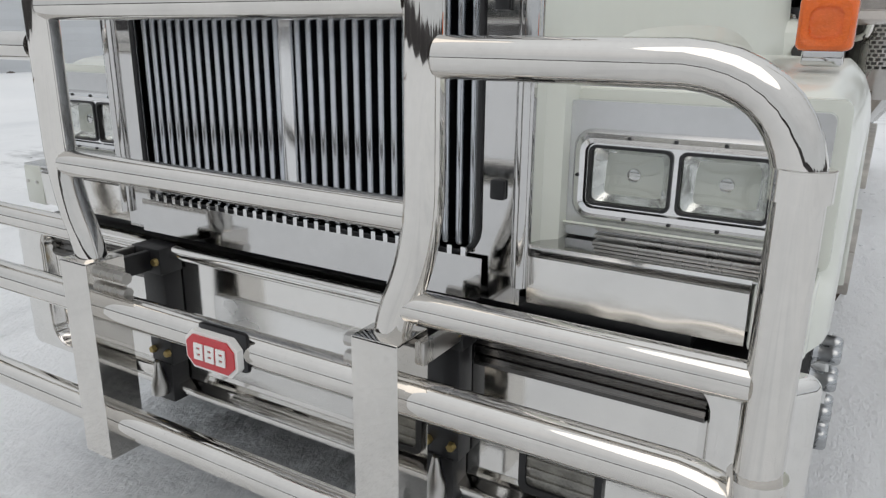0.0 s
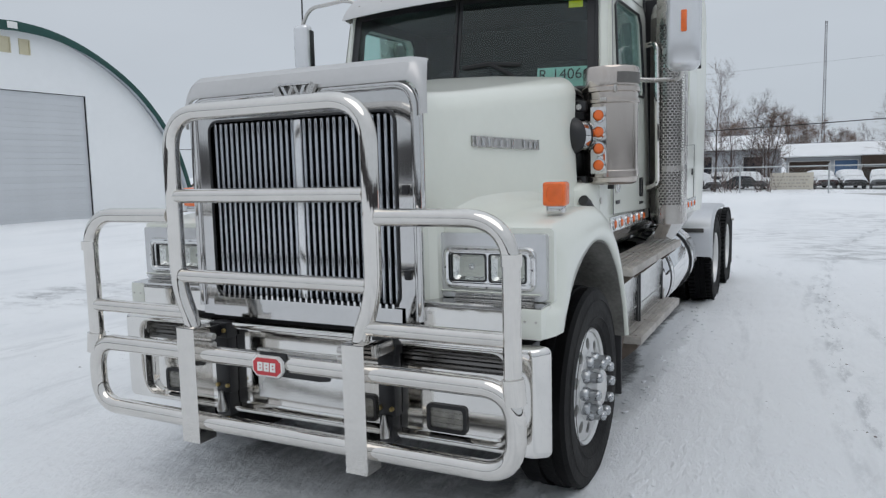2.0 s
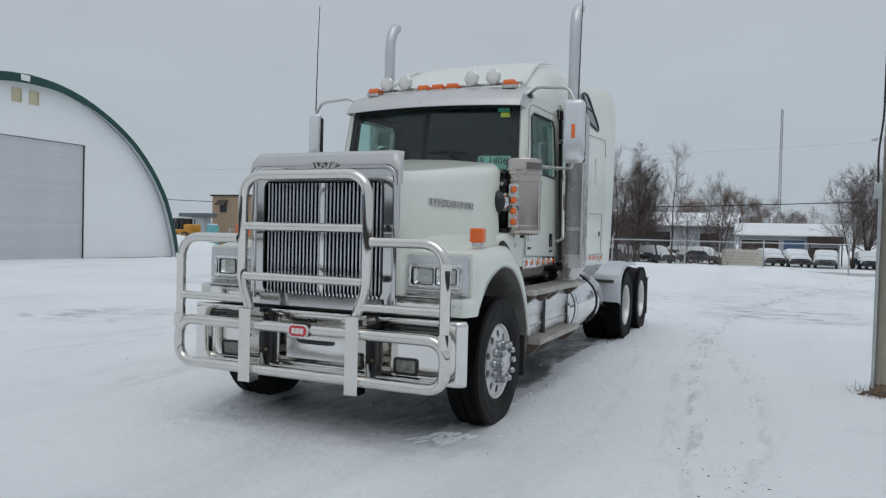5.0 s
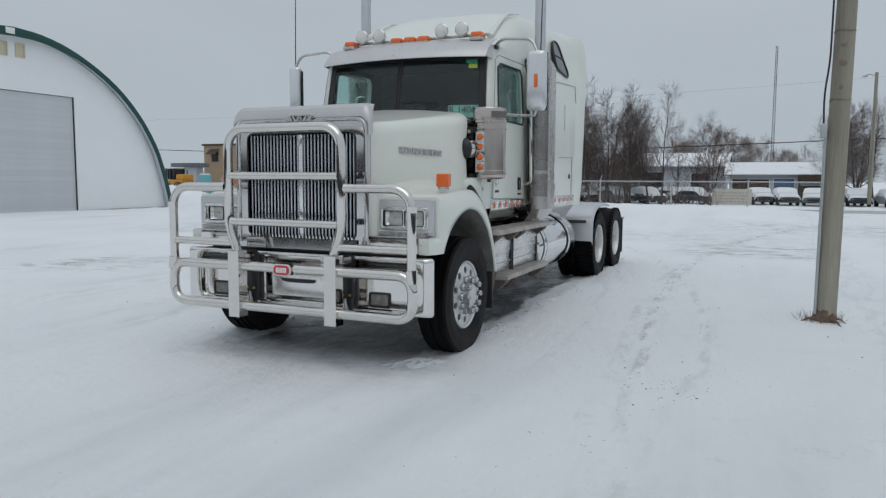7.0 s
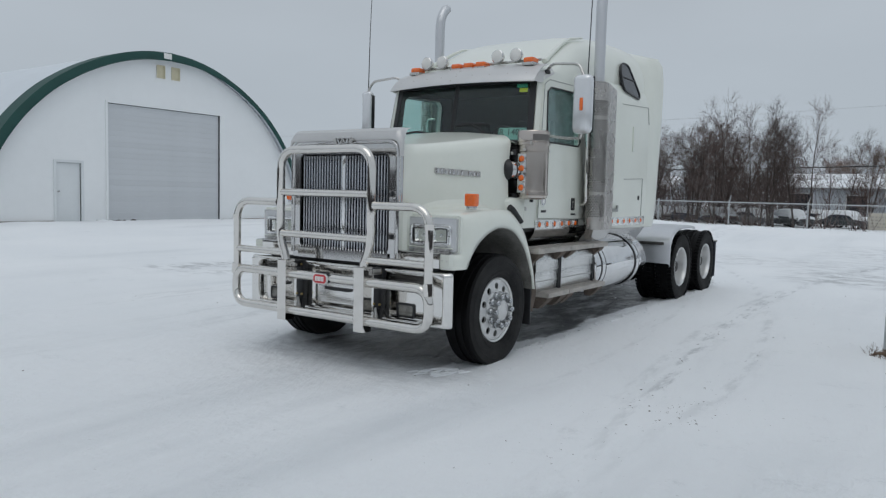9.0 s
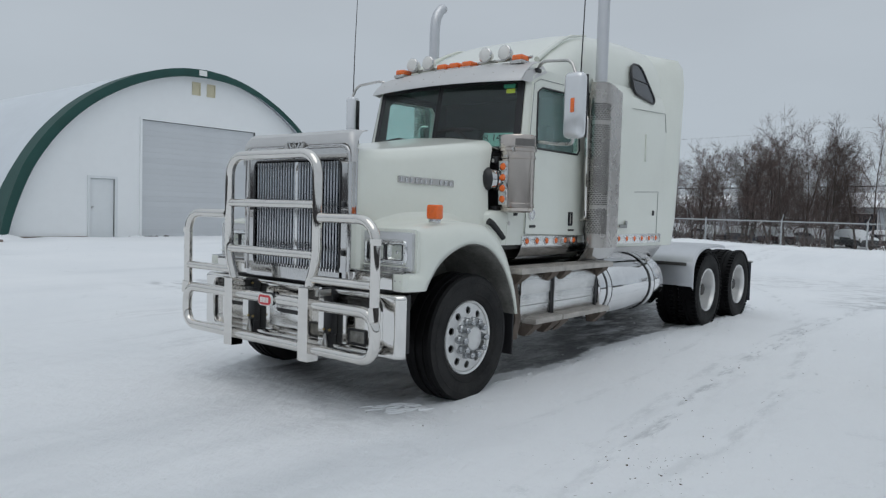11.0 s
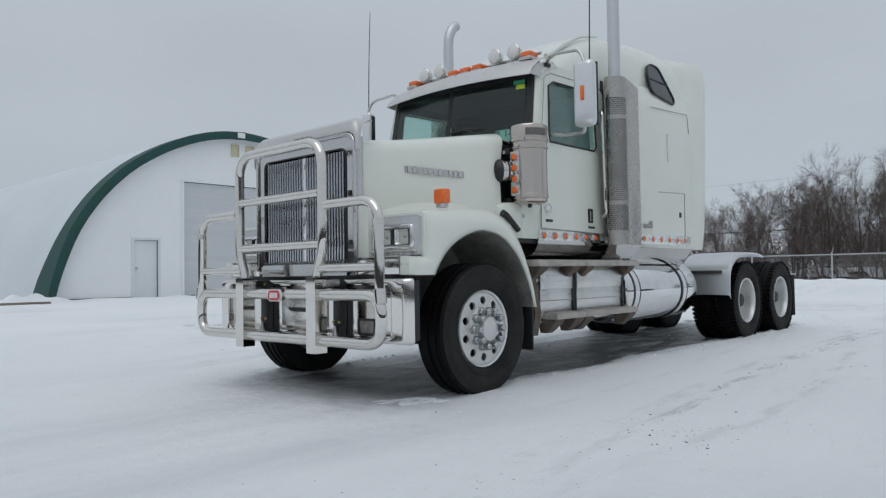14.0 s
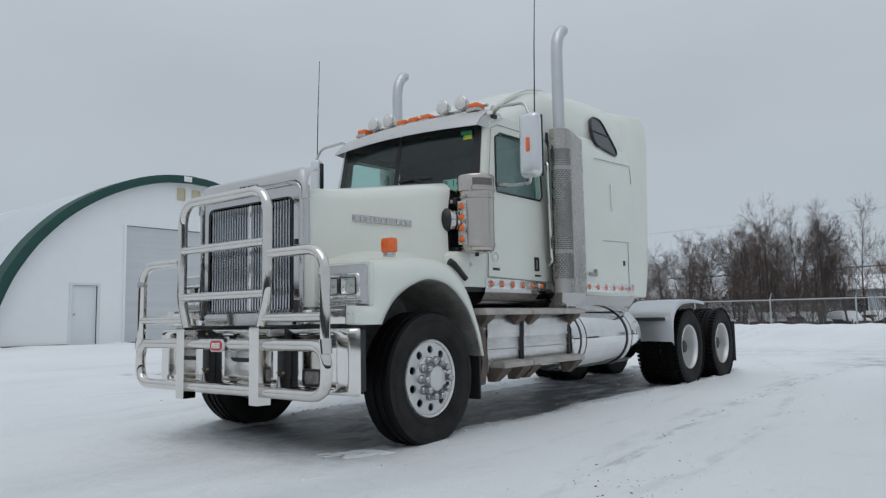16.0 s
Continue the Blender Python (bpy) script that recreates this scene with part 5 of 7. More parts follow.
def front_panel(s):
    # white recessed pod, chrome double bezel, twin rectangular headlamps, slatted intake
    p = part("headlamp_panel", flip(sheet(rrect(0.690, 1.215, 1.085, 1.410, 0.02), [rrect(0.735, 1.120, 1.150, 1.318, 0.02)], 0.03, lambda u, v, w: (u, -0.730 + w, v)), s), WHITE, truck, "white headlamp pod")
    part("lamp_housing", flip(sheet(rrect(0.688, 1.192, 1.098, 1.388, 0.015), [rrect(0.712, 1.146, 1.141, 1.327, 0.04)], 0.05, lambda u, v, w: (u, -0.766 + w, v)), s), SHELLGREY, p, "silver headlamp housing")
    loops = []
    for d, y in ((0.0, -0.728), (0.002, -0.768), (0.010, -0.779), (0.020, -0.782), (0.030, -0.778), (0.033, -0.765)):
        loops.append([(u, y, v) for u, v in rrect(0.705 + d, 1.152 - d, 1.134 + d, 1.334 - d, 0.045 - d * 0.8)])
    bz = part("bezel", flip(skin(loops, closed=True), s), ALU, p, "bright rounded double bezel")
    part("bezel_face", flip(sheet(rrect(0.737, 1.120, 1.166, 1.302, 0.02), [rrect(0.742, 0.914, 1.172, 1.296, 0.014), rrect(0.929, 1.102, 1.172, 1.296, 0.014)], 0.02, lambda u, v, w: (u, -0.767 + w, v)), s), ALU, bz)
    for u0 in (0.742, 0.929):
        fr = flip(sheet(rrect(u0 - 0.002, u0 + 0.174, 1.170, 1.298, 0.015), [rrect(u0 + 0.004, u0 + 0.168, 1.176, 1.292, 0.014)], 0.02, lambda u, v, w: (u, -0.772 + w, v)), s)
        part("gasket", fr, BLACK, bz)
        part("bulb_shield", flip(lathe([(0.0, -0.735), (0.014, -0.732), (0.018, -0.72), (0.05, -0.70), (0.10, -0.69)], 20, "y", (u0 + 0.086, 0.0, 1.234)), s), CHROME, bz)
        rws = []
        for j in range(13):
            v = -1 + 2 * j / 12
            rws.append([(u0 + 0.086 + 0.082 * (i / 8 - 1), -0.762 - 0.020 * (1 - (i / 8 - 1) ** 2) * (1 - v * v) - (0.003 if i % 2 else 0.0), 1.234 + 0.058 * v) for i in range(17)])
        part("headlight", flip(skin(rws), s), LENS, bz, "rectangular sealed-beam headlight")
        rf = []
        for j in range(7):
            v = -1 + 2 * j / 6
            rf.append([(u0 + 0.086 + 0.086 * (i / 5 - 1), -0.700 - 0.055 * max(abs(i / 5 - 1), abs(v)) ** 2, 1.234 + 0.062 * v) for i in range(11)])
        part("reflector", flip(skin(rf), s), REFLECTOR, bz)
    for u, v in ((0.722, 1.234), (0.828, 1.318), (0.921, 1.318), (1.015, 1.318), (1.134, 1.234), (0.828, 1.150), (0.921, 1.150), (1.015, 1.150)):
        part("screw", lathe([(0.0, -0.005), (0.004, -0.004), (0.005, 0.004)], 8, "y", (s * u, -0.781, v)), BLACK, bz)
    for k in range(3):
        part("intake_slat", flip(box(0.770, 1.14, -0.80 + 0.010 * k, -0.745, 1.092 + 0.0125 * k, 1.099 + 0.0125 * k, 0.002), s), STEEL, p, "slatted intake below the headlamps")
    part("intake_back", flip(box(0.765, 1.145, -0.742, -0.731, 1.086, 1.130), s), SHELLGREY, p)
    part("shelf", flip(thicken(skin([[(x, -0.728, 1.130), (x, -0.780, 1.127), (x, -0.792, 1.134)] for x in (0.70, 0.95, 1.17)]), 0.004), s), WHITE, p)
    part("ledge", flip(thicken(skin([[(x, -0.868, 1.088), (x, -0.80, 1.092), (x, -0.725, 1.094)] for x in (0.655, 0.95, 1.20)]), 0.004), s), CHROME, p, "bright ledge below the headlamps")
    panel = skin([[(0.655 + 0.445 * i / 24, -0.866 - 0.0005 * noise.noise((i * 0.35, j * 0.5, 2)) - 0.006 * (j / 8 - 0.5), 0.960 + 0.106 * j / 8) for i in range(25)] for j in range(9)])
    ap = part("apron", flip(thicken(panel, -0.006), s), BRIGHT, truck, "polished apron below the headlamps")
    part("apron_end", flip(box(1.104, 1.205, -0.872, -0.735, 0.952, 1.086, 0.010), s), WHITE, ap, "white corner of the apron")
    part("apron_strip", flip(thicken(skin([[(x, -0.870, 1.066), (x, -0.876, 1.071), (x, -0.864, 1.078), (x, -0.876, 1.084), (x, -0.868, 1.090)] for x in (0.655, 0.88, 1.102)]), 0.003), s), CHROME, ap, "chrome strip over the apron")
    for x_ in (1.13, 1.18):
        part("screw", lathe([(0.0, -0.005), (0.005, -0.004), (0.006, 0.004)], 8, "y", (s * x_, -0.873, 1.03)), STEEL, ap)
    part("gusset", flip(thicken(skin([[(0.650, -0.86, z), (0.662, -0.825, z), (0.686, -0.808, z), (0.694, -0.800, z), (0.698, -0.728, z)] for z in (1.09, 1.2, 1.36, 1.50)]), 0.008), s), WHITE, truck)


both(front_panel)

# grille shell and its rods
shell_out = [(-0.645, 0.955), (0.645, 0.955), *[(0.645 - 0.09 + 0.09 * math.cos(radians(a)), 2.045 - 0.09 + 0.09 * math.sin(radians(a))) for a in range(0, 91, 15)], *[(-0.555 - 0.09 * math.sin(radians(a)), 1.955 + 0.09 * math.cos(radians(a))) for a in range(0, 91, 15)]]
gr = part("grille_shell", sheet(shell_out, [rrect(-0.54, 0.54, 1.055, 1.935, 0.055)], 0.06, lambda u, v, w: (u, -0.885 + w, v)), CHROME, truck, "polished grille surround")
edge = [(-0.645, -0.885, 1.0), (-0.645, -0.885, 2.045), (0.645, -0.885, 2.045), (0.645, -0.885, 1.0)]
part("shell_bead", tube(rounded(edge, 0.10, 8), 0.021, 12), CHROME, gr)
inner = [(u, -0.888, v) for u, v in rrect(-0.543, 0.543, 1.052, 1.938, 0.058)]
part("inner_bead", tube(inner, 0.007, 8, closed=True), BLACK, gr)
part("backing", box(-0.55, 0.55, -0.79, -0.775, 1.045, 1.945), SCREEN, gr, "black grille screen")
part("side_return", box(-0.64, -0.55, -0.83, -0.79, 0.97, 2.03, 0.01), CHROME, gr)
part("side_return", box(0.55, 0.64, -0.83, -0.79, 0.97, 2.03, 0.01), CHROME, gr)
rod = finish("grille_rod", box(-0.0088, 0.0088, -0.011, 0.046, 1.062, 1.928, 0.0082, seg=4), ROD)
for i in range(-15, 16):
    if i:
        r_ = part("grille_rod", rod, None, gr)
        r_.matrix_basis = Matrix.Translation((i * 0.0345, -0.862, 0))
part("centre_bar", box(-0.021, 0.021, -0.878, -0.85, 1.062, 1.928, 0.008), ALU, gr)
for z_ in (1.205, 1.585):
    part("latch", box(0.572, 0.606, -0.898, -0.882, z_ - 0.022, z_ + 0.022, 0.006), BLACK, gr, "small black hood latch")
bot = part("lower_panel", skin([[(x, -0.905, 0.955), (x, -0.90, 1.05)] for x in (-0.56, 0, 0.56)]), CHROME, gr, "bright panel below the grille")
foot = finish("rod_foot", box(-0.006, 0.006, -0.908, -0.899, 1.052, 1.072), ALU)
for i in range(-15, 16):
    part("rod_foot", foot, None, gr, "", Matrix.Translation((i * 0.0345, 0, 0)))
# plain winged emblem on the shell
em = part("emblem", box(-0.060, 0.130, -0.935, -0.905, 2.072, 2.086, 0.005), CHROME, gr, "plain chrome emblem")
for k, (a, b, d) in enumerate(((-0.085, -0.045, 0.012), (-0.030, -0.012, 0.012), (0.006, 0.024, -0.012), (0.040, 0.058, 0.012), (0.074, 0.092, -0.012), (0.108, 0.148, -0.012))):
    part("emblem_mark", sheet([(a - d, 2.072), (b - d, 2.072), (b + d, 2.030), (a + d, 2.030)], [], 0.02, lambda u, v, w: (u, -0.932 + w, v)), STEEL if k in (0, 2, 3, 5) else CHROME, em)

# stone guard over the hood's front
def guard_row(x, th, drop):
    """A section of the guard: lower lip, front, shoulder, top, at an angle round its corner."""
    out = []
    for rx, rz, y, yb in ((0.076, 0.092, -0.885, -0.888), (0.076, 0.092, -0.908, -0.905), (0.082, 0.110, -0.908, -0.905), (0.091, 0.172, -0.885, -0.897), (0.098, 0.202, -0.835, -0.888), (0.100, 0.208, -0.75, -0.880), (0.098, 0.212, -0.66, -0.872)):
        c, n = math.cos(th), math.sin(th)
        out.append((math.copysign(x + rx * n, 1), y + (yb - y) * n, 1.965 + rz * c - drop * (1.0 if rz < 0.15 else 0.9)))
    return out


half = [guard_row(0.06 * k, 0.0, 0.0) for k in range(11)] + [guard_row(0.60, radians(11.25 * k), 0.0) for k in range(1, 9)] + [guard_row(0.60, radians(90), d) for d in (0.03, 0.058)]
sg = skin([[(-x, y, z) for x, y, z in r] for r in half[:0:-1]] + half)
stone = part("stone_guard", thicken(sg, 0.006), VISOR, truck, "grey stainless stone guard along the hood's front")
for x_ in (-0.5, -0.25, 0.25, 0.5):
    part("rivet", lathe([(0.0, -0.006), (0.007, -0.004), (0.008, 0.004)], 8, "y", (x_, -0.862, 2.128)), STEEL, stone)

# side badge of the hood: plain bars
both(lambda s: part("side_badge", flip(box(0.722, 0.732, -0.385, 0.150, 1.772, 1.826, 0.003), s), STEEL, truck, "silver badge strip with unreadable letters"))
for ob in [o for o in truck.children if o.name.startswith("side_badge")]:
    sgn = 1 if ob.data.vertices[0].co.x > 0 else -1
    # the strip follows the flare of the hood's side
    for v in ob.data.vertices:
        y = v.co.y
        v.co.x = sgn * (cubic(HY, HW, y) + 0.004 + (0.012 if abs(v.co.x) > 0.727 else 0.0))
        v.co.z += -0.03 * (y + 0.1)
    for k in range(11):
        if k == 7:
            continue
        y0 = -0.372 + 0.0470 * k
        w = cubic(HY, HW, y0 + 0.015) + 0.017
        b = box(w - 0.002, w + 0.004, y0, y0 + 0.036, 1.780 - 0.03 * (y0 + 0.1), (1.822 if k in (0, 8) else 1.813) - 0.03 * (y0 + 0.1))
        part("badge_bar", flip(b, sgn), SHELLGREY, ob)


def fender_lamp(s):
    p = part("turn_lamp", flip(box(1.075, 1.185, -0.475, -0.395, 1.49, 1.602, 0.014, seg=3), s), AMBER, truck, "square amber turn lamp")
    part("lamp_foot", flip(box(1.09, 1.17, -0.465, -0.405, 1.458, 1.492, 0.006), s), CHROME, p)
    part("lens_ring", flip(sheet(rrect(1.085, 1.175, 1.50, 1.592, 0.02), [rrect(1.098, 1.162, 1.513, 1.579, 0.02)], 0.005, lambda u, v, w: (u, -0.48 + w, v)), s), AMBER, p)


both(fender_lamp)

# bumper: a flat polished plate with a pressed recess
rows = []
for du, dv, y in ((0.0, 0.0, -0.862), (0.0, 0.0, -0.872), (0.006, 0.002, -0.884), (0.040, 0.006, -0.918), (0.052, 0.012, -0.927), (0.066, 0.020, -0.930)):
    rows.append([(u, y, v) for u, v in rrect(-1.242 + du, 1.242 - du, 0.455 + dv, 0.930 - dv, 0.03, 8)])
for du, dv, y, r in ((0.170, 0.030, -0.930, 0.070), (0.175, 0.034, -0.928, 0.067), (0.179, 0.037, -0.920, 0.064), (0.182, 0.039, -0.890, 0.062), (0.186, 0.042, -0.884, 0.060), (0.20, 0.052, -0.881, 0.055)):
    rows.append([(u, y, v) for u, v in rrect(-1.242 + du, 1.242 - du, 0.455 + dv, 0.930 - dv, r, 8)])
bump = part("bumper", skin(rows, closed=True), BRIGHT, truck, "polished chrome front bumper")
part("recess_floor", sheet(rrect(-1.044, 1.044, 0.506, 0.879, 0.055, 8), [], 0.01, lambda u, v, w: (u, -0.881 + w, v)), BRIGHT, bump)
part("tow_slot", sheet([(-0.205, 0.698), (-0.185, 0.672), (-0.12, 0.664), (0.09, 0.664), (0.145, 0.672), (0.155, 0.698)], [], 0.02, lambda u, v, w: (u, -0.9 + w, v)), BLACK, bump, "black slot in the bumper")
part("plate_panel", box(-0.30, 0.30, -0.894, -0.880, 0.545, 0.80, 0.004), BRUSHED, bump, "pale brushed plate panel")


def bumper_end(s):
    d = 0.0 if s > 0 else 0.09
    f = part("fog_lamp", flip(sheet(rrect(0.665 + d, 0.862 + d, 0.505, 0.632, 0.022), [rrect(0.682 + d, 0.845 + d, 0.522, 0.615, 0.016)], 0.03, lambda u, v, w: (u, -0.894 + w, v)), s), BLACK, bump, "black-framed fog lamp")
    part("lens", flip(box(0.680 + d, 0.847 + d, -0.888, -0.878, 0.520, 0.617, 0.006), s), FOGLENS, f)
    for z_ in (0.545, 0.57, 0.595):
        part("lens_rib", flip(box(0.684 + d, 0.843 + d, -0.892, -0.886, z_ - 0.003, z_ + 0.003), s), FOGLENS, f)
    # ribbed dark strip added, standing in for dark streaks mirrored in the chrome
    streak_strip = skin([[(x, -0.883 - e, z) for z, e in ((0.790, 0.0), (0.796, 0.012), (0.808, 0.016), (0.818, 0.008), (0.828, 0.016), (0.840, 0.008), (0.850, 0.017), (0.862, 0.009), (0.872, 0.014), (0.880, 0.0))] for x in (0.545, 0.8, 1.052)])
    part("ribbed_pad", flip(thicken(streak_strip, 0.003), s), STREAKDARK, bump, "dark ribbed strip standing in for reflections along the bumper")
    # black block added to give the space behind the bumper its shade
    part("end_bracket", flip(box(0.92, 1.14, -0.872, -0.70, 0.47, 0.92, 0.01), s), BLACK, bump, "black block added to darken the space behind the bumper's end")
    br = part("guard_bracket", flip(box(0.440, 0.535, -0.945, -0.883, 0.56, 0.925, 0.006), s), BLACK, bump, "black guard mounting bracket")
    part("bracket_top", flip(box(0.430, 0.550, -0.962, -0.885, 0.850, 0.928, 0.006), s), BLACK, br)
    part("bracket_foot", flip(box(0.445, 0.525, -0.950, -0.884, 0.44, 0.565, 0.006), s), BLACK, br)
    part("tow_pin", flip(lathe([(0.0, 0.575), (0.008, 0.572), (0.016, 0.53), (0.026, 0.50), (0.026, 0.47), (0.0, 0.47)], 14, "z", (0.485, -0.965, 0.0)), s), STEEL, br, "steel tow pin")
    part("bracket_arm", flip(box(0.47, 0.49, -1.10, -0.96, 0.86, 0.92, 0.004), s), BLACK, br)
    for x_, z_, y_ in ((0.455, 0.60, -0.945), (0.518, 0.60, -0.945), (0.445, 0.89, -0.962), (0.535, 0.89, -0.962)):
        part("bolt", flip(lathe([(0.0, -0.014), (0.010, -0.013), (0.012, 0.0)], 6, "y", (x_, y_, z_)), s), BRASS, br, "yellow zinc bolt")


both(bumper_end)
# black block fills the gap over the bumper, standing in for its shade
part("bumper_gap", box(-1.0, 1.0, -0.84, -0.72, 0.88, 0.96), BLACK, truck)

# grille guard of bent tubes
guard = part("grille_guard", tube(rounded([(-0.475, -1.13, 0.80), (-0.475, -1.13, 0.95), (-0.557, -1.13, 1.14), (-0.557, -1.13, 1.965), (0.557, -1.13, 1.965), (0.557, -1.13, 1.14), (0.475, -1.13, 0.95), (0.475, -1.13, 0.80)], 0.17, 9), 0.039, 18), TUBE, truck, "polished stainless tube grille guard")
for z_, r_ in ((1.575, 0.034), (1.19, 0.034)):
    part("cross_tube", tube([(-0.53, -1.13, z_), (0.53, -1.13, z_)], r_, 16), TUBE, guard)
loop = rounded([(-1.185, -1.13, 0.815), (1.185, -1.13, 0.815), (1.185, -1.13, 0.475), (-1.185, -1.13, 0.475)], 0.13, 8, closed=True)
part("lower_loop", tube(loop, 0.042, 18, closed=True), TUBE, guard)


def wing(s):
    part("wing_tube", flip(tube(rounded([(0.59, -1.13, 1.48), (1.175, -1.13, 1.48), (1.175, -1.13, 0.79)], 0.17, 9), 0.037, 18), s), TUBE, guard)
    part("wing_bar", flip(tube([(0.50, -1.13, 1.01), (1.15, -1.13, 1.01)], 0.033, 16), s), TUBE, guard)
    part("saddle", flip(tube([(1.185, -1.135, 0.76), (1.176, -1.133, 0.86)], 0.046, 16), s), TUBE, guard)
    part("saddle", flip(tube([(1.177, -1.133, 1.30), (1.177, -1.133, 1.345)], 0.0425, 16), s), TUBE, guard)
    pl = sheet([(-0.055, 0.0), (0.055, 0.0), (0.055, 0.11), (0.049, 0.11), (0.049, 0.006), (-0.049, 0.006), (-0.049, 0.11), (-0.055, 0.11)], [], 0.565, lambda u, v, w: (0.478 + u, -1.188 + v, 0.38 + w))
    p = part("upright_plate", flip(pl, s), TUBE, guard, "flat polished upright plate")
    part("plate_top", flip(box(0.423, 0.533, -1.188, -1.08, 0.940, 0.947, 0.002), s), TUBE, p)
    for z_ in (0.9, 0.86):
        part("bolt", flip(tube([(0.36, -1.12, z_), (0.43, -1.12, z_)], 0.016, 8), s), STEEL, p)
    part("clevis", flip(box(0.530, 0.545, -1.11, -0.955, 0.875, 0.925, 0.004), s), STEEL, p)


both(wing)
def badge_outline(w, h):
    return [(x * w + 0.017, z * h + 0.8075) for x, z in ((-1, -0.5), (-0.72, -1), (0.72, -1), (1, -0.5), (1, 0.5), (0.72, 1), (-0.72, 1), (-1, 0.5))]


bd = part("badge_plate", sheet(badge_outline(0.084, 0.047), [], 0.02, lambda u, v, w: (u, -1.19 + w, v)), CREAMPRINT, guard, "red and white maker's badge")
part("badge_face", sheet(badge_outline(0.076, 0.039), [], 0.004, lambda u, v, w: (u, -1.1945 + w, v)), RED, bd)
for k in range(3):
    x_ = -0.034 + 0.036 * k
    part("badge_bar", sheet([(x_, 0.787), (x_ + 0.029, 0.787), (x_ + 0.031, 0.828), (x_ + 0.002, 0.828)], [[(x_ + 0.010, 0.797), (x_ + 0.021, 0.797), (x_ + 0.022, 0.803), (x_ + 0.011, 0.803)], [(x_ + 0.011, 0.812), (x_ + 0.022, 0.812), (x_ + 0.022, 0.818), (x_ + 0.011, 0.818)]], 0.003, lambda u, v, w: (u, -1.198 + w, v)), CREAMPRINT, bd)
part("badge_back", box(-0.045, 0.112, -1.172, -1.155, 0.77, 0.868, 0.012), BLACK, bd)

# cab shell with real openings
def side_loop():
    return [(0.70, 1.26), (2.24, 1.26), (2.24, 2.95), (1.30, 2.95), (1.15, 2.86), (1.02, 2.20), (0.98, 1.70), (0.72, 1.62)]


DWIN = [(1.165, 2.175), (1.95, 2.175), (2.00, 2.22), (2.01, 2.72), (1.95, 2.78), (1.29, 2.765), (1.205, 2.715), (1.160, 2.25)]


def cab_side(s):
    place = lambda u, v, w: (s * (1.035 - w - 0.06 * max(0, v - 2.0)), u, v)
    cs = part("cab_side", sheet(side_loop(), [DWIN], 0.05, place), WHITE, truck, "white cab side")
    # door panel, proud of the side
    dl = [(0.985, 1.36), (2.205, 1.335), (2.205, 2.80), (2.14, 2.865), (1.26, 2.845), (1.145, 2.79), (1.05, 2.30)]
    place2 = lambda u, v, w: (s * (1.052 - w - 0.06 * max(0, v - 2.0)), u, v)
    part("inner_trim", sheet(side_loop(), [DWIN], 0.02, lambda u, v, w: (s * (0.975 - w - 0.06 * max(0, v - 2.0)), u, v)), CABIN, truck)
    d = part("door", sheet(dl, [DWIN], 0.03, place2), WHITE, truck, "white cab door")
    lp = [Vector(place2(u, v, -0.002)) for u, v in dl]
    part("door_seam", tube(lp, 0.004, 6, closed=True), SEAM, d)
    wl = [Vector(place2(u, v, -0.003)) for u, v in DWIN]
    part("window_seal", tube(wl, 0.010, 8, closed=True), BLACK, d, "black rubber window seal")
    g = part("window_glass", sheet(DWIN, [], 0.006, lambda u, v, w: (s * (1.035 - w - 0.06 * max(0, v - 2.0)), u, v)), SIDEGLASS, d, "green tinted side window")
    g.visible_shadow = False
    h = part("door_handle", sheet(rrect(1.80, 1.87, 1.44, 1.58, 0.012), [rrect(1.815, 1.855, 1.46, 1.56, 0.01)], 0.02, lambda u, v, w: (s * (1.066 - w), u, v)), BLACK, d, "black recessed door handle")
    part("paddle", box(s * 1.052, s * 1.062, 1.825, 1.848, 1.46, 1.55, 0.004), STEEL, h)
    for y0, z0, y1, z1 in ((1.06, 1.42, 1.17, 1.445), (1.80, 1.385, 1.92, 1.405)):
        part("door_label", box(s * 1.050, s * 1.0565, y0, y1, z0, z1, 0.002), BLACK, d, "small dark label, unreadable")
    rd = part("round_decal", lathe([(0.0, 0.005), (0.055, 0.004), (0.057, 0.0)], 24, "x", (s * 1.054, 1.10, 1.545)), CREAMPRINT, d, "round red and white sticker")
    part("decal_ring", lathe([(0.028, 0.008), (0.048, 0.008), (0.048, 0.004), (0.028, 0.004)], 24, "x", (s * 1.054, 1.10, 1.545)), SHELLGREY, rd)
    st = part("sill_strip", box(s * 1.030, s * 1.050, 0.95, 2.02, 1.245, 1.342, 0.004), BRUSHED, truck, "bright sill strip with marker lamps")
    for k in range(6):
        l = part("marker_lamp", lathe([(0.0, 0.020), (0.020, 0.016), (0.029, 0.005), (0.030, -0.004)], 18, "x", (s * 1.052, 1.02 + 0.18 * k, 1.293)), AMBER, st, "round amber marker lamp")
        part("lamp_bezel", lathe([(0.030, 0.008), (0.037, 0.006), (0.040, -0.002)], 18, "x", (s * 1.052, 1.02 + 0.18 * k, 1.293)), CHROME, l)


cab_side(1)
cab_side(-1)
part("cab_floor", box(-1.0, 1.0, 0.55, 2.25, 1.22, 1.28), DARK, truck)
part("cab_back", box(-1.0, 1.0, 2.20, 2.24, 1.28, 2.95), CABIN, truck)
part("firewall", box(-0.90, 0.90, 0.50, 0.58, 1.0, 2.12), DARK, truck)
part("cowl_top", thicken(skin([[(x * k, y, z - 0.10 * abs(x) ** 4) for x in [-0.88 + 0.11 * i for i in range(17)]] for y, z, k in ((0.57, 2.225, 1.0), (0.70, 2.205, 1.02), (0.84, 2.17, 1.05), (1.02, 2.14, 1.05))]), 0.01), WHITE, truck, "white cowl below the windscreen")
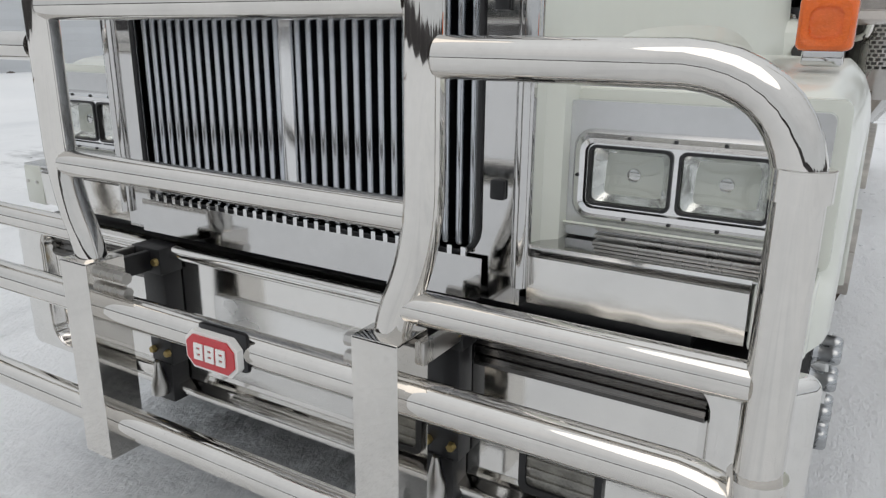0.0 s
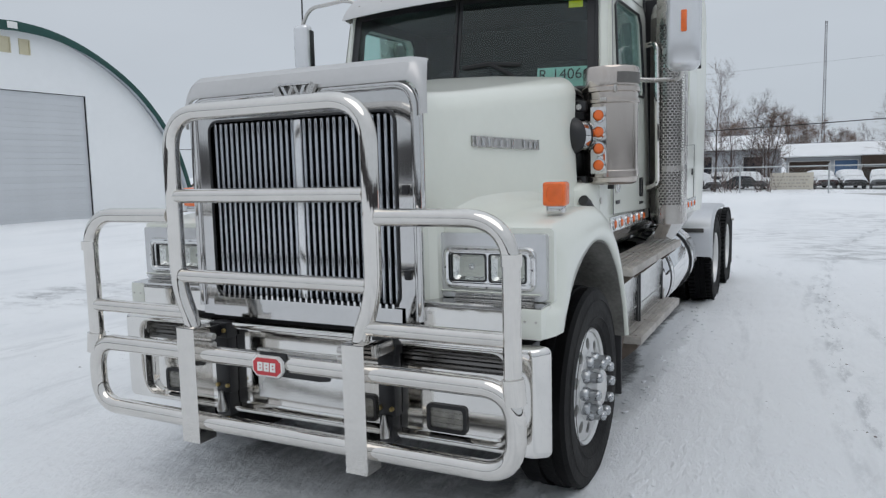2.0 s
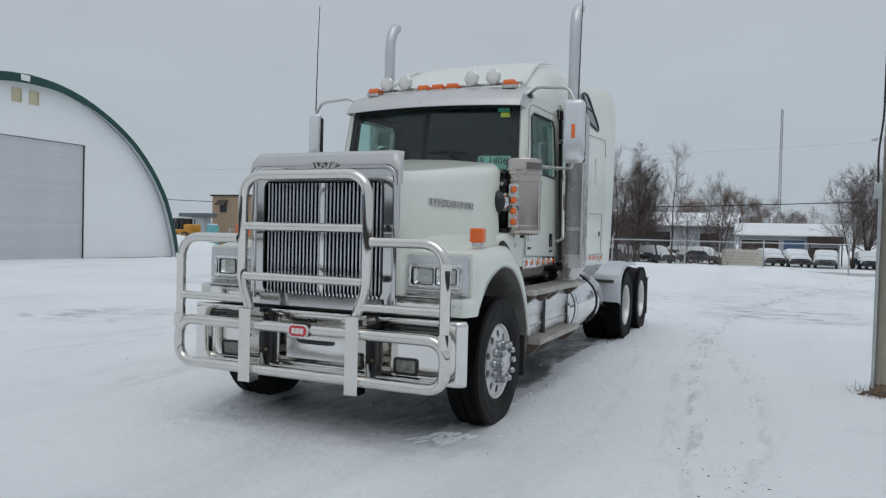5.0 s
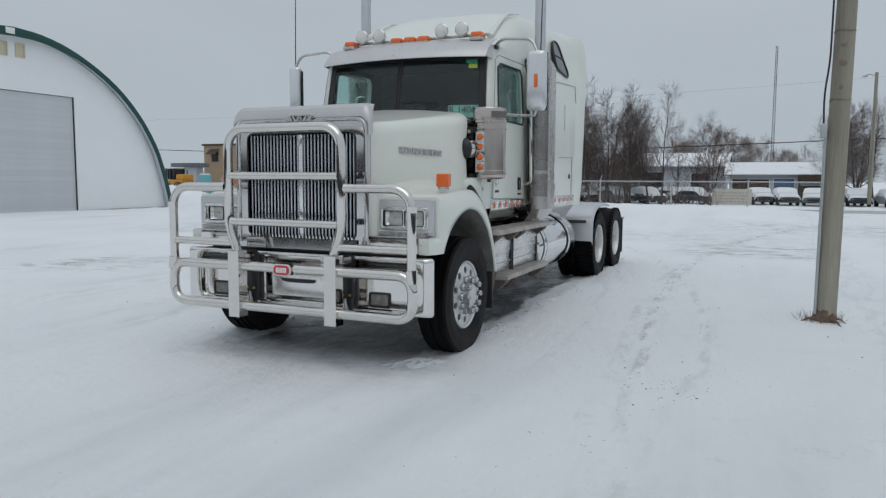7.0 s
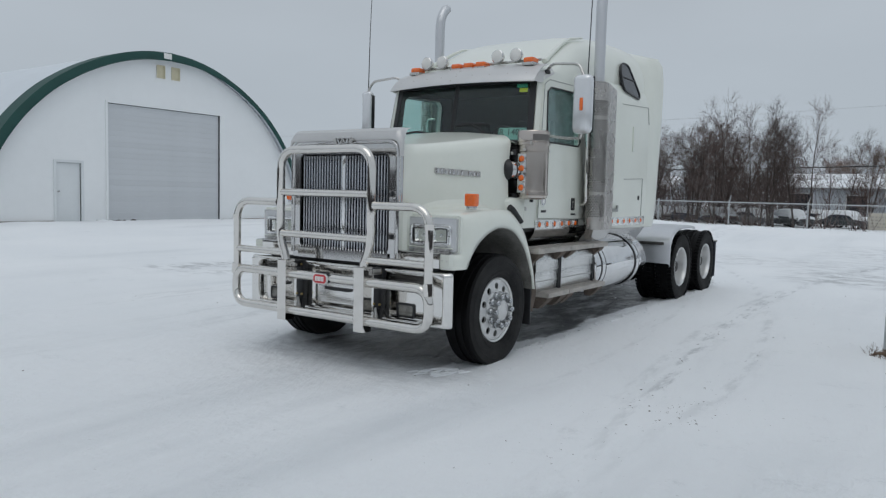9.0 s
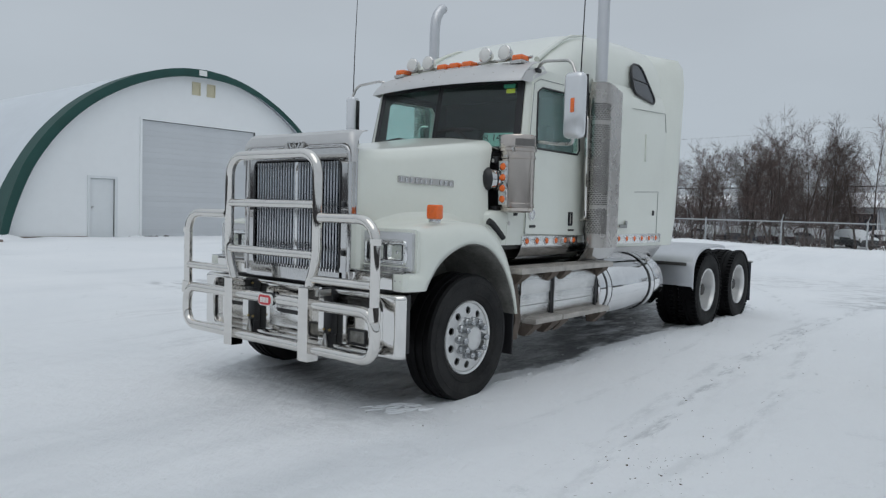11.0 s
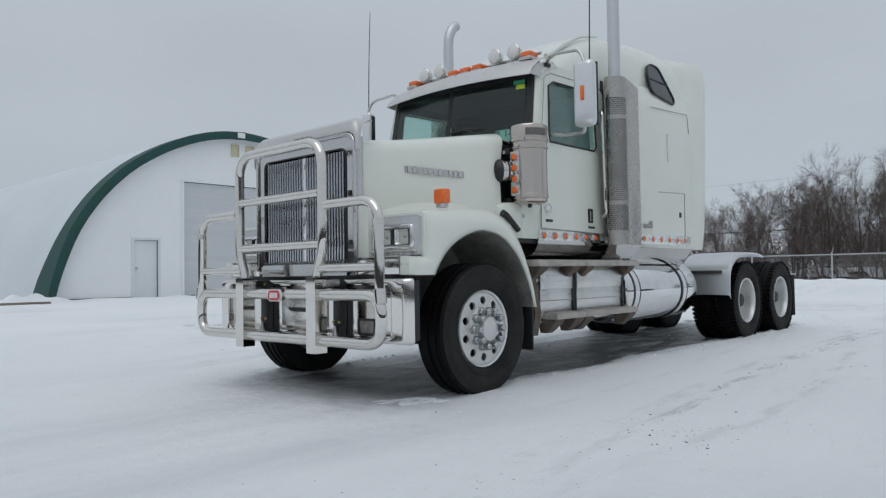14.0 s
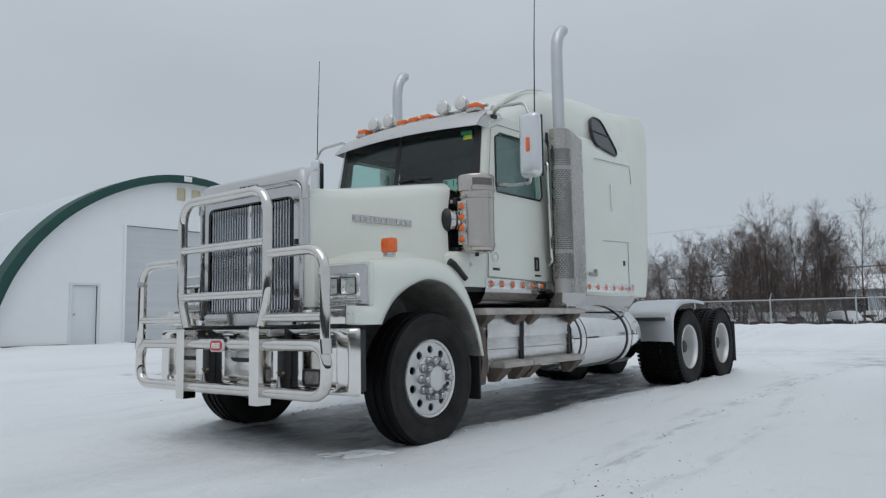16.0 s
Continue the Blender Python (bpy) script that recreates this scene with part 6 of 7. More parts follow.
# solid black block painted for the shade in the recess behind the hood
both(lambda s: part("cowl_side", flip(box(0.82, 0.89, 0.62, 1.0, 1.28, 2.12, 0.03), s), BLACK, truck, "black block standing in for the shaded intake recess behind the hood"))
part("under_skirt", box(-0.72, 0.72, 0.75, 4.2, 1.10, 1.26, 0.03), DARK, truck, "dark floor pan")

both(lambda s: part("cab_skirt", flip(thicken(skin([[(1.045, y, 1.262), (1.03, y, 1.20), (0.985, y, 1.13), (0.90, y, 1.085)] for y in (0.95, 1.5, 2.05, 2.40)]), 0.006), s), CHROME, truck, "bright curved skirt below the door"))

# windscreen in two panes
WL = lambda x, t: (x, 0.865 + 0.13 * t + 0.125 * (x / 0.95) ** 2, 2.17 + 0.69 * t)
for a, b in ((-0.945, -0.015), (0.015, 0.945)):
    sh = lambda x, t: x * (1 - 0.035 * t)
    pane = skin([[WL(sh(a + (b - a) * i / 8, t / 6), t / 6) for i in range(9)] for t in range(7)])
    g = part("windscreen", thicken(pane, 0.005), GLASS, truck, "dark tinted windscreen pane")
    g.visible_shadow = False
    lp = [WL(sh(a, 0), 0), WL(sh((a + b) / 2, 0), 0), WL(sh(b, 0), 0), WL(sh(b, 1), 1), WL(sh((a + b) / 2, 1), 1), WL(sh(a, 1), 1)]
    part("seal", tube(rounded(lp, 0.06, 5, closed=True), 0.014, 8, closed=True), BLACK, g)
    e0, e1 = (a, a + 0.055) if a < -0.5 else (b - 0.055, b)
    band = [[WL(sh(e0, t / 10), t / 10), WL(sh(e1, t / 10), t / 10)] for t in range(11)]
    part("edge_band", thicken(skin([[(x, y - 0.004, z) for x, y, z in r] for r in band]), 0.003), BLACK, g)
    tb = [[WL(sh(a + (b - a) * i / 8, t), t) for i in range(9)] for t in (0.90, 1.0)]
    part("shade_band", thicken(skin([[(x, y - 0.004, z) for x, y, z in r] for r in tb]), 0.003), BLACK, g)


def pillar(s):
    rws = []
    for t in range(7):
        q = t / 6
        x0, y0, z0 = WL(0.945 * (1 - 0.035 * q), q)
        out = 1.037 - 0.06 * max(0, z0 - 2.0)
        rws.append([(x0, y0 + 0.012, z0), (x0 + 0.03, y0 - 0.006, z0), (out - 0.02, y0 + 0.01, z0), (out, y0 + 0.05, z0), (out, y0 + 0.16, z0)])
    part("a_pillar", flip(thicken(skin(rws), 0.01), s), WHITE, truck, "white windscreen pillar")


both(pillar)
G = lambda x, z, d: (x, WL(x, (z - 2.17) / 0.69)[1] + d, z)
wp = part("wiper", tube([G(0.06, 2.35, -0.02), G(0.24, 2.365, -0.024), G(0.46, 2.345, -0.02)], 0.013, 6), BLACK, truck, "black windscreen wiper")
part("wiper_arm", tube([G(0.53, 2.20, -0.04), G(0.36, 2.31, -0.045), G(0.26, 2.36, -0.035)], 0.012, 6), BLACK, wp)
wp2 = part("wiper", tube([G(-0.80, 2.28, -0.025), G(-0.50, 2.30, -0.025), G(-0.22, 2.26, -0.025)], 0.012, 6), BLACK, truck, "black windscreen wiper")
st_ = part("windscreen_label", skin([[G(0.745, 2.70, 0.012), G(0.835, 2.70, 0.012)], [G(0.745, 2.745, 0.012), G(0.832, 2.745, 0.012)]]), YELLOW, truck, "yellow and green windscreen stickers")
part("upper_label", skin([[G(0.715, 2.750, 0.012), G(0.830, 2.750, 0.012)], [G(0.712, 2.79, 0.012), G(0.828, 2.79, 0.012)]]), GREENLBL, st_)
pp = part("stock_card", skin([[G(0.56 + 0.04 * i, z, 0.03) for i in range(10)] for z in (2.19, 2.318)]), PAPER, truck, "pale green card behind the windscreen")
fc = bpy.data.curves.new("card_text", "FONT")
fc.body, fc.size, fc.extrude = "R 1406", 0.098, 0.0005
fc.materials.append(INK)
tx = new("card_text", fc)
tx.parent = pp
tx.matrix_basis = pose(0.575, G(0.575, 2.238, 0.012)[1], 2.238, 79.3, 0, 11.6)

# visor, roof lamps
VX = [-0.965 + 0.0965 * k for k in range(21)]
vis = skin([[(x, y + 0.10 * (x / 0.96) ** 2, z - 0.015 * (x / 0.96) ** 2) for y, z in ((0.872, 2.808), (0.875, 2.825), (0.935, 2.895), (1.05, 2.985), (1.20, 3.04))] for x in VX])
visor = part("sun_visor", thicken(vis, 0.006), VISOR, truck, "stainless sun visor above the windscreen")
both(lambda s: part("visor_end", flip(thicken(skin([[(0.965, 0.975, 2.80), (0.965, 1.07, 2.90), (0.965, 1.36, 2.99)], [(0.985, 1.10, 2.79), (0.99, 1.20, 2.85), (0.985, 1.40, 2.93)]]), 0.006), s), VISOR, visor))
for k in range(9):
    x_ = -0.84 + 0.21 * k
    part("rivet", lathe([(0.0, -0.007), (0.008, -0.005), (0.009, 0.004)], 8, "y", (x_, 0.948 + 0.10 * (x_ / 0.96) ** 2, 2.90 - 0.015 * (x_ / 0.96) ** 2)), TREAD, visor)
for k in range(4):
    part("rivet", lathe([(0.0, -0.007), (0.008, -0.005), (0.009, 0.004)], 8, "y", (-0.045 + 0.012 * k, 0.90 + 0.045 * k, 2.85 + 0.04 * k)), TREAD, visor)
bar = part("lamp_bar", tube([(-0.88, 1.29, 3.075), (0.88, 1.29, 3.075)], 0.016, 10), STEEL, truck, "steel bar of roof lamps")
for x_ in (-0.80, -0.26, 0.26, 0.80):
    part("bar_foot", tube([(x_, 1.29, 2.98), (x_, 1.29, 3.075)], 0.013, 8), STEEL, bar)
for x_ in (-0.615, -0.395, 0.362, 0.597):
    l = part("work_lamp", lathe([(0.0, 0.10), (0.03, 0.095), (0.052, 0.06), (0.067, 0.01), (0.070, -0.02), (0.067, -0.028), (0.044, -0.040), (0.0, -0.046)], 24, "y", (x_, 1.235, 3.135)), COVER, bar, "round white roof work lamp")
    part("lamp_rim", lathe([(0.068, 0.004), (0.075, 0.0), (0.075, -0.02), (0.068, -0.026)], 24, "y", (x_, 1.235, 3.135)), CHROME, l)
    part("lamp_stem", tube([(x_, 1.27, 3.07), (x_ + 0.01, 1.28, 3.12)], 0.012, 8), STEEL, l)
for x_ in (-0.75, -0.165, 0.0, 0.165, 0.78):
    l = part("roof_marker", box(x_ - 0.062, x_ + 0.062, 1.16, 1.30, 3.03, 3.09, 0.02, seg=3), AMBER, truck, "amber roof marker lamp")
    part("marker_base", box(x_ - 0.07, x_ + 0.07, 1.15, 1.31, 3.0, 3.034, 0.004), STEEL, l)

# roof of cab and sleeper: one moulded shell that sweeps up to the rear
RY = (1.15, 1.40, 1.80, 2.25, 2.70, 3.20, 3.70, 4.15, 4.36, 4.46)
RT = (2.99, 3.09, 3.30, 3.51, 3.60, 3.65, 3.67, 3.66, 3.64, 3.58)
RWD = (0.955, 0.975, 0.985, 0.99, 1.02, 1.045, 1.06, 1.07, 1.06, 0.99)


def roof_row(y):
    w, zt, zs = cubic(RY, RWD, y), cubic(RY, RT, y), 2.86
    h = zt - zs
    half = []
    for k in range(15):
        a = radians(90 * k / 14)
        e = 0.5 if h < 0.3 else 0.36
        half.append((w * math.cos(a) ** e if k < 14 else 0.0, zs + h * math.sin(a) ** 0.72))
    return [(x, y, z) for x, z in half] + [(-x, y, z) for x, z in half[-2::-1]]


yy = [1.15 + (4.46 - 1.15) * k / 44 for k in range(45)]
roof = part("roof", skin([roof_row(y) for y in yy]), WHITE, truck, "white moulded high roof")
both(lambda s: part("roof_crest", flip(tube([(0.83, 1.45, 3.085), (0.80, 1.75, 3.255), (0.775, 2.0, 3.385), (0.765, 2.2, 3.47), (0.79, 2.5, 3.53)], 0.030, 12, r2=0.012), s), WHITE, roof))
part("roof_rear", sheet([(p[0], p[2]) for p in roof_row(4.46)], [], 0.02, lambda u, v, w: (u, 4.45 + w, v)), WHITE, roof)


def sleeper():
    # body from the door gap to the rear wall
    rows = []
    for y, w in ((2.30, 1.09), (2.36, 1.115), (2.6, 1.14), (3.2, 1.165), (4.2, 1.165), (4.33, 1.155), (4.40, 1.11), (4.42, 1.03)):
        half = [(w - 0.02, 1.20), (w, 1.30), (w, 2.2), (w - 0.005, 2.7), (w - 0.03, 2.86), (w - 0.09, 3.02)]
        rows.append(half)
    for s in (1, -1):
        ys = (2.30, 2.36, 2.6, 3.2, 4.2, 4.33, 4.40, 4.42)
        sk = skin([[(s * x, y, z) for x, z in h] for y, h in zip(ys, rows)])
        b = part("sleeper_side", thicken(sk, 0.01), WHITE, truck, "white sleeper side")
        X = lambda z: 1.168 if z < 2.75 else 1.168 - 0.25 * (z - 2.75)
        # seams, hatch, vent and step line
        part("hatch_seam", tube([(s * X(1.84), 3.12, 1.835), (s * X(1.8), 3.79, 1.86), (s * X(1.5), 3.78, 1.33)], 0.004, 6), SEAM, b)
        part("hatch_latch", box(s * 1.16, s * 1.176, 3.640, 3.685, 1.57, 1.63, 0.006), BLACK, b, "small black hatch latch")
        part("body_line", tube([(s * X(2.8), 3.0, 2.775), (s * X(2.8), 3.94, 2.825), (s * X(2.2), 3.955, 2.6)], 0.004, 6), SEAM, b)
        part("vent_fin", box(s * 1.160, s * 1.180, 3.36, 3.40, 2.20, 2.52, 0.006), WHITE, b)
        part("sleeper_badge", box(s * 1.163, s * 1.172, 2.76, 2.95, 1.42, 1.46, 0.003), SEAM, b, "small silver badge, unreadable")
        part("sleeper_badge", box(s * 1.163, s * 1.172, 2.90, 2.95, 1.46, 1.50, 0.003), SEAM, b)
        st = part("sleeper_strip", box(s * 1.135, s * 1.170, 2.62, 3.92, 1.244, 1.352, 0.004), BRUSHED, truck, "bright strip of marker lamps below the sleeper")
        for k in range(6):
            l = part("marker_lamp", lathe([(0.0, 0.020), (0.020, 0.016), (0.029, 0.005), (0.030, -0.004)], 18, "x", (s * 1.170, 2.735 + 0.204 * k, 1.299)), AMBER, st, "round amber marker lamp")
            part("lamp_bezel", lathe([(0.030, 0.008), (0.037, 0.006), (0.040, -0.002)], 18, "x", (s * 1.170, 2.735 + 0.204 * k, 1.299)), CHROME, l)
        sk2 = skin([[(s * 1.15, y, 1.205), (s * 1.02, y + 0.02, 1.03)] for y in (2.02, 2.40, 3.2, 4.0)])
        part("lower_fairing", thicken(sk2, 0.006), CHROME, truck, "bright fairing below the sleeper")
        # rounded side window on the slope of the roof
        loop = rounded([(3.11, 2.965, 0), (3.13, 3.22, 0), (3.22, 3.33, 0), (3.46, 3.34, 0), (3.69, 2.97, 0), (3.63, 2.90, 0)], 0.08, 4, closed=True)
        RX = lambda v: 1.145 - 0.25 * (v - 2.85)
        wnd = part("sleeper_window", sheet([(p.x, p.y) for p in loop], [], 0.02, lambda u, v, w: (s * (RX(v) - w), u, v)), DARKGLASS, truck, "dark rounded sleeper window")
        part("window_seal", tube([(s * (RX(p.y) + 0.002), p.x, p.y) for p in loop], 0.012, 8, closed=True), BLACK, wnd)
        part("window_bar", tube([(s * (RX(3.14) + 0.004), 3.11, 3.14), (s * (RX(3.14) + 0.004), 3.60, 3.14)], 0.008, 6), BLACK, wnd)
    LE = [(1.168, 3.86, 1.21), (1.169, 3.88, 1.5), (1.170, 3.90, 2.2), (1.166, 3.92, 2.75), (1.12, 3.96, 3.0), (1.06, 3.90, 3.25), (0.99, 3.82, 3.42), (0.90, 3.76, 3.53), (0.76, 3.72, 3.60)]
    RE = [(1.18, 4.26, 1.21), (1.195, 4.31, 1.5), (1.198, 4.37, 2.2), (1.198, 4.41, 2.75), (1.196, 4.44, 3.0), (1.19, 4.46, 3.25), (1.165, 4.46, 3.45), (1.11, 4.43, 3.56), (0.90, 4.43, 3.62)]
    for s in (1, -1):
        rws = []
        for (a, b, c), (d, e, f) in zip(LE, RE):
            rws.append([(s * (a + (d - a) * t * t + 0.001 - (0.014 + 0.045 * max(0.0, min(1.0, (c - 2.75) / 0.2))) * max(0.0, 1 - t / 0.3)), b + (e - b) * t, c + (f - c) * t) for t in (0.0, 0.08, 0.3, 0.55, 0.8, 0.95)] + [(s * (d - 0.02), e + 0.015, f), (s * (d - 0.12), e + 0.02, f - 0.01)])
        part("side_extender", thicken(skin(rws), 0.003), WHITE, truck, "white side extender behind the sleeper")
    part("rear_wall", box(-1.05, 1.05, 4.38, 4.41, 1.20, 3.3, 0.01), WHITE, truck)
    part("front_bulkhead", box(-1.08, 1.08, 2.29, 2.31, 1.22, 2.95), BLACK, truck, "dark gap between cab and sleeper")


sleeper()


# air cleaner

def elbow_dome():
    # rounded rubber end that turns down into the hood side
    bm = lathe([(0.0, -0.072), (0.05, -0.068), (0.082, -0.054), (0.100, -0.032), (0.109, -0.006), (0.110, 0.004), (0.0, 0.004)], 26, "z", (0, 0, 0))
    turn = Vector((0.476, 0.879, 0.0)).to_track_quat("Z", "Y").to_matrix().to_4x4()
    bmesh.ops.transform(bm, matrix=Matrix.Translation((0.915, 0.547, 1.85)) @ turn, verts=bm.verts)
    return bm


def air_cleaner(s):
    ax, ay = s * 1.095, 0.755
    pr = [(0.0, 1.555), (0.13, 1.56), (0.155, 1.575), (0.158, 1.60), (0.165, 1.605), (0.165, 1.64), (0.160, 1.645), (0.160, 2.035), (0.168, 2.04), (0.168, 2.058), (0.160, 2.062), (0.160, 2.10), (0.172, 2.105), (0.172, 2.13), (0.163, 2.135), (0.168, 2.235), (0.160, 2.25), (0.0, 2.256)]
    a = part("air_cleaner", lathe(pr, 48, "z", (ax, ay, 0)), CLEANER, truck, "round stainless air cleaner")
    plate = part("lamp_plate", box(s * 1.015 - 0.0, s * 1.11, 0.583, 0.60, 1.625, 2.015, 0.003), CHROME, a)
    for k in range(4):
        z_ = 1.675 + 0.0965 * k
        l = part("marker_lamp", lathe([(0.0, -0.022), (0.022, -0.018), (0.031, -0.006), (0.032, 0.004)], 20, "y", (s * 1.065, 0.580, z_)), AMBER, a, "round amber marker lamp")
        part("lamp_bezel", lathe([(0.032, -0.008), (0.041, -0.006), (0.043, 0.003)], 20, "y", (s * 1.065, 0.580, z_)), CHROME, l)
    part("band_clamp", box(ax - 0.02, ax + 0.02, ay - 0.19, ay - 0.165, 2.045, 2.065, 0.004), STEEL, a)
    arc = [radians(-64 + 70 * k / 12) for k in range(13)]
    part("vent_label", thicken(skin([[(ax + s * 0.1705 * math.cos(b), ay + 0.1705 * math.sin(b), z) for b in arc] for z in (2.150, 2.212)]), 0.002), DARKSTEEL, a, "dark label round the cleaner")
    part("latch_clip", box(ax + s * 0.06, ax + s * 0.075, ay - 0.185, ay - 0.150, 2.095, 2.135, 0.004), STEEL, a)
    part("drain", tube([(ax, ay, 1.53), (ax, ay, 1.56)], 0.02, 10), BLACK, a)
    el = part("intake_elbow", flip(elbow_dome(), s), BLACK, truck, "black rubber intake elbow")
    part("elbow_clamp", flip(tube([(0.915, 0.547, 1.85), (0.94, 0.593, 1.85)], 0.104, 26), s), CHROME, el, "chrome band clamp")
    part("clamp_neck", flip(tube([(0.94, 0.593, 1.85), (0.95, 0.611, 1.85)], 0.098, 26), s), BLACK, el)
    part("elbow_clamp", flip(tube([(0.95, 0.611, 1.85), (0.975, 0.655, 1.85)], 0.102, 26), s), CHROME, el)
    part("inlet_neck", flip(tube([(0.975, 0.655, 1.85), (1.02, 0.73, 1.85)], 0.095, 26), s), STEEL, el)
    for z_ in (1.585, 2.03):
        part("mount", flip(box(0.915, 0.985, 0.60, 0.70, z_ - 0.035, z_ + 0.03, 0.014), s), BLACK, a)
        part("mount_bolt", flip(tube([(0.945, 0.585, z_ - 0.01), (0.945, 0.61, z_ - 0.01)], 0.018, 8), s), STEEL, a)


both(air_cleaner)


def mirror(s):
    wd_ = 0.0 if s > 0 else 0.03
    bm = box(1.355 + wd_, 1.560 - wd_, 1.06 + wd_, 1.19, 2.245, 2.845, 0.055 - 0.5 * wd_, seg=4)
    m = part("mirror", flip(bm, s), MIRRORBACK, truck, "bright door mirror shell")
    part("mirror_glass", flip(box(1.375 + wd_, 1.540 - wd_, 1.189, 1.195, 2.28, 2.805, 0.002), s), MIRROR, m)
    part("rim", flip(box(1.36 + wd_, 1.555 - wd_, 1.175, 1.188, 2.26, 2.83, 0.004) if s > 0 else box(1.352 + wd_, 1.40, 1.125, 1.188, 2.29, 2.80, 0.01), s), BLACK, m)
    if s > 0:
        part("marker", flip(box(1.450, 1.485, 1.045, 1.063, 2.475, 2.605, 0.007), s), AMBER, m, "amber mirror marker")
    part("upper_arm", flip(tube(rounded([(0.96, 1.25, 2.93), (1.05, 1.2, 3.0), (1.39, 1.15, 2.965), (1.45, 1.13, 2.84)], 0.06), 0.015, 10), s), STEEL, m)
    part("lower_arm", flip(tube(rounded([(1.04, 1.18, 2.24), (1.27, 1.15, 2.205), (1.44, 1.13, 2.20), (1.45, 1.12, 2.26)], 0.05), 0.015, 10), s), STEEL, m)
    part("arm_bracket", flip(box(0.955, 1.0, 1.20, 1.28, 2.905, 2.945, 0.01), s), BLACK, m)
    part("aerial", flip(tube([(1.48, 1.17, 2.84), (1.485, 1.19, 3.50), (1.49, 1.22, 4.06)], 0.0065, 6, r2=0.0035), s), BLACK, m, "thin whip aerial")


both(mirror)


def stack(s):
    cx, cy = (1.175 if s > 0 else -1.105), 2.17
    body = part("muffler", lathe([(0.0, 1.20), (0.09, 1.21), (0.112, 1.26), (0.115, 1.30), (0.115, 2.80), (0.10, 2.86), (0.065, 2.90)], 28, "z", (cx, cy, 0)), STEEL, truck, "stainless upright muffler")
    pipe = [(cx, cy, 2.80), (cx, cy, 3.80), (cx, cy + 0.02, 3.93), (cx, cy + 0.09, 4.03), (cx, cy + 0.15, 4.07)]
    part("exhaust_pipe", tube(rounded(pipe, 0.14, 6), 0.062, 20), PIPE, body, "exhaust stack with curved tip")
    # heat shield: a bent sheet, its front perforated
    sec = [(1.112, 2.11), (1.125, 2.045), (1.165, 2.0), (1.215, 1.99), (1.27, 2.015), (1.308, 2.07), (1.322, 2.14), (1.318, 2.22), (1.308, 2.32), (1.300, 2.43)]
    cs = [Vector((x, y, 0)) for x, y in sec]
    ln = [0.0]
    for p0, p1 in zip(cs, cs[1:]):
        ln.append(ln[-1] + (p1 - p0).length)

    def at(u, z):
        """A point of the sheet, u metres along its section."""
        u = max(0.0, min(ln[-1], u))
        return Vector((s * cubic(ln, [p.x for p in cs], u), cubic(ln, [p.y for p in cs], u), z))

    top = lambda u: 2.915 - 0.05 * max(0.0, (u - 0.30) / 0.3)
    ua, ub = 0.115, 0.365
    us = [ln[-1] * k / 24 for k in range(25)]
    sh = part("heat_shield", thicken(skin([[at(u, z) for u in us] for z in (1.22, 1.36)]), 0.003), SHIELD, body, "perforated stainless heat shield")
    part("shield_top", thicken(skin([[at(u, 2.70) for u in us], [at(u, top(u)) for u in us]]), 0.003), SHIELD, sh)
    for u0, u1 in ((0.0, ua), (ub, ln[-1])):
        part("shield_edge", thicken(skin([[at(u0 + (u1 - u0) * k / 8, z) for k in range(9)] for z in (1.36, 2.70)]), 0.003), SHIELD, sh)
    per = bmesh.new()
    cols, lines = 8, 68
    du = (ub - ua) / cols

    def patch(u0, u1, z0, z1):
        u0, u1 = max(ua, u0), min(ub, u1)
        if u1 > u0:
            per.faces.new([per.verts.new(at(u, z)) for u, z in ((u0, z0), (u1, z0), (u1, z1), (u0, z1))])

    for j in range(lines):
        z0, z1 = 1.36 + 1.34 * j / lines, 1.36 + 1.34 * (j + 1) / lines
        zm = z0 + 0.0066
        for c in range(cols):
            patch(ua + du * c, ua + du * (c + 1), z0, zm)
        if j in (13, 14, 57, 58):
            for c in range(cols):
                patch(ua + du * c, ua + du * (c + 1), zm, z1)
            continue
        for c in range(-1, cols + 1):
            u = ua + du * (c + (0.5 if j % 2 else 0.0))
            patch(u, u + du * 0.32, zm, z1)
    part("perforated_panel", per, SHIELD, sh)
    # dark sleeve added round the muffler, standing in for shade behind the holes
    part("inner_dark", lathe([(0.1165, 1.30), (0.1175, 1.31), (0.1175, 2.76), (0.1165, 2.77)], 24, "z", (cx, cy, 0)), DARKSTEEL, sh)
    part("grab_handle", flip(tube(rounded([(1.05, 2.05, 2.57), (1.135, 1.975, 2.57), (1.15, 1.985, 1.52), (1.06, 2.05, 1.50)], 0.05), 0.019, 10), s), TUBE, truck, "steel grab handle beside the door")
    part("shield_foot", flip(thicken(skin([[(1.14, 2.02, 1.22), (1.25, 2.0, 1.22), (1.32, 2.12, 1.22), (1.30, 2.42, 1.22)], [(1.10, 2.08, 1.10), (1.19, 2.08, 1.10), (1.24, 2.16, 1.10), (1.22, 2.40, 1.10)]]), 0.003), s), CHROME, body, "bright cone below the heat shield")


both(stack)


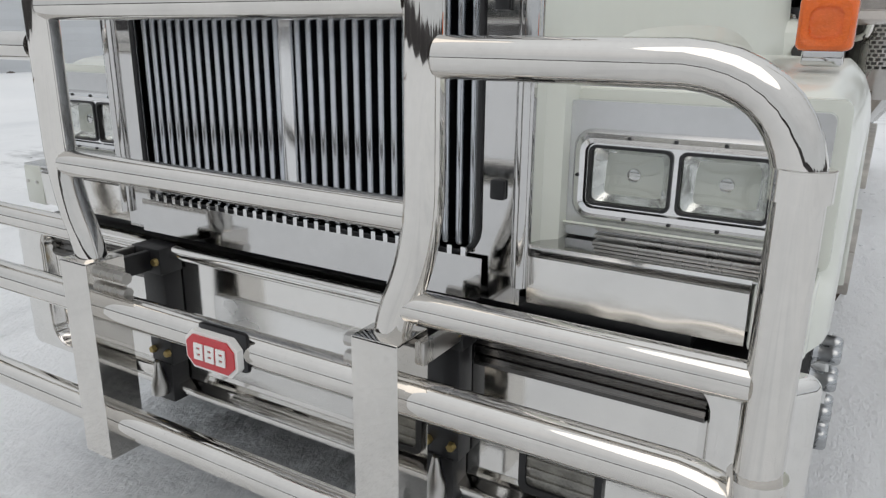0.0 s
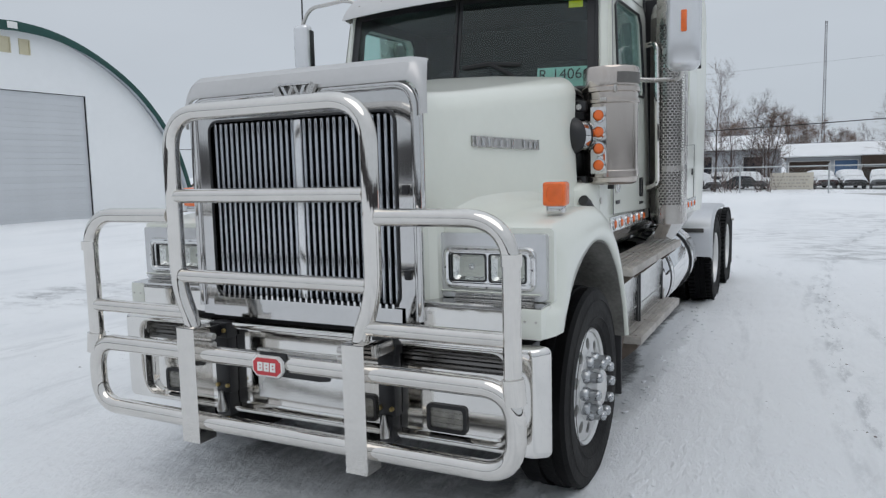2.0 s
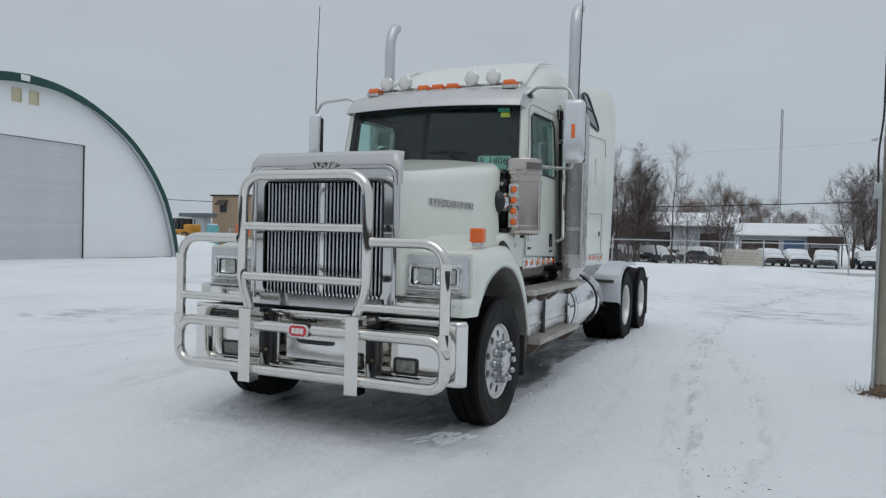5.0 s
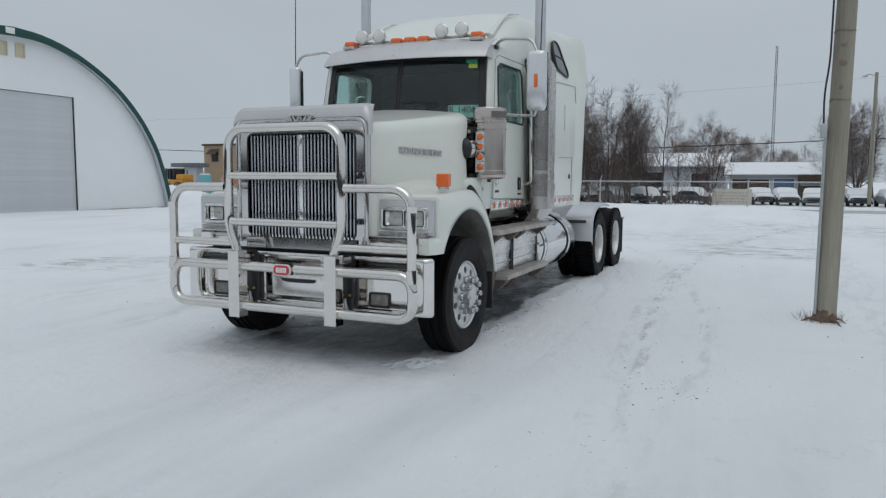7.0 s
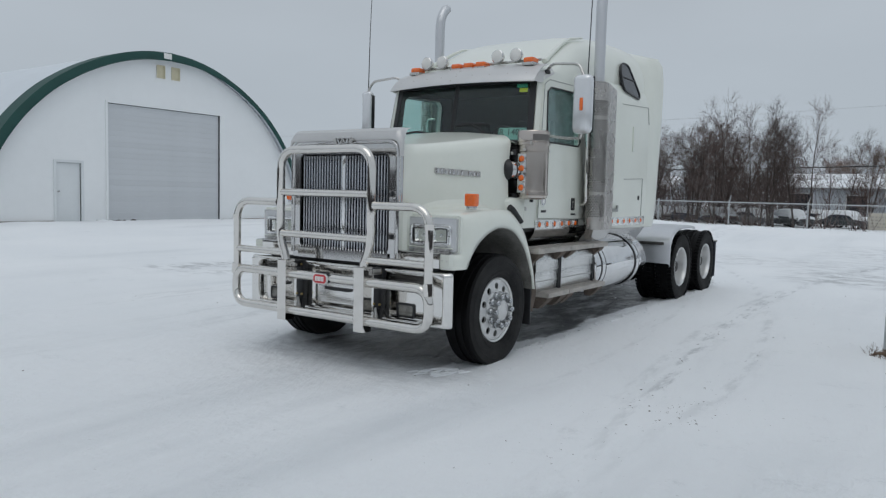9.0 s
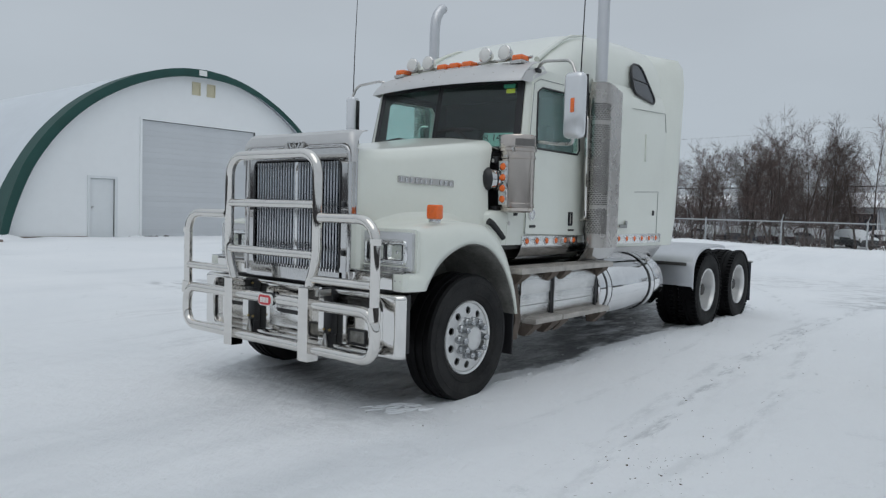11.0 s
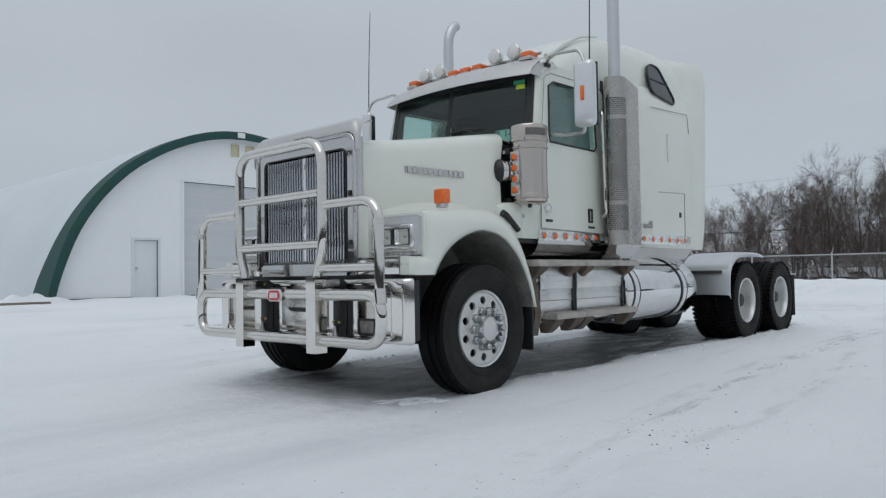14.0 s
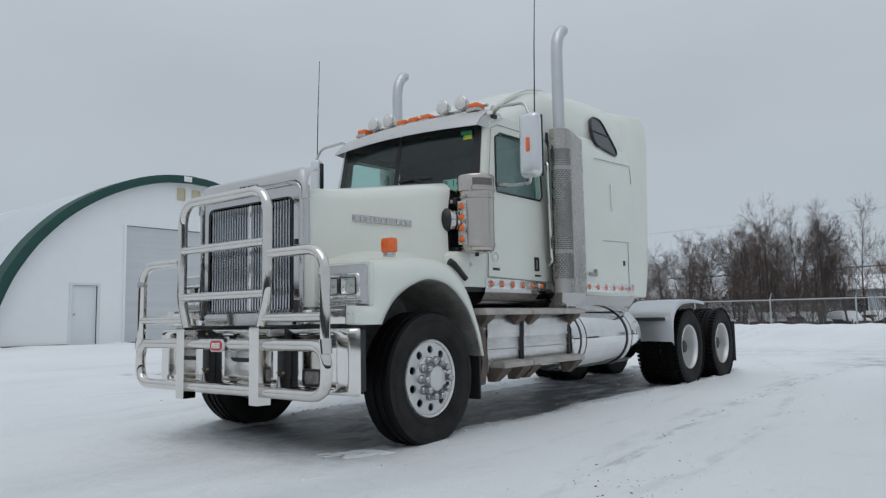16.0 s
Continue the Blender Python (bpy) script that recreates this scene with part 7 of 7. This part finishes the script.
# fuel tanks, tool box and steps
def tank(s):
    c = (s * 0.835, 0, 0.735)
    t = part("fuel_tank", lathe([(0.0, 2.36), (0.27, 2.36), (0.315, 2.375), (0.335, 2.41), (0.335, 4.06), (0.315, 4.105), (0.27, 4.125), (0.0, 4.13)], 48, "y", c), TANKALU, truck, "polished round aluminium fuel tank")
    for y in (2.56, 3.72):
        part("strap", lathe([(0.336, y - 0.044), (0.343, y - 0.044), (0.343, y + 0.044), (0.336, y + 0.044)], 48, "y", c), TANKALU, t, "bright tank strap")
        for d in (-0.058, 0.058):
            part("strap_rubber", lathe([(0.335, y + d - 0.014), (0.342, y + d - 0.013), (0.342, y + d + 0.013), (0.335, y + d + 0.014)], 48, "y", c), BLACK, t)
    part("filler_cap", tube([(s * 0.98, 3.95, 1.02), (s * 1.0, 3.95, 1.08)], 0.045, 16), STEEL, t)
    b = part("tool_box", box(s * 0.60, s * 1.10, 0.80, 2.36, 0.50, 1.02, 0.012), PLATE, truck, "bright tread-plate tool box")
    for y0, y1 in ((0.84, 1.37), (1.44, 2.30)):
        dpart = part("box_door", box(s * 1.098, s * 1.125, y0, y1, 0.56, 0.88, 0.008), PLATE, b)
        part("tread_band", box(s * 1.10, s * 1.132, y0, y1, 0.80, 0.975, 0.006), PLATE, dpart)
        part("door_gap", box(s * 1.10, s * 1.1265, y0, y1, 0.694, 0.702), SEAM, dpart)
        part("latch", box(s * 1.12, s * 1.136, y1 - 0.005, y1 + 0.025, 0.58, 0.90, 0.006), BLACK, dpart, "dark box strap")
    part("end_panel", sheet([(0.70, 0.40), (1.13, 0.40), (1.17, 0.60), (1.10, 1.0), (0.70, 1.0)], [], 0.09, lambda u, v, w: (s * u, 0.70 + w, v)), BRACKET, b, "grimy brown end gusset")
    part("slot", box(s * 1.09, s * 1.128, 1.385, 1.425, 0.55, 0.98), BLACK, b)
    for nm, z, x1 in (("upper_step", 1.06, 1.25), ("lower_step", 0.585, 1.25)):
        for y0, y1 in ((0.66, 1.42), (1.425, 2.47)) if z > 0.8 else ((0.92, 1.41), (1.43, 2.42)):
            stp = part(nm, box(s * 1.0, s * x1, y0, y1, z - 0.052, z, 0.006), TREAD, truck, "dirty serrated aluminium step")
            ribs = bmesh.new()
            for k in range(5):
                box(s * (1.03 + 0.042 * k), s * (1.05 + 0.042 * k), y0 + 0.02, y1 - 0.02, z - 0.004, z + 0.008, bm=ribs)
            part("tread_ribs", ribs, TREAD, stp)
            for yb in (y0 + 0.05, y1 - 0.19) if z > 0.8 else (y0 + 0.005, y1 - 0.155):
                w_, h_, n_ = (0.13, 0.115, 0.045) if z > 0.8 else (0.15, 0.125, 0.03)
                br = skin([[(s * (1.04 + x), yb + y, z - 0.053 - d) for x, y in p] for d, p in ((0.0, ((0.0, 0.0), (0.185, 0.0), (0.185, w_), (0.0, w_))), (0.25 * h_, ((0.0, 0.004), (0.175, 0.004), (0.175, w_ - 0.004), (0.0, w_ - 0.004))), (h_, ((0.0, n_), (0.07, n_), (0.07, w_ - n_), (0.0, w_ - n_))))], closed=True)
                bmesh.ops.holes_fill(br, edges=br.edges, sides=4)
                part("step_bracket", br, BRACKET, stp)
    part("cross_bar", tube([(s * 1.13, 1.405, 0.42), (s * 1.13, 1.405, 1.0)], 0.016, 8), BLACK, b)


both(tank)

# chassis below
for s in (1, -1):
    part("frame_rail", box(s * 0.40, s * 0.48, -0.78, 7.95, 0.72, 1.0, 0.01), DARK, truck, "dark chassis rail")
part("front_axle", tube([(-0.95, 0, 0.50), (-0.6, 0, 0.42), (0.6, 0, 0.42), (0.95, 0, 0.50)], 0.07, 10), DARK, truck)
part("engine_sump", box(-0.36, 0.36, -0.6, 1.4, 0.52, 1.1, 0.05), DARK, truck)
part("gearbox", box(-0.3, 0.3, 1.4, 3.0, 0.55, 1.05, 0.06), DARK, truck)
for y_ in (5.73, 7.13):
    part("rear_axle", tube([(-0.9, y_, 0.52), (0.9, y_, 0.52)], 0.09, 10), DARK, truck)
part("drive_shaft", tube([(0, 3.0, 0.75), (0, 5.5, 0.62)], 0.06, 10), DARK, truck)
part("fifth_wheel", lathe([(0.0, 1.16), (0.44, 1.16), (0.47, 1.14), (0.47, 1.08), (0.0, 1.08)], 32, "z", (0, 6.3, 0)), DARK, truck, "grimy coupling plate")
part("deck_plate", box(-0.46, 0.46, 4.5, 5.4, 1.0, 1.02, 0.004), PLATE, truck)


# wheels
def tyre_mesh(r, w, lugs):
    h = w / 2
    prof = [(0.295, -h * 0.62), (0.33, -h * 0.86), (0.40, -h * 0.99), (r - 0.065, -h * 0.97), (r - 0.022, -h * 0.90), (r - 0.004, -h * 0.78), (r - 0.012, -h * 0.42), (r - 0.001, -h * 0.40), (r, -h * 0.12), (r - 0.014, -h * 0.10), (r - 0.014, h * 0.10), (r, h * 0.12), (r - 0.001, h * 0.40), (r - 0.012, h * 0.42), (r - 0.004, h * 0.78), (r - 0.022, h * 0.90), (r - 0.065, h * 0.97), (0.40, h * 0.99), (0.33, h * 0.86), (0.295, h * 0.62)]
    bm = lathe(prof[:], 72, "x")
    if lugs:
        for k in range(56):
            a = 2 * math.pi * k / 56
            for sx in (-1, 1):
                b = bmesh.new()
                bmesh.ops.create_cube(b, size=1.0, matrix=Matrix.Rotation(a + (0.05 if sx > 0 else 0), 4, "X") @ Matrix.Translation((sx * h * 0.72, 0, r + 0.001)) @ Matrix.Diagonal((h * 0.52, 0.034, 0.03, 1)))
                merge(bm, b)
    for rr_ in (0.36, 0.455):
        lathe([(rr_, h * 0.985), (rr_ + 0.004, h * 1.0), (rr_ + 0.008, h * 0.985)], 72, "x", (0, 0, 0), bm)
    me = finish("tyre", bm, RUBBER, 30)
    me.materials.append(TREADSHADE)
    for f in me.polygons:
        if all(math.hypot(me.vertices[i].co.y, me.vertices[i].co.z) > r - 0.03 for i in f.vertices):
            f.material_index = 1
    return me


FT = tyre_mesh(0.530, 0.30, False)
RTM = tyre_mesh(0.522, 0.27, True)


def hand_hole_disc(x, r0, r1, hole_r, hole_c, count, dish):
    loops = [[(hole_c * math.cos(2 * math.pi * (k + 0.5) / count) + hole_r * math.cos(2 * math.pi * j / 14), hole_c * math.sin(2 * math.pi * (k + 0.5) / count) + hole_r * math.sin(2 * math.pi * j / 14)) for j in range(14)] for k in range(count)]
    outer = [(r1 * math.cos(2 * math.pi * j / 64), r1 * math.sin(2 * math.pi * j / 64)) for j in range(64)]
    mid = [(r0 * math.cos(2 * math.pi * j / 40), r0 * math.sin(2 * math.pi * j / 40)) for j in range(40)]
    return sheet(outer, loops + [mid], 0.018, lambda u, v, w: (x - w - dish * (max(0.0, math.hypot(u, v) - r0) / (r1 - r0)) ** 1.5, u, v))


def nut_mesh():
    bm = lathe([(0.0, 0.104), (0.017, 0.103), (0.0235, 0.098), (0.0265, 0.090), (0.0275, 0.074), (0.0265, 0.072), (0.0270, 0.044), (0.031, 0.040), (0.036, 0.030), (0.037, 0.0)], 16, "x")
    return finish("lug_nut", bm, NUTCOVER)


NUT = nut_mesh()
RIM_F = finish("wheel", merge(hand_hole_disc(0.112, 0.150, 0.284, 0.032, 0.226, 10, 0.012), lathe([(0.280, 0.06), (0.282, 0.085), (0.288, 0.108), (0.303, 0.118), (0.309, 0.108), (0.300, 0.095), (0.289, 0.06), (0.288, -0.1), (0.280, -0.1)], 72, "x")), MACHINED)
HUB_F = finish("hub_cap", lathe([(0.0, 0.193), (0.030, 0.192), (0.086, 0.187), (0.096, 0.180), (0.100, 0.168), (0.101, 0.140), (0.108, 0.130), (0.165, 0.122), (0.178, 0.114), (0.178, 0.08)], 40, "x"), MACHINED)
RIM_R = finish("wheel", lathe([(0.0, -0.125), (0.17, -0.125), (0.20, -0.12), (0.240, -0.10), (0.264, -0.05), (0.270, 0.05), (0.276, 0.09), (0.287, 0.112), (0.303, 0.118), (0.309, 0.108), (0.300, 0.09)], 72, "x"), MACHINED)
HUB_R = finish("axle_hub", lathe([(0.0, 0.05), (0.07, 0.048), (0.085, 0.035), (0.09, -0.09), (0.12, -0.11), (0.12, -0.13)], 32, "x"), DARK)
# flat dark discs in place of open holes, their shade put into colour
HOLE_R = finish("hand_hole", lathe([(0.0, 0.004), (0.026, 0.004), (0.028, -0.01)], 14, "x"), DARK)
GAP_F = finish("hole_back", lathe([(0.0, -0.02), (0.262, -0.02), (0.262, -0.03), (0.0, -0.03)], 40, "x"), DARK)


def wheel(name, s, y, z, x, front, outer=True):
    m = Matrix.Translation((s * x, y, z)) @ (Matrix.Rotation(math.pi, 4, "Z") if s < 0 else Matrix.Identity(4))
    w = part("wheel", RIM_F if front else RIM_R, None, truck, "polished aluminium wheel with lug-nut covers" if front else "deep polished rear wheel", m)
    part("tyre", FT if front else RTM, None, w, "worn black tyre" if front else "lugged black drive tyre")
    if front:
        part("hub_cap", HUB_F, None, w)
        part("hole_back", GAP_F, None, w)
    elif outer:
        part("axle_hub", HUB_R, None, w)
        for k in range(10):
            a = 2 * math.pi * (k + 0.5) / 10
            part("hand_hole", HOLE_R, None, w, "", Matrix.Translation((-0.112, 0.212 * math.cos(a), 0.212 * math.sin(a))))
    if outer:
        for k in range(10):
            a = 2 * math.pi * k / 10
            part("lug_nut", NUT, None, w, "", Matrix.Translation((0.112 if front else -0.125, 0.1425 * math.cos(a), 0.1425 * math.sin(a))))


for s in (1, -1):
    wheel("front", s, 0.0, 0.515, 1.05 if s > 0 else 1.12, True)
    for y_ in (5.73, 7.13):
        wheel("rear", s, y_, 0.528, 1.05, False)
        wheel("rear", s, y_, 0.528, 0.735, False, False)


def rear_fender(s):
    pts = [(6.22, 1.165), (5.92, 1.185), (5.62, 1.185), (5.35, 1.165), (5.16, 1.105), (5.03, 1.0), (4.985, 0.86), (4.98, 0.62)]
    pp = along(pts, 29)
    f = part("rear_fender", thicken(skin([[(s * 0.56, y, z), (s * 0.9, y, z + 0.006), (s * 1.19, y, z), (s * 1.215, y + 0.012, z - 0.022), (s * 1.215, y + 0.03, z - 0.05)] for y, z in pp]), 0.006), PIPE, truck, "dull aluminium quarter fender")
    part("fender_bracket", box(s * 0.58, s * 1.12, 4.962, 4.982, 0.90, 0.945, 0.004), DARK, f, "dark slot of the bracket")
    fl = part("rear_flap", box(s * 0.62, s * 1.18, 7.72, 7.735, 0.22, 0.86, 0.004), BLUEBLACK, truck, "dark rear mud flap")
    part("flap_hanger", tube([(s * 0.42, 7.73, 0.86), (s * 1.2, 7.73, 0.86)], 0.018, 8), STEEL, fl)


both(rear_fender)

# cables and hoses behind the cab
for k, x_ in enumerate((0.2, 0.3)):
    part("air_hose", tube(rounded([(x_, 4.45, 1.9), (x_, 4.7, 1.6), (x_, 4.9, 1.1)], 0.15), 0.012, 6), BLACK, truck)
for k in range(3):
    part("fuel_line", tube(rounded([(1.0, 2.2 + 0.08 * k, 1.12), (1.06, 2.45 + 0.06 * k, 1.1), (1.02, 2.7, 1.02)], 0.1), 0.016, 8), BLACK, truck)

# hood hold-down strap, cab steps hidden behind the fender
both(lambda s: part("hood_latch", flip(tube([(1.002, 0.47, 1.475), (1.014, 0.51, 1.455), (1.028, 0.565, 1.405), (1.048, 0.645, 1.325)], 0.032, 12, r2=0.024), s), BLACK, truck, "black rubber hood latch"))
both(lambda s: part("cowl", flip(thicken(skin([[(0.93, 0.46, z), (0.985, 0.49, z), (1.02, 0.56, z), (1.033, 0.70, z), (1.036, 0.98, z)] for z in (1.26, 1.36, 1.46, 1.53)] + [[(0.92, 0.48, 1.56), (0.97, 0.51, 1.565), (1.0, 0.58, 1.57), (1.012, 0.71, 1.57), (1.012, 0.98, 1.57)], [(0.88, 0.50, 1.575), (0.90, 0.53, 1.58), (0.91, 0.60, 1.58), (0.92, 0.72, 1.58), (0.92, 0.98, 1.58)]]), 0.01), s), WHITE, truck, "white cowl between hood and door"))
both(lambda s: part("cowl_plug", lathe([(0.0, 0.006), (0.018, 0.005), (0.02, 0.0)], 12, "x", (s * 1.036, 0.74, 1.46)) if s > 0 else lathe([(0.0, -0.006), (0.018, -0.005), (0.02, 0.0)], 12, "x", (s * 1.036, 0.74, 1.46)), STEEL, truck))

# dark interior
part("dashboard", box(-0.92, 0.92, 1.02, 1.25, 1.75, 2.17, 0.05), CABIN, truck)
part("steering_wheel", tube([(0.42 + 0.21 * math.cos(a * math.pi / 12), 1.40 - 0.10 * math.sin(a * math.pi / 12), 2.18 + 0.185 * math.sin(a * math.pi / 12)) for a in range(24)], 0.016, 8, closed=True), BLACK, truck, "black steering wheel")
for x_ in (-0.45, 0.45):
    st = part("seat", box(x_ - 0.26, x_ + 0.26, 1.5, 2.0, 1.6, 1.78, 0.05), SEATCLOTH, truck, "dark grey cab seat")
    part("seat_back", box(x_ - 0.25, x_ + 0.25, 1.92, 2.08, 1.75, 2.5, 0.06), SEATCLOTH, st)
part("headliner", box(-0.93, 0.93, 1.15, 2.2, 2.84, 2.88), CABIN, truck)
